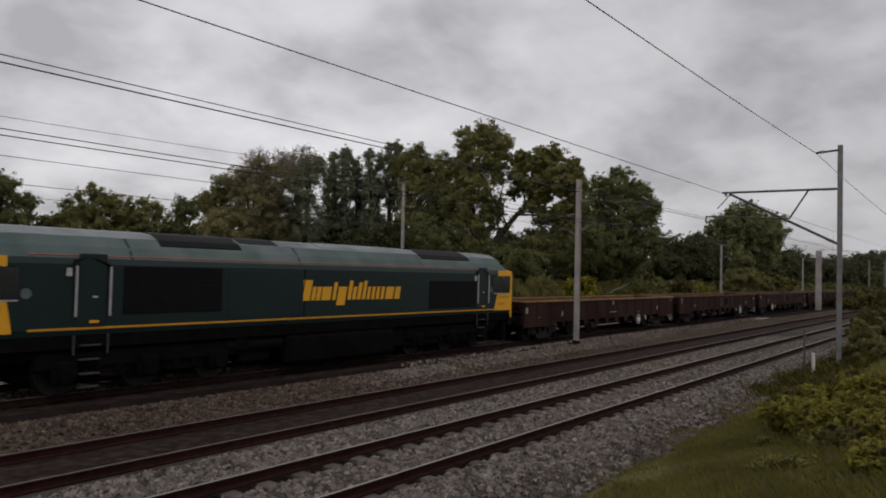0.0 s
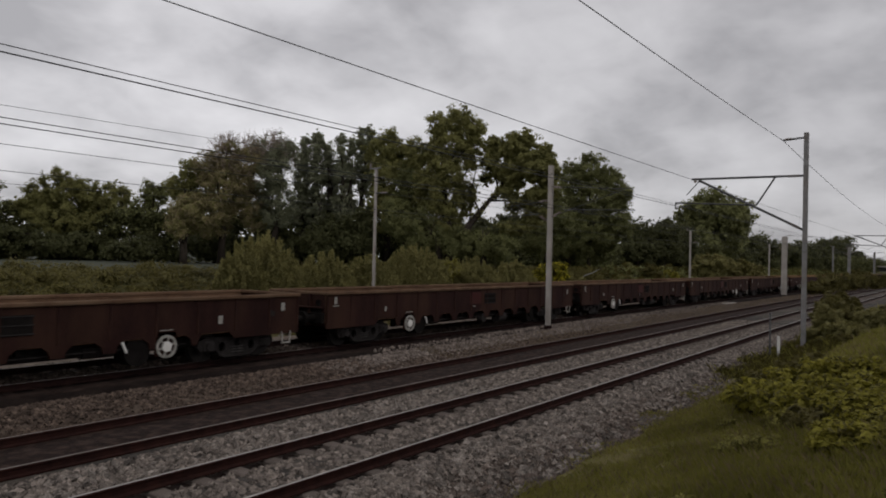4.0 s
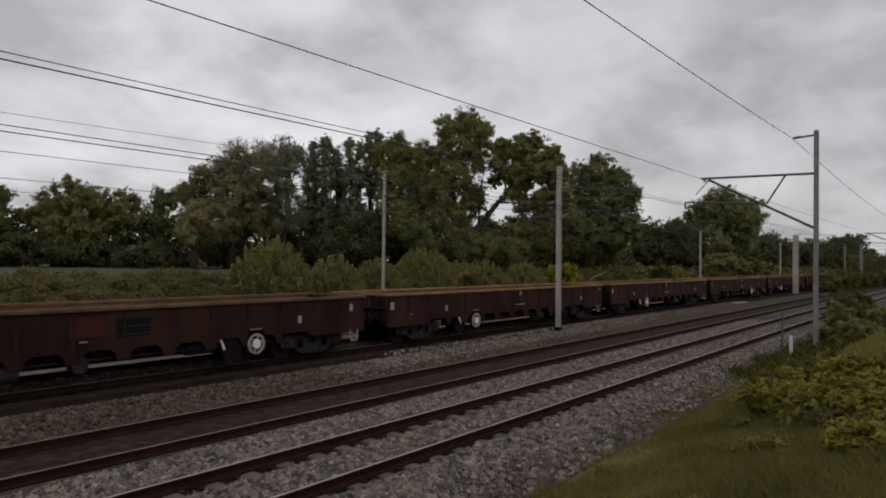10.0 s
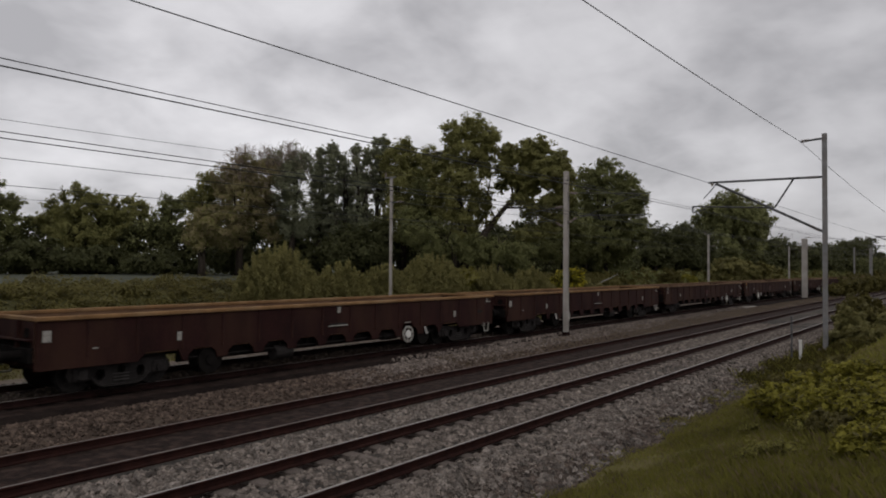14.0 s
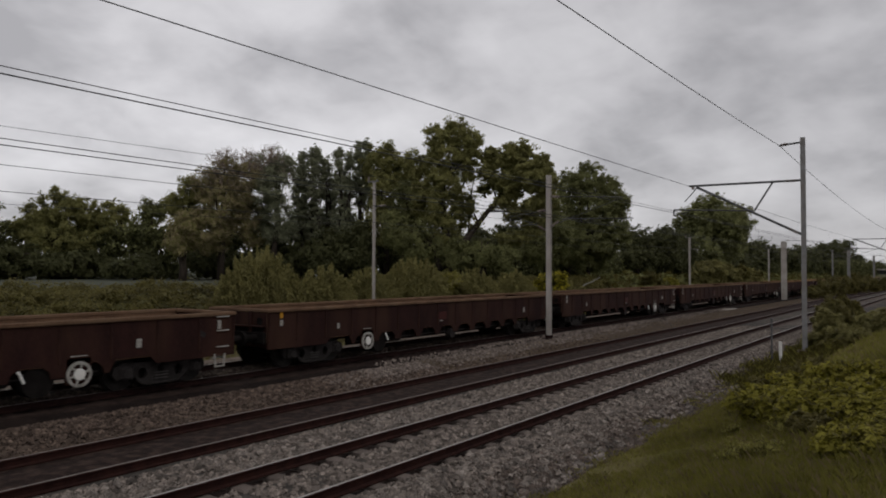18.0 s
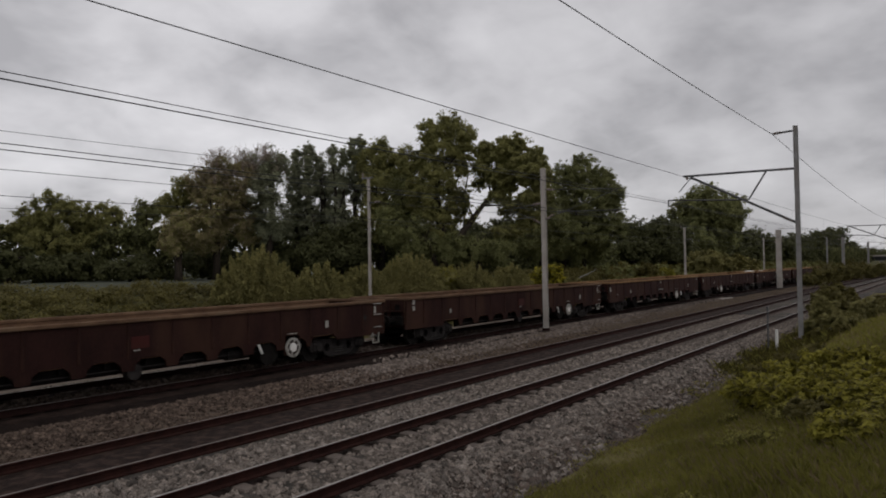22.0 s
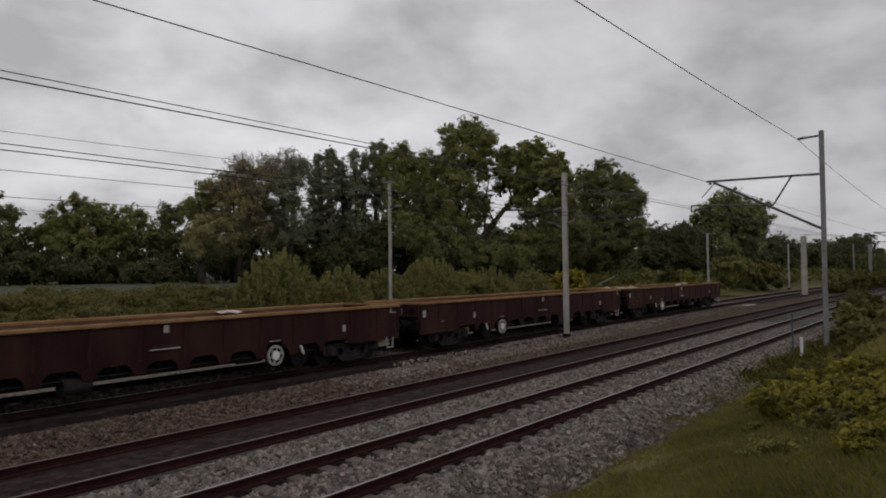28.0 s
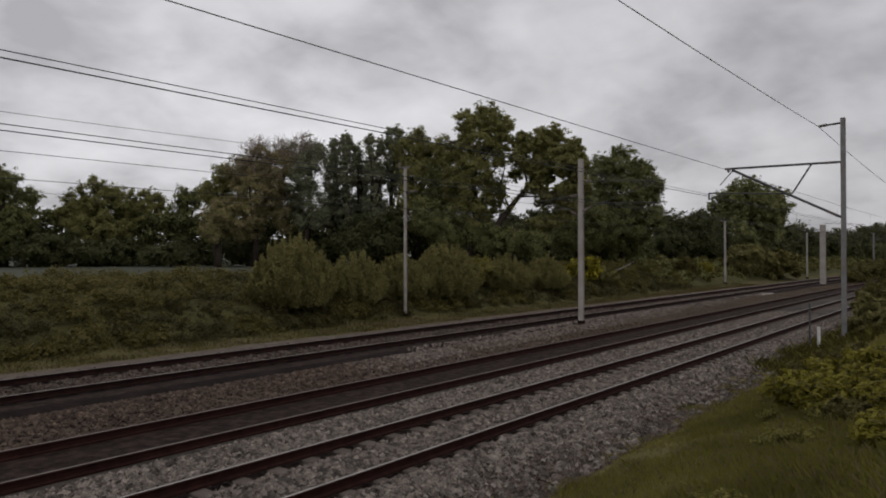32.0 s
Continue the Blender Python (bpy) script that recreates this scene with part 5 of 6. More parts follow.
INNER = material("rusty_wagon_inside", (0.070, 0.040, 0.025), (0.145, 0.086, 0.052), scale=1.5, fine=25, rough=0.9, bump=0.15)
BOGIE = material("brake_dust_grey_steel", (0.0095, 0.0080, 0.0076), (0.030, 0.0262, 0.0250), scale=4, fine=40, rough=0.85, bump=0.15)
RUBBED = material("rubbed_spring_steel", (0.032, 0.029, 0.027), (0.066, 0.061, 0.057), scale=5, fine=40, rough=0.7, bump=0.05)
# oily steel, darkened further to hold the shade under the wagons
UNDER = material("oily_shaded_underframe", (0.005, 0.0044, 0.0040), (0.014, 0.0122, 0.0113), scale=4, fine=30, rough=0.9, bump=0.1, gloss=0.03)
TREAD = material("worn_wheel_steel", (0.012, 0.011, 0.010), (0.035, 0.031, 0.029), scale=5, fine=40, rough=0.6, metal=0.3, bump=0.05)
# near black: grime plus the shade beneath the locomotive, in one colour
LOCO_UNDER = material("oily_shaded_loco_underframe", (0.003, 0.0026, 0.0025), (0.0080, 0.007, 0.0066), scale=3, fine=30, rough=0.9, bump=0.15, gloss=0.02)
# both roof paints are lightened: the sky's reflection is part of their colour
ROOF_PALE = material("sky_sheen_pale_roof_paint", (0.165, 0.182, 0.184), (0.235, 0.255, 0.258), scale=1.2, fine=40, rough=0.6, bump=0.02, stain=(0.075, 0.09, 0.09), stain_scale=0.8, stain_amount=0.6)
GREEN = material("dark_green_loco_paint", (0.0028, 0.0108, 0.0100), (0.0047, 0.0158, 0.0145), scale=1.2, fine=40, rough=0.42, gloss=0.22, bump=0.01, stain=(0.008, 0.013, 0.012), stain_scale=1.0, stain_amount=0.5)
ROOF_GREEN = material("sky_sheen_green_roof_paint", (0.058, 0.080, 0.078), (0.092, 0.118, 0.115), scale=1.2, fine=40, rough=0.6, bump=0.02, stain=(0.135, 0.145, 0.148), stain_scale=0.8, stain_amount=0.6)
YELLOW = material("warning_yellow_paint", (0.56, 0.27, 0.016), (0.68, 0.34, 0.028), scale=2, fine=40, rough=0.5, bump=0.01, stain=(0.40, 0.24, 0.03), stain_scale=2, stain_amount=0.4)
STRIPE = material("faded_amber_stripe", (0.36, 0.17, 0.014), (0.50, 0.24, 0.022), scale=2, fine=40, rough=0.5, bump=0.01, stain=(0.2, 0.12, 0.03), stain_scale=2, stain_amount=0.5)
ORANGE = material("orange_lining", (0.34, 0.12, 0.08), (0.45, 0.18, 0.12), scale=2, fine=40, rough=0.5, bump=0)
GRILLE = material("black_louvred_grille", (0.0024, 0.0027, 0.0027), (0.006, 0.0066, 0.0066), scale=3, fine=40, rough=0.6, bump=0.05)
GLASS = material("dark_cab_glass", (0.012, 0.014, 0.015), (0.02, 0.022, 0.024), scale=1, fine=5, rough=0.08, gloss=0.5, bump=0)
RAILING = material("pale_grey_handrail", (0.26, 0.26, 0.25), (0.40, 0.40, 0.385), scale=3, fine=30, rough=0.5, bump=0.02)
PLATE = material("grimy_white_plate", (0.15, 0.14, 0.125), (0.34, 0.325, 0.295), scale=9, fine=40, rough=0.6, bump=0.02)
RUBBLE = material("pale_rubble", (0.32, 0.29, 0.25), (0.50, 0.47, 0.43), scale=4, fine=20, rough=0.95, bump=0.4)


def ring(bm, c, r0, r1, w, n=20):
    """A flat ring about the y axis through c, w wide."""
    vs = []
    for yy in (-w / 2, w / 2):
        for r in (r0, r1):
            vs.append([bm.verts.new((c[0] + r * math.cos(2 * math.pi * k / n), c[1] + yy, c[2] + r * math.sin(2 * math.pi * k / n))) for k in range(n)])
    a, b, cc, d = vs
    for k in range(n):
        j = (k + 1) % n
        bm.faces.new((a[k], a[j], b[j], b[k]))
        bm.faces.new((cc[k], d[k], d[j], cc[j]))
        bm.faces.new((b[k], b[j], d[j], d[k]))
        bm.faces.new((a[k], cc[k], cc[j], a[j]))
    return bm


def lathe(prof, n):
    """A turned body: prof holds (radius, height) from bottom to top."""
    bm = empty_bm()
    rows = [[bm.verts.new((r * math.cos(6.2832 * k / n), r * math.sin(6.2832 * k / n), z)) for k in range(n)] for r, z in prof]
    for a, b in zip(rows, rows[1:]):
        for k in range(n):
            bm.faces.new((a[k - 1], a[k], b[k], b[k - 1]))
    bm.faces.new(rows[0][::-1])
    bm.faces.new(rows[-1])
    return bm


def wheelset(parent, x, r):
    """An axle with two flanged wheels."""
    bm = empty_bm()
    rod(bm, (0, -0.95, 0), (0, 0.95, 0), 0.07, 8)
    for s in (-1, 1):
        rod(bm, (0, s * 0.69, 0), (0, s * 0.72, 0), r + 0.03, 24)
        rod(bm, (0, s * 0.72, 0), (0, s * 0.82, 0), r, 24)
        rod(bm, (0, s * 0.81, 0), (0, s * 0.86, 0), r * 0.3, 10)
        for k in range(6):
            a = math.pi * k / 3
            rod(bm, (r * 0.55 * math.cos(a), s * 0.815, r * 0.55 * math.sin(a)), (r * 0.55 * math.cos(a), s * 0.828, r * 0.55 * math.sin(a)), r * 0.1, 6)
    return part("wheelset", bm, TREAD, parent, at=pose(x, 0, r))


def plate(bm, prof, y0, y1, holes=()):
    """A flat casting of outline prof (x, z) between y0 and y1, pierced by round eyes (x, z, r)."""
    rims = [[bm.verts.new((px, y, pz)) for px, pz in prof] for y in (y0, y1)]
    n = len(prof)
    for k in range(n):
        bm.faces.new((rims[0][k], rims[1][k], rims[1][(k + 1) % n], rims[0][(k + 1) % n]))
    eyes = []
    for hx, hz, r in holes:
        loops = [[bm.verts.new((hx + r * math.cos(6.2832 * k / 10), y, hz + 1.15 * r * math.sin(6.2832 * k / 10))) for k in range(10)] for y in (y0, y1)]
        for k in range(10):
            bm.faces.new((loops[0][k], loops[0][k - 1], loops[1][k - 1], loops[1][k]))
        eyes.append(loops)
    for side in (0, 1):
        edges = [bm.edges.get((a[k - 1], a[k])) for a in [rims[side]] + [e[side] for e in eyes] for k in range(len(a))]
        bmesh.ops.triangle_fill(bm, use_beauty=True, use_dissolve=False, edges=edges)
    bmesh.ops.recalc_face_normals(bm, faces=bm.faces)
    return bm


def wagon_bogie(parent, x):
    """A two-axle cast bogie: each side frame dips between the wheels and is pierced by two eyes and a spring window."""
    b = part("bogie", box(empty_bm(), (0, 0, 0.50), (0.5, 2.0, 0.26), bevel=0.03), UNDER, parent, "dusty grey cast steel bogie", pose(x, 0, 0))
    prof = [(-1.30, 0.60), (-1.34, 0.44), (-1.24, 0.30), (-0.98, 0.26), (-0.74, 0.30), (-0.60, 0.16), (-0.44, 0.09), (0.44, 0.09), (0.60, 0.16), (0.74, 0.30), (0.98, 0.26), (1.24, 0.30), (1.34, 0.44), (1.30, 0.60), (1.05, 0.70), (0.45, 0.68), (-0.45, 0.68), (-1.05, 0.70)]
    for s in (-1, 1):
        bm = plate(empty_bm(), prof, s * 0.97, s * 1.09, [(-0.52, 0.40, 0.125), (0.52, 0.40, 0.125), (0.0, 0.49, 0.10)])
        # rim of the casting, thicker along its lower edge and over the boxes
        for (ax, az), (bx, bz) in zip(prof[4:9], prof[5:10]):
            rod(bm, (ax, s * 1.09, az + 0.03), (bx, s * 1.09, bz + 0.03), 0.035, 6)
        part("side_frame", bm, BOGIE, b, "dusty grey cast side frame")
        for dx in (-1.0, 1.0):
            bm = box(empty_bm(), (dx, s * 1.10, 0.45), (0.36, 0.16, 0.32), bevel=0.05)
            rod(bm, (dx, s * 1.12, 0.45), (dx, s * 1.22, 0.45), 0.12, 12)
            part("axle_box", bm, BOGIE, b)
        bm = empty_bm()
        for dz in (0.235, 0.31, 0.385):
            box(bm, (0, s * 1.10, dz), (0.40, 0.045, 0.025))
        part("spring_plank", bm, RUBBED, b, "rubbed steel spring plank")
        for dx in (-0.2, 0.0, 0.2):
            part("coil_spring", lathe([(0.045 if k % 2 else 0.07, 0.14 + 0.03 * k) for k in range(9)], 8), UNDER, b, at=pose(dx, s * 1.03, 0))
        # dark sheet added behind the side frame so its eyes look shaded
        part("brake_beam", box(empty_bm(), (0, s * 0.88, 0.42), (1.5, 0.05, 0.46), bevel=0.01), UNDER, b)
        part("brake_shoe", box(empty_bm(), (0.46, s * 0.78, 0.42), (0.10, 0.12, 0.34), bevel=0.02), UNDER, b)
    return b


def hand_wheel(parent, x, paint, s=-1):
    bm = empty_bm()
    ring(bm, (0, 0, 0), 0.235, 0.30, 0.04, 24)
    h = part("brake_hand_wheel", bm, PLATE, parent, "grimy white spoked parking brake hand wheel", pose(x, s * 1.36, 0.6))
    for k in range(6):
        a = math.pi * k / 3 + 0.3
        part("spoke", rod(empty_bm(), (0.1 * math.cos(a), 0, 0.1 * math.sin(a)), (0.25 * math.cos(a), 0, 0.25 * math.sin(a)), 0.03, 6), PLATE, h)
    part("hub", rod(empty_bm(), (0, -0.035, 0), (0, 0.03, 0), 0.135, 16), WHITE, h)
    part("hub_bracket", box(empty_bm(), (0, 0.06, 0.08), (0.62, 0.08, 0.62), bevel=0.02), paint, h)
    part("bracket_rail", box(empty_bm(), (0, 0.03, 0.42), (0.4, 0.04, 0.025), bevel=0.005), PLATE, h)
    return h


BODY = 9.30


def wagon(label, wheel_x, lever_x, load, old, ladder):
    """A low-sided bogie box wagon with arched openings along its sills. old: of the older, browner make."""
    t = thing("box_wagon", pose(0, 0, 0), label, "wagon", "wagons of the freight train")
    paint = WAGON_BROWN if old else WAGON_RED
    rim, rim_label = (RUST_DARK, "dull brown rusty top rail") if old else (RUST, "rusty orange top rail")
    turn = 1 if wheel_x > 0 else -1
    top, mid = 1.79, 0.88
    holes = [1.25 * (k - 4) for k in range(9)]
    for s in (-1, 1):
        # side sheet with trapezoid openings in its lower edge
        low = [(-BODY, 0.66), (-6.85, 0.66), (-6.65, 0.86), (-5.75, 0.86), (-5.6, 0.56)]
        for h in holes:
            low += [(h - 0.46, 0.56), (h - 0.42, 0.72), (h - 0.24, 0.85), (h + 0.24, 0.85), (h + 0.42, 0.72), (h + 0.46, 0.56)]
        low += [(5.6, 0.56), (5.75, 0.86), (6.65, 0.86), (6.85, 0.66), (BODY, 0.66)]
        verts, faces = [], []
        for x, z in low:
            verts += [(x, s * 1.30, z), (x, s * 1.30, top), (x, s * 1.34, top), (x, s * 1.34, z)]
        for k in range(len(low) - 1):
            a, b = 4 * k, 4 * k + 4
            faces += [(a, b, b + 1, a + 1), (a + 3, a + 2, b + 2, b + 3), (a, a + 3, b + 3, b)]
        raw("side_sheet", verts, faces, paint, t)
        for k in range(16):
            x = (-9.24, 9.24)[k - 14] if k > 13 else 1.25 * (k - 6.5)
            bm = box(empty_bm(), (0, 0, 0), (0.07, 0.05, 0.90), bevel=0.012)
            part("rib", bm, paint, t, at=pose(x, s * 1.337, 1.31))
        bm = box(empty_bm(), (0, 0, 0), (2 * BODY + 0.04, 0.15, 0.10), bevel=0.02)
        part("top_rail", bm, rim, t, rim_label, pose(0, s * 1.335, top + 0.02))
        bm = box(empty_bm(), (0, 0, 0), (2 * BODY, 0.012, top - mid), bevel=0)
        part("inner_sheet", bm, INNER, t, at=pose(0, s * 1.288, (top + mid) / 2))
        f, g = -s * turn, -s
        if old:
            marks = [(6.35, 1.20, 0.15, 0.22), (-6.3, 1.2, 0.11, 0.17)]
            marks += [(8.77, 1.52, 0.11, 0.24), (-8.78, 1.44, 0.13, 0.17)] if ladder else [(8.64, 1.47, 0.14, 0.24), (-8.88, 1.58, 0.13, 0.24)]
            for x, z, wd, h in marks:
                part("label_plate", box(empty_bm(), (0, 0, 0), (wd, 0.012, h), bevel=0.003), PLATE, t, "small white label plate", pose(g * x, s * 1.352, z))
            if ladder:
                part("label_plate", box(empty_bm(), (0, 0, 0), (0.13, 0.012, 0.2), bevel=0.003), PLATE if turn > 0 else STRIPE, t, "small label plate", pose(g * -8.78, s * 1.352, 1.68))
            else:
                part("marking", box(empty_bm(), (0, 0, 0), (0.3, 0.008, 0.03)), PLATE, t, at=pose(g * -8.86, s * 1.349, 1.40))
            part("chalk_smear", box(empty_bm(), (0, 0, 0), (0.22, 0.006, 0.14), turn=Matrix.Rotation(0.4, 3, "Y")), BOGIE, t, "rubbed chalk smear", pose(g * 8.22, s * 1.347, 1.3))
            part("repaint_patch", box(empty_bm(), (0, 0, 0), (0.5 if ladder else 0.85, 0.008, 0.3 if ladder else 0.48)), PATCH, t, "fresh red repainted patch", pose(g * -0.3, s * 1.347, 1.25 if ladder else 1.40))
            if not ladder:
                panel = part("data_panel", box(empty_bm(), (0, 0, 0), (0.9, 0.012, 0.46)), UNDER, t, "dark data panel with rails", pose(g * 0.87, s * 1.349, 1.36))
                for z in (-0.2, 0.0, 0.2):
                    part("panel_rail", box(empty_bm(), (0, 0, 0), (0.95, 0.02, 0.03), bevel=0.006), BOGIE, panel, at=pose(0, s * 0.012, z))
            part("distributor", rod(empty_bm(), (0, 0, 0), (0, -s * 0.25, 0), 0.2, 14), BOGIE, t, at=pose(-f * 0.44, s * 1.32, 0.52))
            part("marking", box(empty_bm(), (0, 0, 0), (0.2, 0.008, 0.03)), PLATE, t, at=pose(g * -0.4, s * 1.349, 1.06))
        else:
            for x, z, wd, h in ((0.1, 1.62, 0.15, 0.19), (-5.72, 1.2, 0.13, 0.22), (6.53, 1.19, 0.15, 0.22), (-9.05, 1.42, 0.19, 0.26)):
                part("label_plate", box(empty_bm(), (0, 0, 0), (wd, 0.012, h), bevel=0.003), PLATE, t, "small white label plate", pose(g * x, s * 1.352, z))
            if load == 7:
                part("repaint_patch", box(empty_bm(), (0, 0, 0), (0.92, 0.008, 0.52)), PATCH, t, "fresh red repainted patch", pose(g * 0.0, s * 1.344, 1.42))
            part("panel_rail", box(empty_bm(), (0, 0, 0), (0.85, 0.05, 0.035), bevel=0.008), PLATE, t, "pale rubbed ledge", pose(g * 0.06, s * 1.365, 1.12))
            part("panel_rail", box(empty_bm(), (0, 0, 0), (0.72, 0.02, 0.04), bevel=0.006), BOGIE, t, at=pose(g * 0.06, s * 1.352, 1.18))
            part("marking", box(empty_bm(), (0, 0, 0), (0.34, 0.008, 0.035)), PLATE, t, at=pose(g * 8.95, s * 1.349, 1.58))
            part("marking", box(empty_bm(), (0, 0, 0), (0.05, 0.008, 0.16)), PLATE, t, at=pose(g * 8.86, s * 1.349, 1.67))
            part("marking", box(empty_bm(), (0, 0, 0), (0.14, 0.008, 0.03)), PLATE, t, at=pose(g * -7.93, s * 1.349, 1.08))
            part("chalk_smear", box(empty_bm(), (0, 0, 0), (0.45, 0.006, 0.09)), BOGIE, t, "rubbed faded lettering bar", pose(g * 8.3, s * 1.347, 1.2))
        for dx in ((1,) if s < 0 else (-1,)):
            # end steps: three rungs and a hanging stirrup
            for z in (1.74, 1.36, 0.92) if ladder else ():
                part("rung", rod(empty_bm(), (-0.2, 0, 0), (0.2, 0, 0), 0.018, 6), PLATE, t, at=pose(dx * 8.85, s * 1.40, z))
            bm = empty_bm()
            rod(bm, (-0.17, 0, 0.72), (-0.14, 0, 0.38), 0.025, 6)
            rod(bm, (0.17, 0, 0.72), (0.14, 0, 0.38), 0.025, 6)
            rod(bm, (-0.17, 0, 0.38), (0.17, 0, 0.38), 0.025, 6)
            part("foot_step", bm, PLATE, t, "pale steel foot step", pose(dx * 8.78, s * 1.36, 0))
            v, q = sweep([(dx * 8.55, s * 1.3, 0.60), (dx * 8.9, s * 1.2, 0.62), (dx * 9.1, s * 1.1, 0.56), (dx * 9.35, s * 0.9, 0.70)], 0.028, 6)
            raw("brake_pipe", v, q, PLATE, t, "pale bent brake pipe")
    for dx in (-1, 1):
        bm = box(empty_bm(), (0, 0, 0), (0.05, 2.6, top - 0.72), bevel=0.01)
        part("end_sheet", bm, paint, t, at=pose(dx * (BODY - 0.03), 0, (top + 0.72) / 2))
        for s in (-1, 1):
            part("lashing_eye", ring(empty_bm(), (0, 0, 0), 0.07, 0.12, 0.04, 14), UNDER, t, "dark round lashing eye", pose(dx * (BODY + 0.004), s * 0.98, 1.5, 0, 0, 90))
            part("eye_plate", rod(empty_bm(), (-0.006, 0, 0), (0.006, 0, 0), 0.115, 14), UNDER, t, at=pose(dx * BODY, s * 0.98, 1.5))
        # a flat dark plate draws the recess's shadow on the end sheet
        part("end_recess", box(empty_bm(), (0, 0, 0), (0.02, 2.3, 0.22), bevel=0.006), UNDER, t, "flat dark plate standing for a shadowed end recess", pose(dx * BODY, 0, 1.22))
        part("end_ledge", box(empty_bm(), (0, 0, 0), (0.16, 2.45, 0.05), bevel=0.012), paint, t, at=pose(dx * (BODY + 0.05), 0, 1.345))
        if not old:
            part("label_plate", box(empty_bm(), (0, 0, 0), (0.012, 0.16, 0.22), bevel=0.003), PLATE, t, "small white label plate", pose(dx * (BODY + 0.006), -0.55, 1.52))
        part("end_top_rail", box(empty_bm(), (0, 0, 0), (0.14, 2.55, 0.10), bevel=0.02), rim, t, rim_label, pose(dx * (BODY - 0.04), 0, top + 0.022))
        part("buffer_beam", box(empty_bm(), (0, 0, 0), (0.12, 2.5, 0.34), bevel=0.02), UNDER, t, at=pose(dx * (BODY + 0.03), 0, 1.0))
        for s in (-1, 1):
            bm = rod(empty_bm(), (0, 0, 0), (dx * 0.52, 0, 0), 0.10, 10)
            rod(bm, (dx * 0.50, 0, 0), (dx * 0.55, 0, 0), 0.22, 16)
            part("buffer", bm, UNDER, t, at=pose(dx * (BODY + 0.06), s * 0.88, 1.02))
            part("end_post", box(empty_bm(), (0, 0, 0), (0.1, 0.12, 1.0), bevel=0.01), paint, t, at=pose(dx * (BODY + 0.03), s * 0.6, 1.28))
        part("coupling", rod(rod(empty_bm(), (0, 0, 0), (dx * 0.58, 0, -0.05), 0.06, 8), (0, 0.15, -0.1), (dx * 0.45, 0.2, -0.35), 0.025, 6), UNDER, t, at=pose(dx * (BODY + 0.02), 0, 0.98))
        wagon_bogie(t, dx * 7.15)
        for a in (-1.0, 1.0):
            wheelset(t, dx * 7.15 + a, 0.45)
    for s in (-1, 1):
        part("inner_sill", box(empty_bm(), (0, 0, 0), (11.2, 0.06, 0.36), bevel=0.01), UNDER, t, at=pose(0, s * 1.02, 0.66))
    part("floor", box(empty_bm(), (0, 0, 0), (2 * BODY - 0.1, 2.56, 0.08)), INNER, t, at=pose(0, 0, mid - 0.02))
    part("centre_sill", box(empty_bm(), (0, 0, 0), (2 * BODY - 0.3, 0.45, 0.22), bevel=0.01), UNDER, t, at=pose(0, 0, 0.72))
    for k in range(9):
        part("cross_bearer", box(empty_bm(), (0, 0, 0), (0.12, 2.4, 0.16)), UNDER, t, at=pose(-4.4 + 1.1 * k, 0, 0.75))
    part("brake_cylinder", rod(empty_bm(), (-0.4, 0, 0), (0.4, 0, 0), 0.16, 12), BOGIE, t, at=pose(turn * 3.0, -0.95, 0.58))
    if not ladder:
        part("brake_disc_guard", rod(rod(empty_bm(), (0, 0, 0), (0, 0.45, 0), 0.38, 20), (0, -0.05, 0), (0, 0.02, 0), 0.16, 12), UNDER, t, "oily black round brake gear cover", pose(-turn * 4.7, -1.26, 0.50))
        part("air_reservoir", rod(empty_bm(), (-0.34, 0, 0), (0.34, 0, 0), 0.21, 14), BOGIE, t, "dusty grey air reservoir", pose(-turn * 2.1, -1.1, 0.46))
    for x in (-1, 1):
        part("pipe_run", rod(empty_bm(), (-5.4, 0, 0), (5.4, 0, 0), 0.022, 6), BOGIE, t, at=pose(0, x * 1.16, 0.60))
    hand_wheel(t, wheel_x, paint)
    part("brake_lever", rod(empty_bm(), (0, 0, 0), (-0.12, 0, 0.26), 0.035, 6), WHITE, t, "white brake lever", pose(lever_x, -1.37, 0.54))
    near = lever_x + (0.35 if old else 0.1) * (1 if wheel_x > lever_x else -1)
    part("brake_drum", rod(empty_bm(), (0, 0, 0), (0, 0.5, 0), 0.36, 18), UNDER, t, at=pose(near, -1.27, 0.52))
    if load:
        rng = random.Random(load)
        for k in range(19):
            x = rng.uniform(-8.5, -5.5) if k < 9 else rng.uniform(-5.0, -2.8) if k < 14 else rng.uniform(1.5, 6.5)
            m = Matrix.Rotation(rng.uniform(0, 3), 4, "Z") @ Matrix.Diagonal((rng.uniform(0.2, 0.75), rng.uniform(0.15, 0.35), rng.uniform(0.06, 0.16), 1))
            bm = empty_bm()
            bmesh.ops.create_icosphere(bm, subdivisions=1, radius=1, matrix=m)
            part("rubble", bm, RUBBLE, t, at=pose(x, rng.uniform(-0.2, 1.1), 1.38 + rng.uniform(0, 0.46), rng.uniform(-8, 8), rng.uniform(-8, 8), 0))
        v, f = [], []
        nx, ny = 40, 8
        for i in range(nx + 1):
            for j in range(ny + 1):
                x, y = -9.2 + 18.4 * i / nx, -1.27 + 2.54 * j / ny
                v.append((x, y, 1.1 + 0.28 * noise.noise(Vector((x * 0.5, y * 0.9, load))) + 0.2))
        for i in range(nx):
            for j in range(ny):
                k = i * (ny + 1) + j
                f.append((k, k + ny + 1, k + ny + 2, k + 1))
        raw("spoil_load", v, f, INNER, t, "brown spoil filling the wagon's floor", smooth=True)
    return t


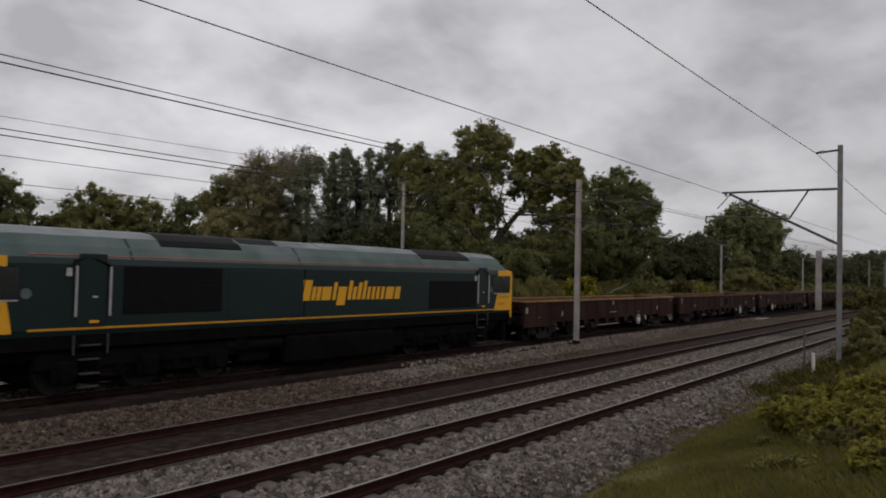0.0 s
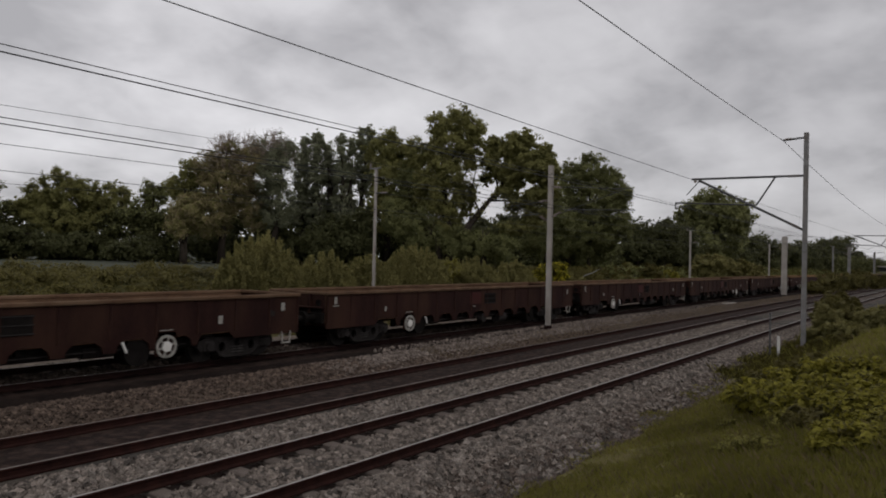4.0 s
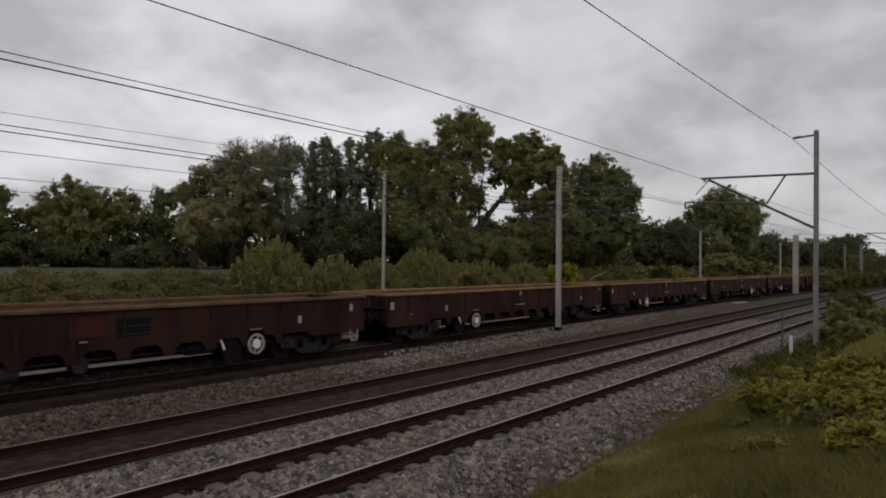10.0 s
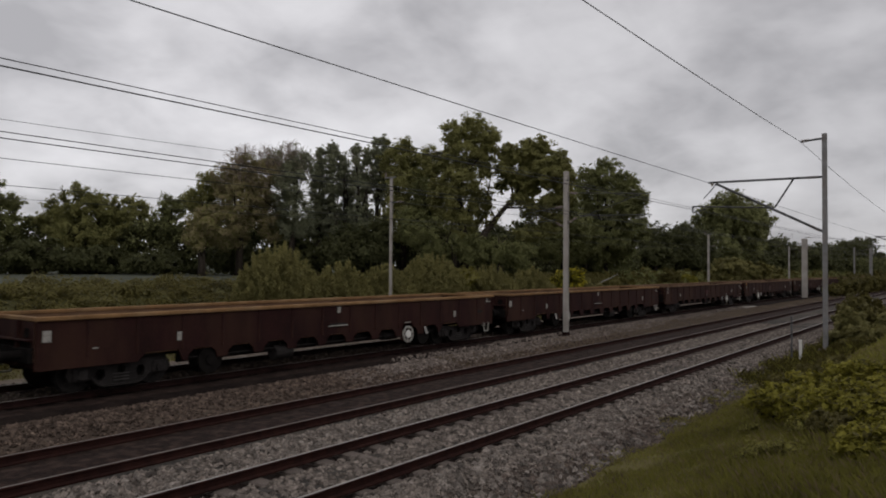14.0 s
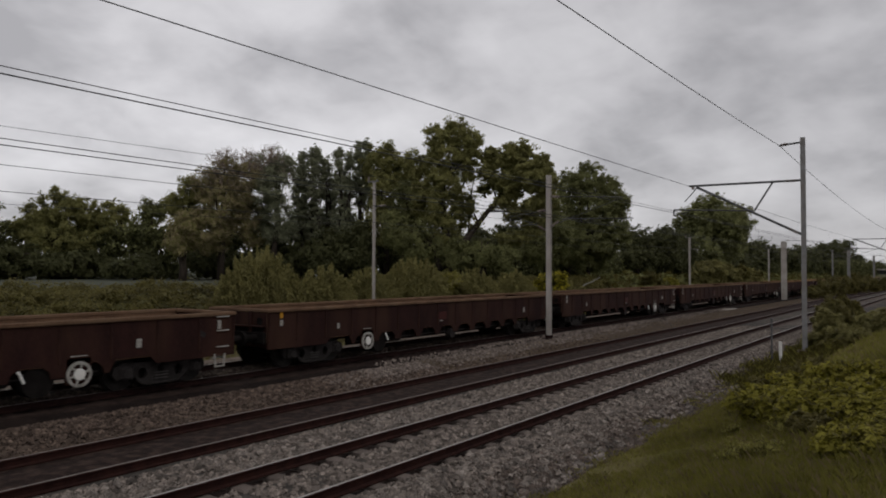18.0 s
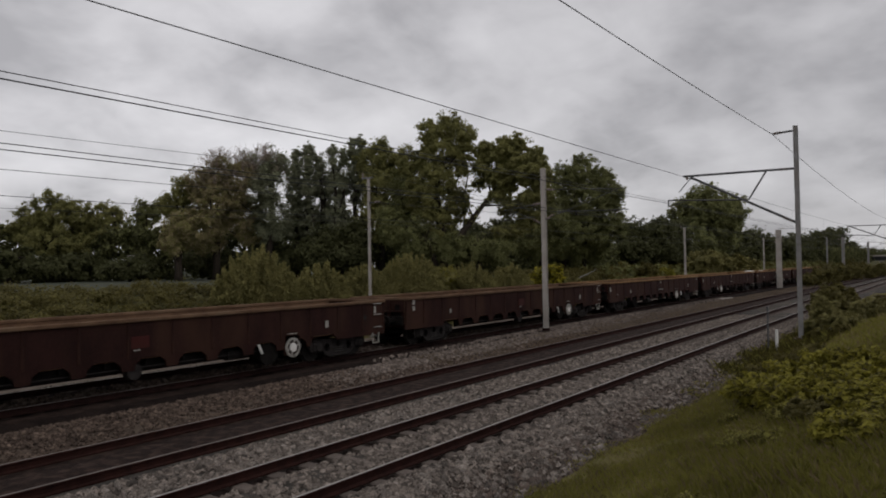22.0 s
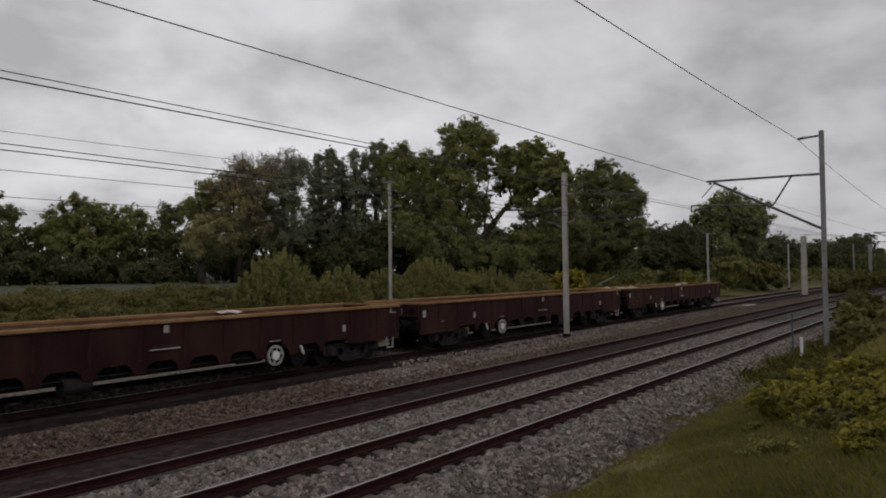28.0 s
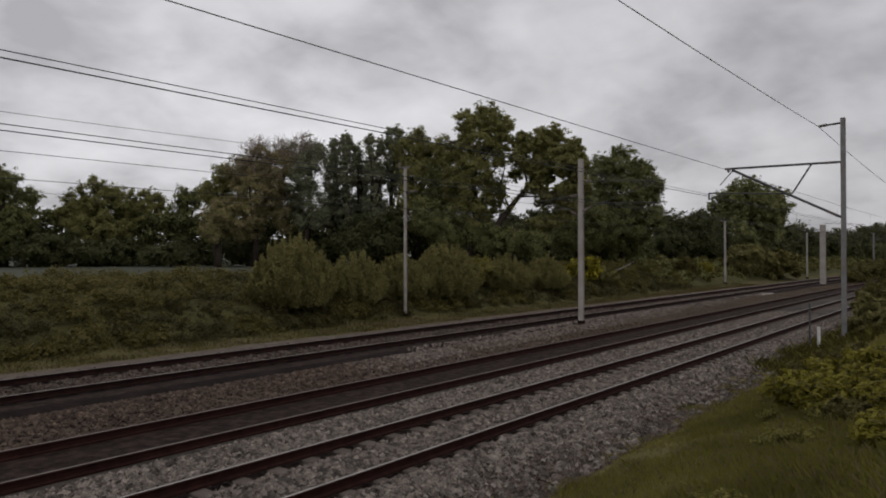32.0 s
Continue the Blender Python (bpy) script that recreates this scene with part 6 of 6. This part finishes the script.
def loco_bogie(parent, x):
    b = part("bogie", box(empty_bm(), (0, 0, 0.75), (4.6, 1.9, 0.25), bevel=0.04), UNDER, parent, "grimy black three-axle bogie", pose(x, 0, 0))
    for s in (-1, 1):
        bm = empty_bm()
        box(bm, (0, s * 1.12, 0.80), (5.5, 0.16, 0.42), bevel=0.06)
        for dx in (-1.02, 1.02):
            box(bm, (dx, s * 1.06, 0.66), (1.3, 0.14, 0.62), bevel=0.08)
        for dx in (-2.05, 0.0, 2.05):
            box(bm, (dx, s * 1.16, 0.55), (0.6, 0.2, 0.55), bevel=0.07)
            rod(bm, (dx, s * 1.2, 0.52), (dx, s * 1.34, 0.52), 0.2, 14)
        for dx in (-1.02, 1.02):
            rod(bm, (dx - 0.25, s * 1.16, 0.42), (dx - 0.25, s * 1.16, 0.72), 0.1, 10)
            rod(bm, (dx + 0.25, s * 1.16, 0.42), (dx + 0.25, s * 1.16, 0.72), 0.1, 10)
            box(bm, (dx, s * 1.14, 0.40), (0.9, 0.12, 0.07), bevel=0.02)
        part("side_frame", bm, LOCO_UNDER, b)
        part("sand_box", box(empty_bm(), (2.75, s * 1.1, 0.95), (0.4, 0.3, 0.5), bevel=0.04), LOCO_UNDER, b)
    return b


def body_shape(x):
    """How the body's section sinks and narrows towards the cab ends."""
    e = max(0.0, abs(x) - 9.85) / 0.65

    def fn(y, z):
        if z > 3.14:
            z = z - (z - 3.14) * 0.9 * min(1, e) ** 1.3
            return y * (1 - 0.06 * e), z
        return y * (1 - 0.05 * e), z
    return fn


# plain slanted bars painted on the side: place, width, height
BARS = [(-1.73, 0.19, 0.62), (-1.49, 0.29, 0.62), (-1.14, 0.14, 0.42), (-0.95, 0.17, 0.42), (-0.73, 0.39, 0.42), (-0.26, 0.14, 0.56), (-0.04, 0.37, 0.42), (0.42, 0.15, 0.62), (0.64, 0.15, 0.42), (0.86, 0.16, 0.56), (1.1, 0.14, 0.62), (1.32, 0.14, 0.42), (1.54, 0.14, 0.42), (1.76, 0.15, 0.42), (2.0, 0.15, 0.42), (2.24, 0.39, 0.42), (2.72, 0.15, 0.42), (2.86, 0.12, 0.42)]


def loco():
    """A six-axle diesel locomotive with a cab at each end."""
    t = thing("diesel_locomotive", pose(0, 0, 0), "dark green diesel freight locomotive with yellow cab ends", "locomotive")
    half = 10.5
    xs = [-half, -10.35, -10.15, -9.9, -9.5, -8.5, -7, -5, -3, -1.4, 0, 2, 4, 6, 7.5, 8.5, 9.5, 9.9, 10.15, 10.35, half]
    side = [(-1.30, 1.40), (-1.32, 1.55), (-1.32, 3.02), (-1.24, 3.16), (1.24, 3.16), (1.32, 3.02), (1.32, 1.55), (1.30, 1.40)]
    v, f = extrude_x(side, [(x, body_shape(x)) for x in xs])
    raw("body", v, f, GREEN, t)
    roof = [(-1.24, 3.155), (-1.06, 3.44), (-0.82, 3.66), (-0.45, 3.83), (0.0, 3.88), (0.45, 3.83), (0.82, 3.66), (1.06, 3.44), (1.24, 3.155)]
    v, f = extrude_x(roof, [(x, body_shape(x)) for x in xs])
    raw("roof", v, f, ROOF_GREEN, t, "green roof, paled by a sky sheen put into its colour")
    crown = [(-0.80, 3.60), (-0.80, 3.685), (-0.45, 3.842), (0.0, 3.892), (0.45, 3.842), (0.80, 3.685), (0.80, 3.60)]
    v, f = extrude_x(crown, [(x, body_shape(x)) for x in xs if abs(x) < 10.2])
    raw("roof_crown", v, f, ROOF_PALE, t, "grey-green roof crown with the sky's sheen in its colour")

    def roof_strip(name, x0, x1, y0, y1, mat, lift, label=""):
        """A plate that follows the roof's curve on both sides."""
        def zr(y):
            y = abs(y)
            prs = [(0, 3.88), (0.45, 3.83), (0.82, 3.66), (1.06, 3.44), (1.24, 3.155)]
            for (a, za), (b, zb) in zip(prs, prs[1:]):
                if a <= y <= b:
                    return za + (zb - za) * (y - a) / (b - a)
            return 3.155
        ys = [y0 + (y1 - y0) * k / 6 for k in range(7)]
        for s in (-1, 1):
            vv, ff = [], []
            for x in (x0, x1):
                for y in ys:
                    vv.append((x, s * y, zr(y) + lift))
                for y in ys:
                    vv.append((x, s * y, zr(y) - 0.02))
            n = 14
            for k in range(6):
                ff.append((k, k + 1, n + k + 1, n + k))
            ff += [(0, n, n + 7, 7), (6, 13, n + 13, n + 6), tuple(list(range(7)) + list(range(13, 6, -1))), tuple(list(range(n, n + 7)) + list(range(n + 13, n + 6, -1)))]
            raw(name, vv, ff, mat, t, label)

    roof_strip("roof_grille", -6.0, -3.5, 0.1, 0.98, GRILLE, 0.035, "black radiator grille in the roof")
    roof_strip("roof_grille", -3.4, -2.0, 0.1, 0.75, GRILLE, 0.03, "black radiator grille in the roof")
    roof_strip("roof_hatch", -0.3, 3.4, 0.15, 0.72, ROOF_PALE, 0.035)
    roof_strip("exhaust_panel", 4.6, 7.7, 0.05, 0.98, GRILLE, 0.03, "black exhaust panel in the roof")
    for x in (-6.9, -1.5, 4.4):
        roof_strip("roof_joint", x - 0.03, x + 0.03, 0.0, 1.24, GREEN, 0.012)
    for s in (-1, 1):
        yy = s * 1.322
        part("yellow_stripe", box(empty_bm(), (0, 0, 0), (18.6, 0.012, 0.055), bevel=0.003), STRIPE, t, at=pose(0, s * 1.325, 1.55))
        bm = empty_bm()
        box(bm, (0, 0, 0), (18.6, 0.012, 0.035), turn=Matrix.Rotation(s * -0.55, 3, "X"))
        part("orange_lining", bm, ORANGE, t, at=pose(0, s * 1.215, 3.215))
        for x0, x1, z0, z1 in ((-7.15, -4.35, 1.84, 3.0), (4.7, 7.74, 1.68, 2.72)):
            g = part("grille_panel", box(empty_bm(), (0, 0, 0), (x1 - x0, 0.03, z1 - z0), bevel=0.008), GRILLE, t, "black louvred side grille", pose((x0 + x1) / 2, yy, (z0 + z1) / 2))
            for k in range(11):
                part("louvre", box(empty_bm(), (0, 0, 0), (x1 - x0 - 0.1, 0.02, 0.03)), GRILLE, g, at=pose(0, s * 0.02, (k - 5) * (z1 - z0 - 0.15) / 10))
        part("side_panel", box(empty_bm(), (0, 0, 0), (2.7, 0.02, 1.35), bevel=0.006), GREEN, t, at=pose(-2.8, yy, 2.28))
        part("panel_joint", box(empty_bm(), (0, 0, 0), (0.04, 0.014, 1.5)), GRILLE, t, at=pose(-1.4, yy, 2.3))
        for k, (x, w, hh) in enumerate(BARS):
            bm = empty_bm()
            sh = 0.2
            drop = 0.17 if k == 6 else 0.0
            z0, z1 = 2.08 - drop, 2.08 + hh
            q = [(x + sh * (z0 - 2.08), z0), (x + w + sh * (z0 - 2.08), z0), (x + w + sh * (z1 - 2.08), z1), (x + sh * (z1 - 2.08), z1)]
            a = [bm.verts.new((px, 0.004, pz)) for px, pz in q]
            b = [bm.verts.new((px, -0.004, pz)) for px, pz in q]
            bm.faces.new(a)
            bm.faces.new(list(reversed(b)))
            for i in range(4):
                bm.faces.new((a[i], b[i], b[(i + 1) % 4], a[(i + 1) % 4]))
            bmesh.ops.recalc_face_normals(bm, faces=bm.faces)
            part("painted_bar", bm, YELLOW, t, "yellow painted slanted bar", pose(0, s * 1.327, 0))
        for dx, x0, x1 in ((-1, -8.28, -7.52), (1, 7.82, 8.55)):
            d = part("door", box(empty_bm(), (0, 0, 0), (x1 - x0 - 0.1, 0.03, 1.7), bevel=0.01), GREEN, t, "dark green cab door", pose((x0 + x1) / 2, yy, 2.42))
            part("door_handle", box(empty_bm(), (0, 0, 0), (0.12, 0.04, 0.05), bevel=0.01), RAILING, d, at=pose(0.05, s * 0.03, -0.15))
            part("door_plate", box(empty_bm(), (0, 0, 0), (0.22, 0.012, 0.06)), YELLOW, d, at=pose(0.05, s * 0.02, -0.72))
            arc = [(x0 - 0.1, s * 1.345, 2.95), (x0 - 0.05, s * 1.345, 3.1), ((x0 + x1) / 2 - 0.1, s * 1.3, 3.2), (x1 - 0.1, s * 1.34, 3.06), (x1 + 0.12, s * 1.345, 2.95)]
            v, f = sweep(arc, 0.036, 6)
            raw("door_gutter", v, f, GRILLE, t)
            for x in (x0 - 0.02, x1 + 0.02):
                part("handrail", rod(empty_bm(), (0, 0, 0), (0, 0, 1.15), 0.028, 8), RAILING, t, "pale grey handrail", pose(x, s * 1.38, 1.83))
                part("step_rail", rod(empty_bm(), (0, 0, 0), (0, 0, 0.45), 0.026, 8), RUBBED, t, at=pose(x, s * 1.34, 0.95))
            for z in (1.16, 0.83, 0.5, 0.2):
                part("step", box(empty_bm(), (0, 0, 0), (x1 - x0 - 0.3, 0.2, 0.03)), RUBBED, t, "worn steel step tread", pose((x0 + x1) / 2, s * 1.24, z))
            # cab side: yellow skirt, window in a yellow frame
            cx = dx * 9.62
            bm = empty_bm()
            i0, i1 = (9.62, 9.76) if dx < 0 else (9.05, 9.33)
            q = [(dx * i0, 1.5), (dx * 10.42, 1.5), (dx * 10.42, 3.17), (dx * i1, 3.17), (dx * i1, 2.93), (dx * 10.28, 2.93), (dx * 10.28, 2.2), (dx * (i1 - 0.02), 2.2)]
            a = [bm.verts.new((px, 0.005, pz)) for px, pz in q]
            b = [bm.verts.new((px, -0.005, pz)) for px, pz in q]
            bm.faces.new(a)
            bm.faces.new(list(reversed(b)))
            for i in range(len(q)):
                j = (i + 1) % len(q)
                bm.faces.new((a[i], b[i], b[j], a[j]))
            bmesh.ops.recalc_face_normals(bm, faces=bm.faces)
            part("yellow_cab_panel", bm, YELLOW, t, "yellow cab side panel", pose(0, s * 1.325, 0))
            wide = 0.78 if dx < 0 else 1.34
            w = part("cab_window", box(empty_bm(), (0, 0, 0), (wide, 0.02, 0.72), bevel=0.02), GLASS, t, "dark cab side window", pose(dx * (10.27 - wide / 2), s * 1.325, 2.58))
            part("window_frame", box(empty_bm(), (0, 0, 0), (0.04, 0.03, 0.72)), PLASTIC_DARK, w, at=pose(0, 0, 0))
            part("window_sill", box(empty_bm(), (0, 0, 0), (wide - 0.08, 0.03, 0.03)), RAILING, w, at=pose(0, s * 0.01, -0.37))
            part("cab_plate", box(empty_bm(), (0, 0, 0), (0.13, 0.012, 0.19), bevel=0.01), RAILING, t, "small pale plate on the cab side", pose(7.66 if dx > 0 else -8.46, s * 1.345, 2.84))
            part("emblem", rod(empty_bm(), (0, -0.008, 0), (0, 0.008, 0), 0.12, 10), ROOF_GREEN, t, "pale round emblem", pose(8.83 if dx > 0 else -9.36, s * 1.328, 2.36))
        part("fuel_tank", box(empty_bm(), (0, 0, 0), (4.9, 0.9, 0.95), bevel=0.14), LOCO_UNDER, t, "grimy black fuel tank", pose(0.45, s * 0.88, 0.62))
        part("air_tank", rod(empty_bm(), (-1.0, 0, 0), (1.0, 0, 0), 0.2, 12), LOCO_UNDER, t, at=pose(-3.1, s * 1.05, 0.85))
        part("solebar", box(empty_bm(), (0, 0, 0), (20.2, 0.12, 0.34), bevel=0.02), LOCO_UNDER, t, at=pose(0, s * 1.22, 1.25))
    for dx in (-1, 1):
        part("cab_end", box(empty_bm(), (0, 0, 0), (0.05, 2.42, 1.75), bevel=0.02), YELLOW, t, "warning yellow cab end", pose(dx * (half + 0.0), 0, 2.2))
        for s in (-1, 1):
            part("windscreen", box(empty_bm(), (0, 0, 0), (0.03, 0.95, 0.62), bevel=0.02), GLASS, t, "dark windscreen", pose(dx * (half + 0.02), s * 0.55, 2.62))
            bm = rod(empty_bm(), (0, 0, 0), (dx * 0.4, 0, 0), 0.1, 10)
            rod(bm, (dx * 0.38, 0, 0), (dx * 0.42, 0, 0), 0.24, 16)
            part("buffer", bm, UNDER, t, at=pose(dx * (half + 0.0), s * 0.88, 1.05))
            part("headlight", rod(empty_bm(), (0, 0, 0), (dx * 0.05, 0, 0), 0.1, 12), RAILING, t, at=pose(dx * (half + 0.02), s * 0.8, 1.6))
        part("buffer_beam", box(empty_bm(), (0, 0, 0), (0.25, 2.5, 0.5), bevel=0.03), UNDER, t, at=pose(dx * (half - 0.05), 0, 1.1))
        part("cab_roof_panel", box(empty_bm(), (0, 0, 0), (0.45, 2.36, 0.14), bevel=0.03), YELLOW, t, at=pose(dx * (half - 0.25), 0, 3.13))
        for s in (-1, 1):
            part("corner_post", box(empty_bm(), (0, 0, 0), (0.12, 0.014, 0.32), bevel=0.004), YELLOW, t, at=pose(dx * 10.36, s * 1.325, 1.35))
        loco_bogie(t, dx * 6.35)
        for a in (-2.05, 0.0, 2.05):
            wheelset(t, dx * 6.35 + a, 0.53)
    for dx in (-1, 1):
        # dark blocks added to fill the underside so no daylight shows through
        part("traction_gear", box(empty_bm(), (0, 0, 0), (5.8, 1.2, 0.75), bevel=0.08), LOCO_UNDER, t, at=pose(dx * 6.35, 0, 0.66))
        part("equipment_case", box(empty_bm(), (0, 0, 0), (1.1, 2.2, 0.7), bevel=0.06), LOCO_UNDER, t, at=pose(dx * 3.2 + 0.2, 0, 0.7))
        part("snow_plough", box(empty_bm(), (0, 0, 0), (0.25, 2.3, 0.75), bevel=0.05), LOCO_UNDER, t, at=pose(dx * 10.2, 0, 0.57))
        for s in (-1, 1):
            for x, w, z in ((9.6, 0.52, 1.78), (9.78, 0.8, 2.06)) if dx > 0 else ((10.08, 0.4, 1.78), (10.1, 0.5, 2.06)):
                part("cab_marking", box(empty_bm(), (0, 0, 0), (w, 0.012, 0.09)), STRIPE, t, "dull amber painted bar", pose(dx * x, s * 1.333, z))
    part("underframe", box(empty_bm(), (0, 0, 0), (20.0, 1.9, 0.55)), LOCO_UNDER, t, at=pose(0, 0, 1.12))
    return t


LOCO = loco()
PITCH = 19.825
brown, red = "brown weathered low-sided bogie box wagon with rusty rims", "maroon low-sided bogie box wagon with rusty orange rims"
loaded = "maroon low-sided box wagon carrying pale rubble and spoil"
# wheel place, lever place, load, older make, end ladder
MAKES = {"r": (brown, 4.67, 3.55, 0, True, False), "m": (brown, -4.88, -3.8, 0, True, False), "R": (brown, 4.84, 3.6, 0, True, True), "M": (brown, -4.83, -3.75, 0, True, True), "q": (red, 3.62, 4.72, 0, False, False), "l": (red, -3.59, -4.75, 0, False, False), "x": (loaded, -3.73, -4.78, 7, False, False), "y": (loaded, 3.65, 4.75, 9, False, False)}
PROTO = {key: wagon(*spec) for key, spec in MAKES.items()}
KIND = "qrmmrrllqlRMRRRqlylx"
wagons, used = [], set()
for k, c in enumerate(KIND):
    src = PROTO[c]
    if c in used:
        wagons.append(copy_thing(src, pose(0, 0, 0)))
    else:
        used.add(c)
        wagons.append(src)


# ---- what moves ----
def run(t):
    """Where the gap between the locomotive and the first wagon is at t seconds."""
    u = (t - 16) / 16
    return -177.728 - 209.282 * u - 3.42 * u * u + 0.82 * u ** 3 - 0.45 * max(0.0, u) ** 40


def on_track(x):
    return pose(x, MID_A - bend(x), 0.0, 0, 0, math.degrees(heading(x)))


def motions():
    times = [i * 1.0 for i in range(33)]
    for k, w in enumerate(wagons):
        walk(w, [(t, on_track(run(t) + PITCH * (k + 0.5))) for t in times])
    # the wheels roll: angle from the way run, keyed densely while a vehicle is near the camera
    for k, v in enumerate([LOCO] + wagons):
        shift = -10.85 if k == 0 else PITCH * (k - 0.5)
        near = [i for i in range(961) if -35 < run(i / FPS) + shift < 70]
        for w in v.children:
            if not w.name.startswith("wheelset"):
                continue
            at = w.matrix_basis.translation.copy()
            rows = [(i / FPS, pose(at.x, at.y, at.z, 0, math.degrees((run(i / FPS) - run(0)) / at.z) % 360, 0)) for i in near]
            if not near or near[0] > 0:
                rows = [(0.0, rows[0][1] if rows else pose(*at))] + rows
            if not near or near[-1] < 960:
                rows = rows + [(32.0, rows[-1][1])]
            walk(w, rows)
    walk(LOCO, [(t, on_track(run(t) - 10.85)) for t in times])


motions()
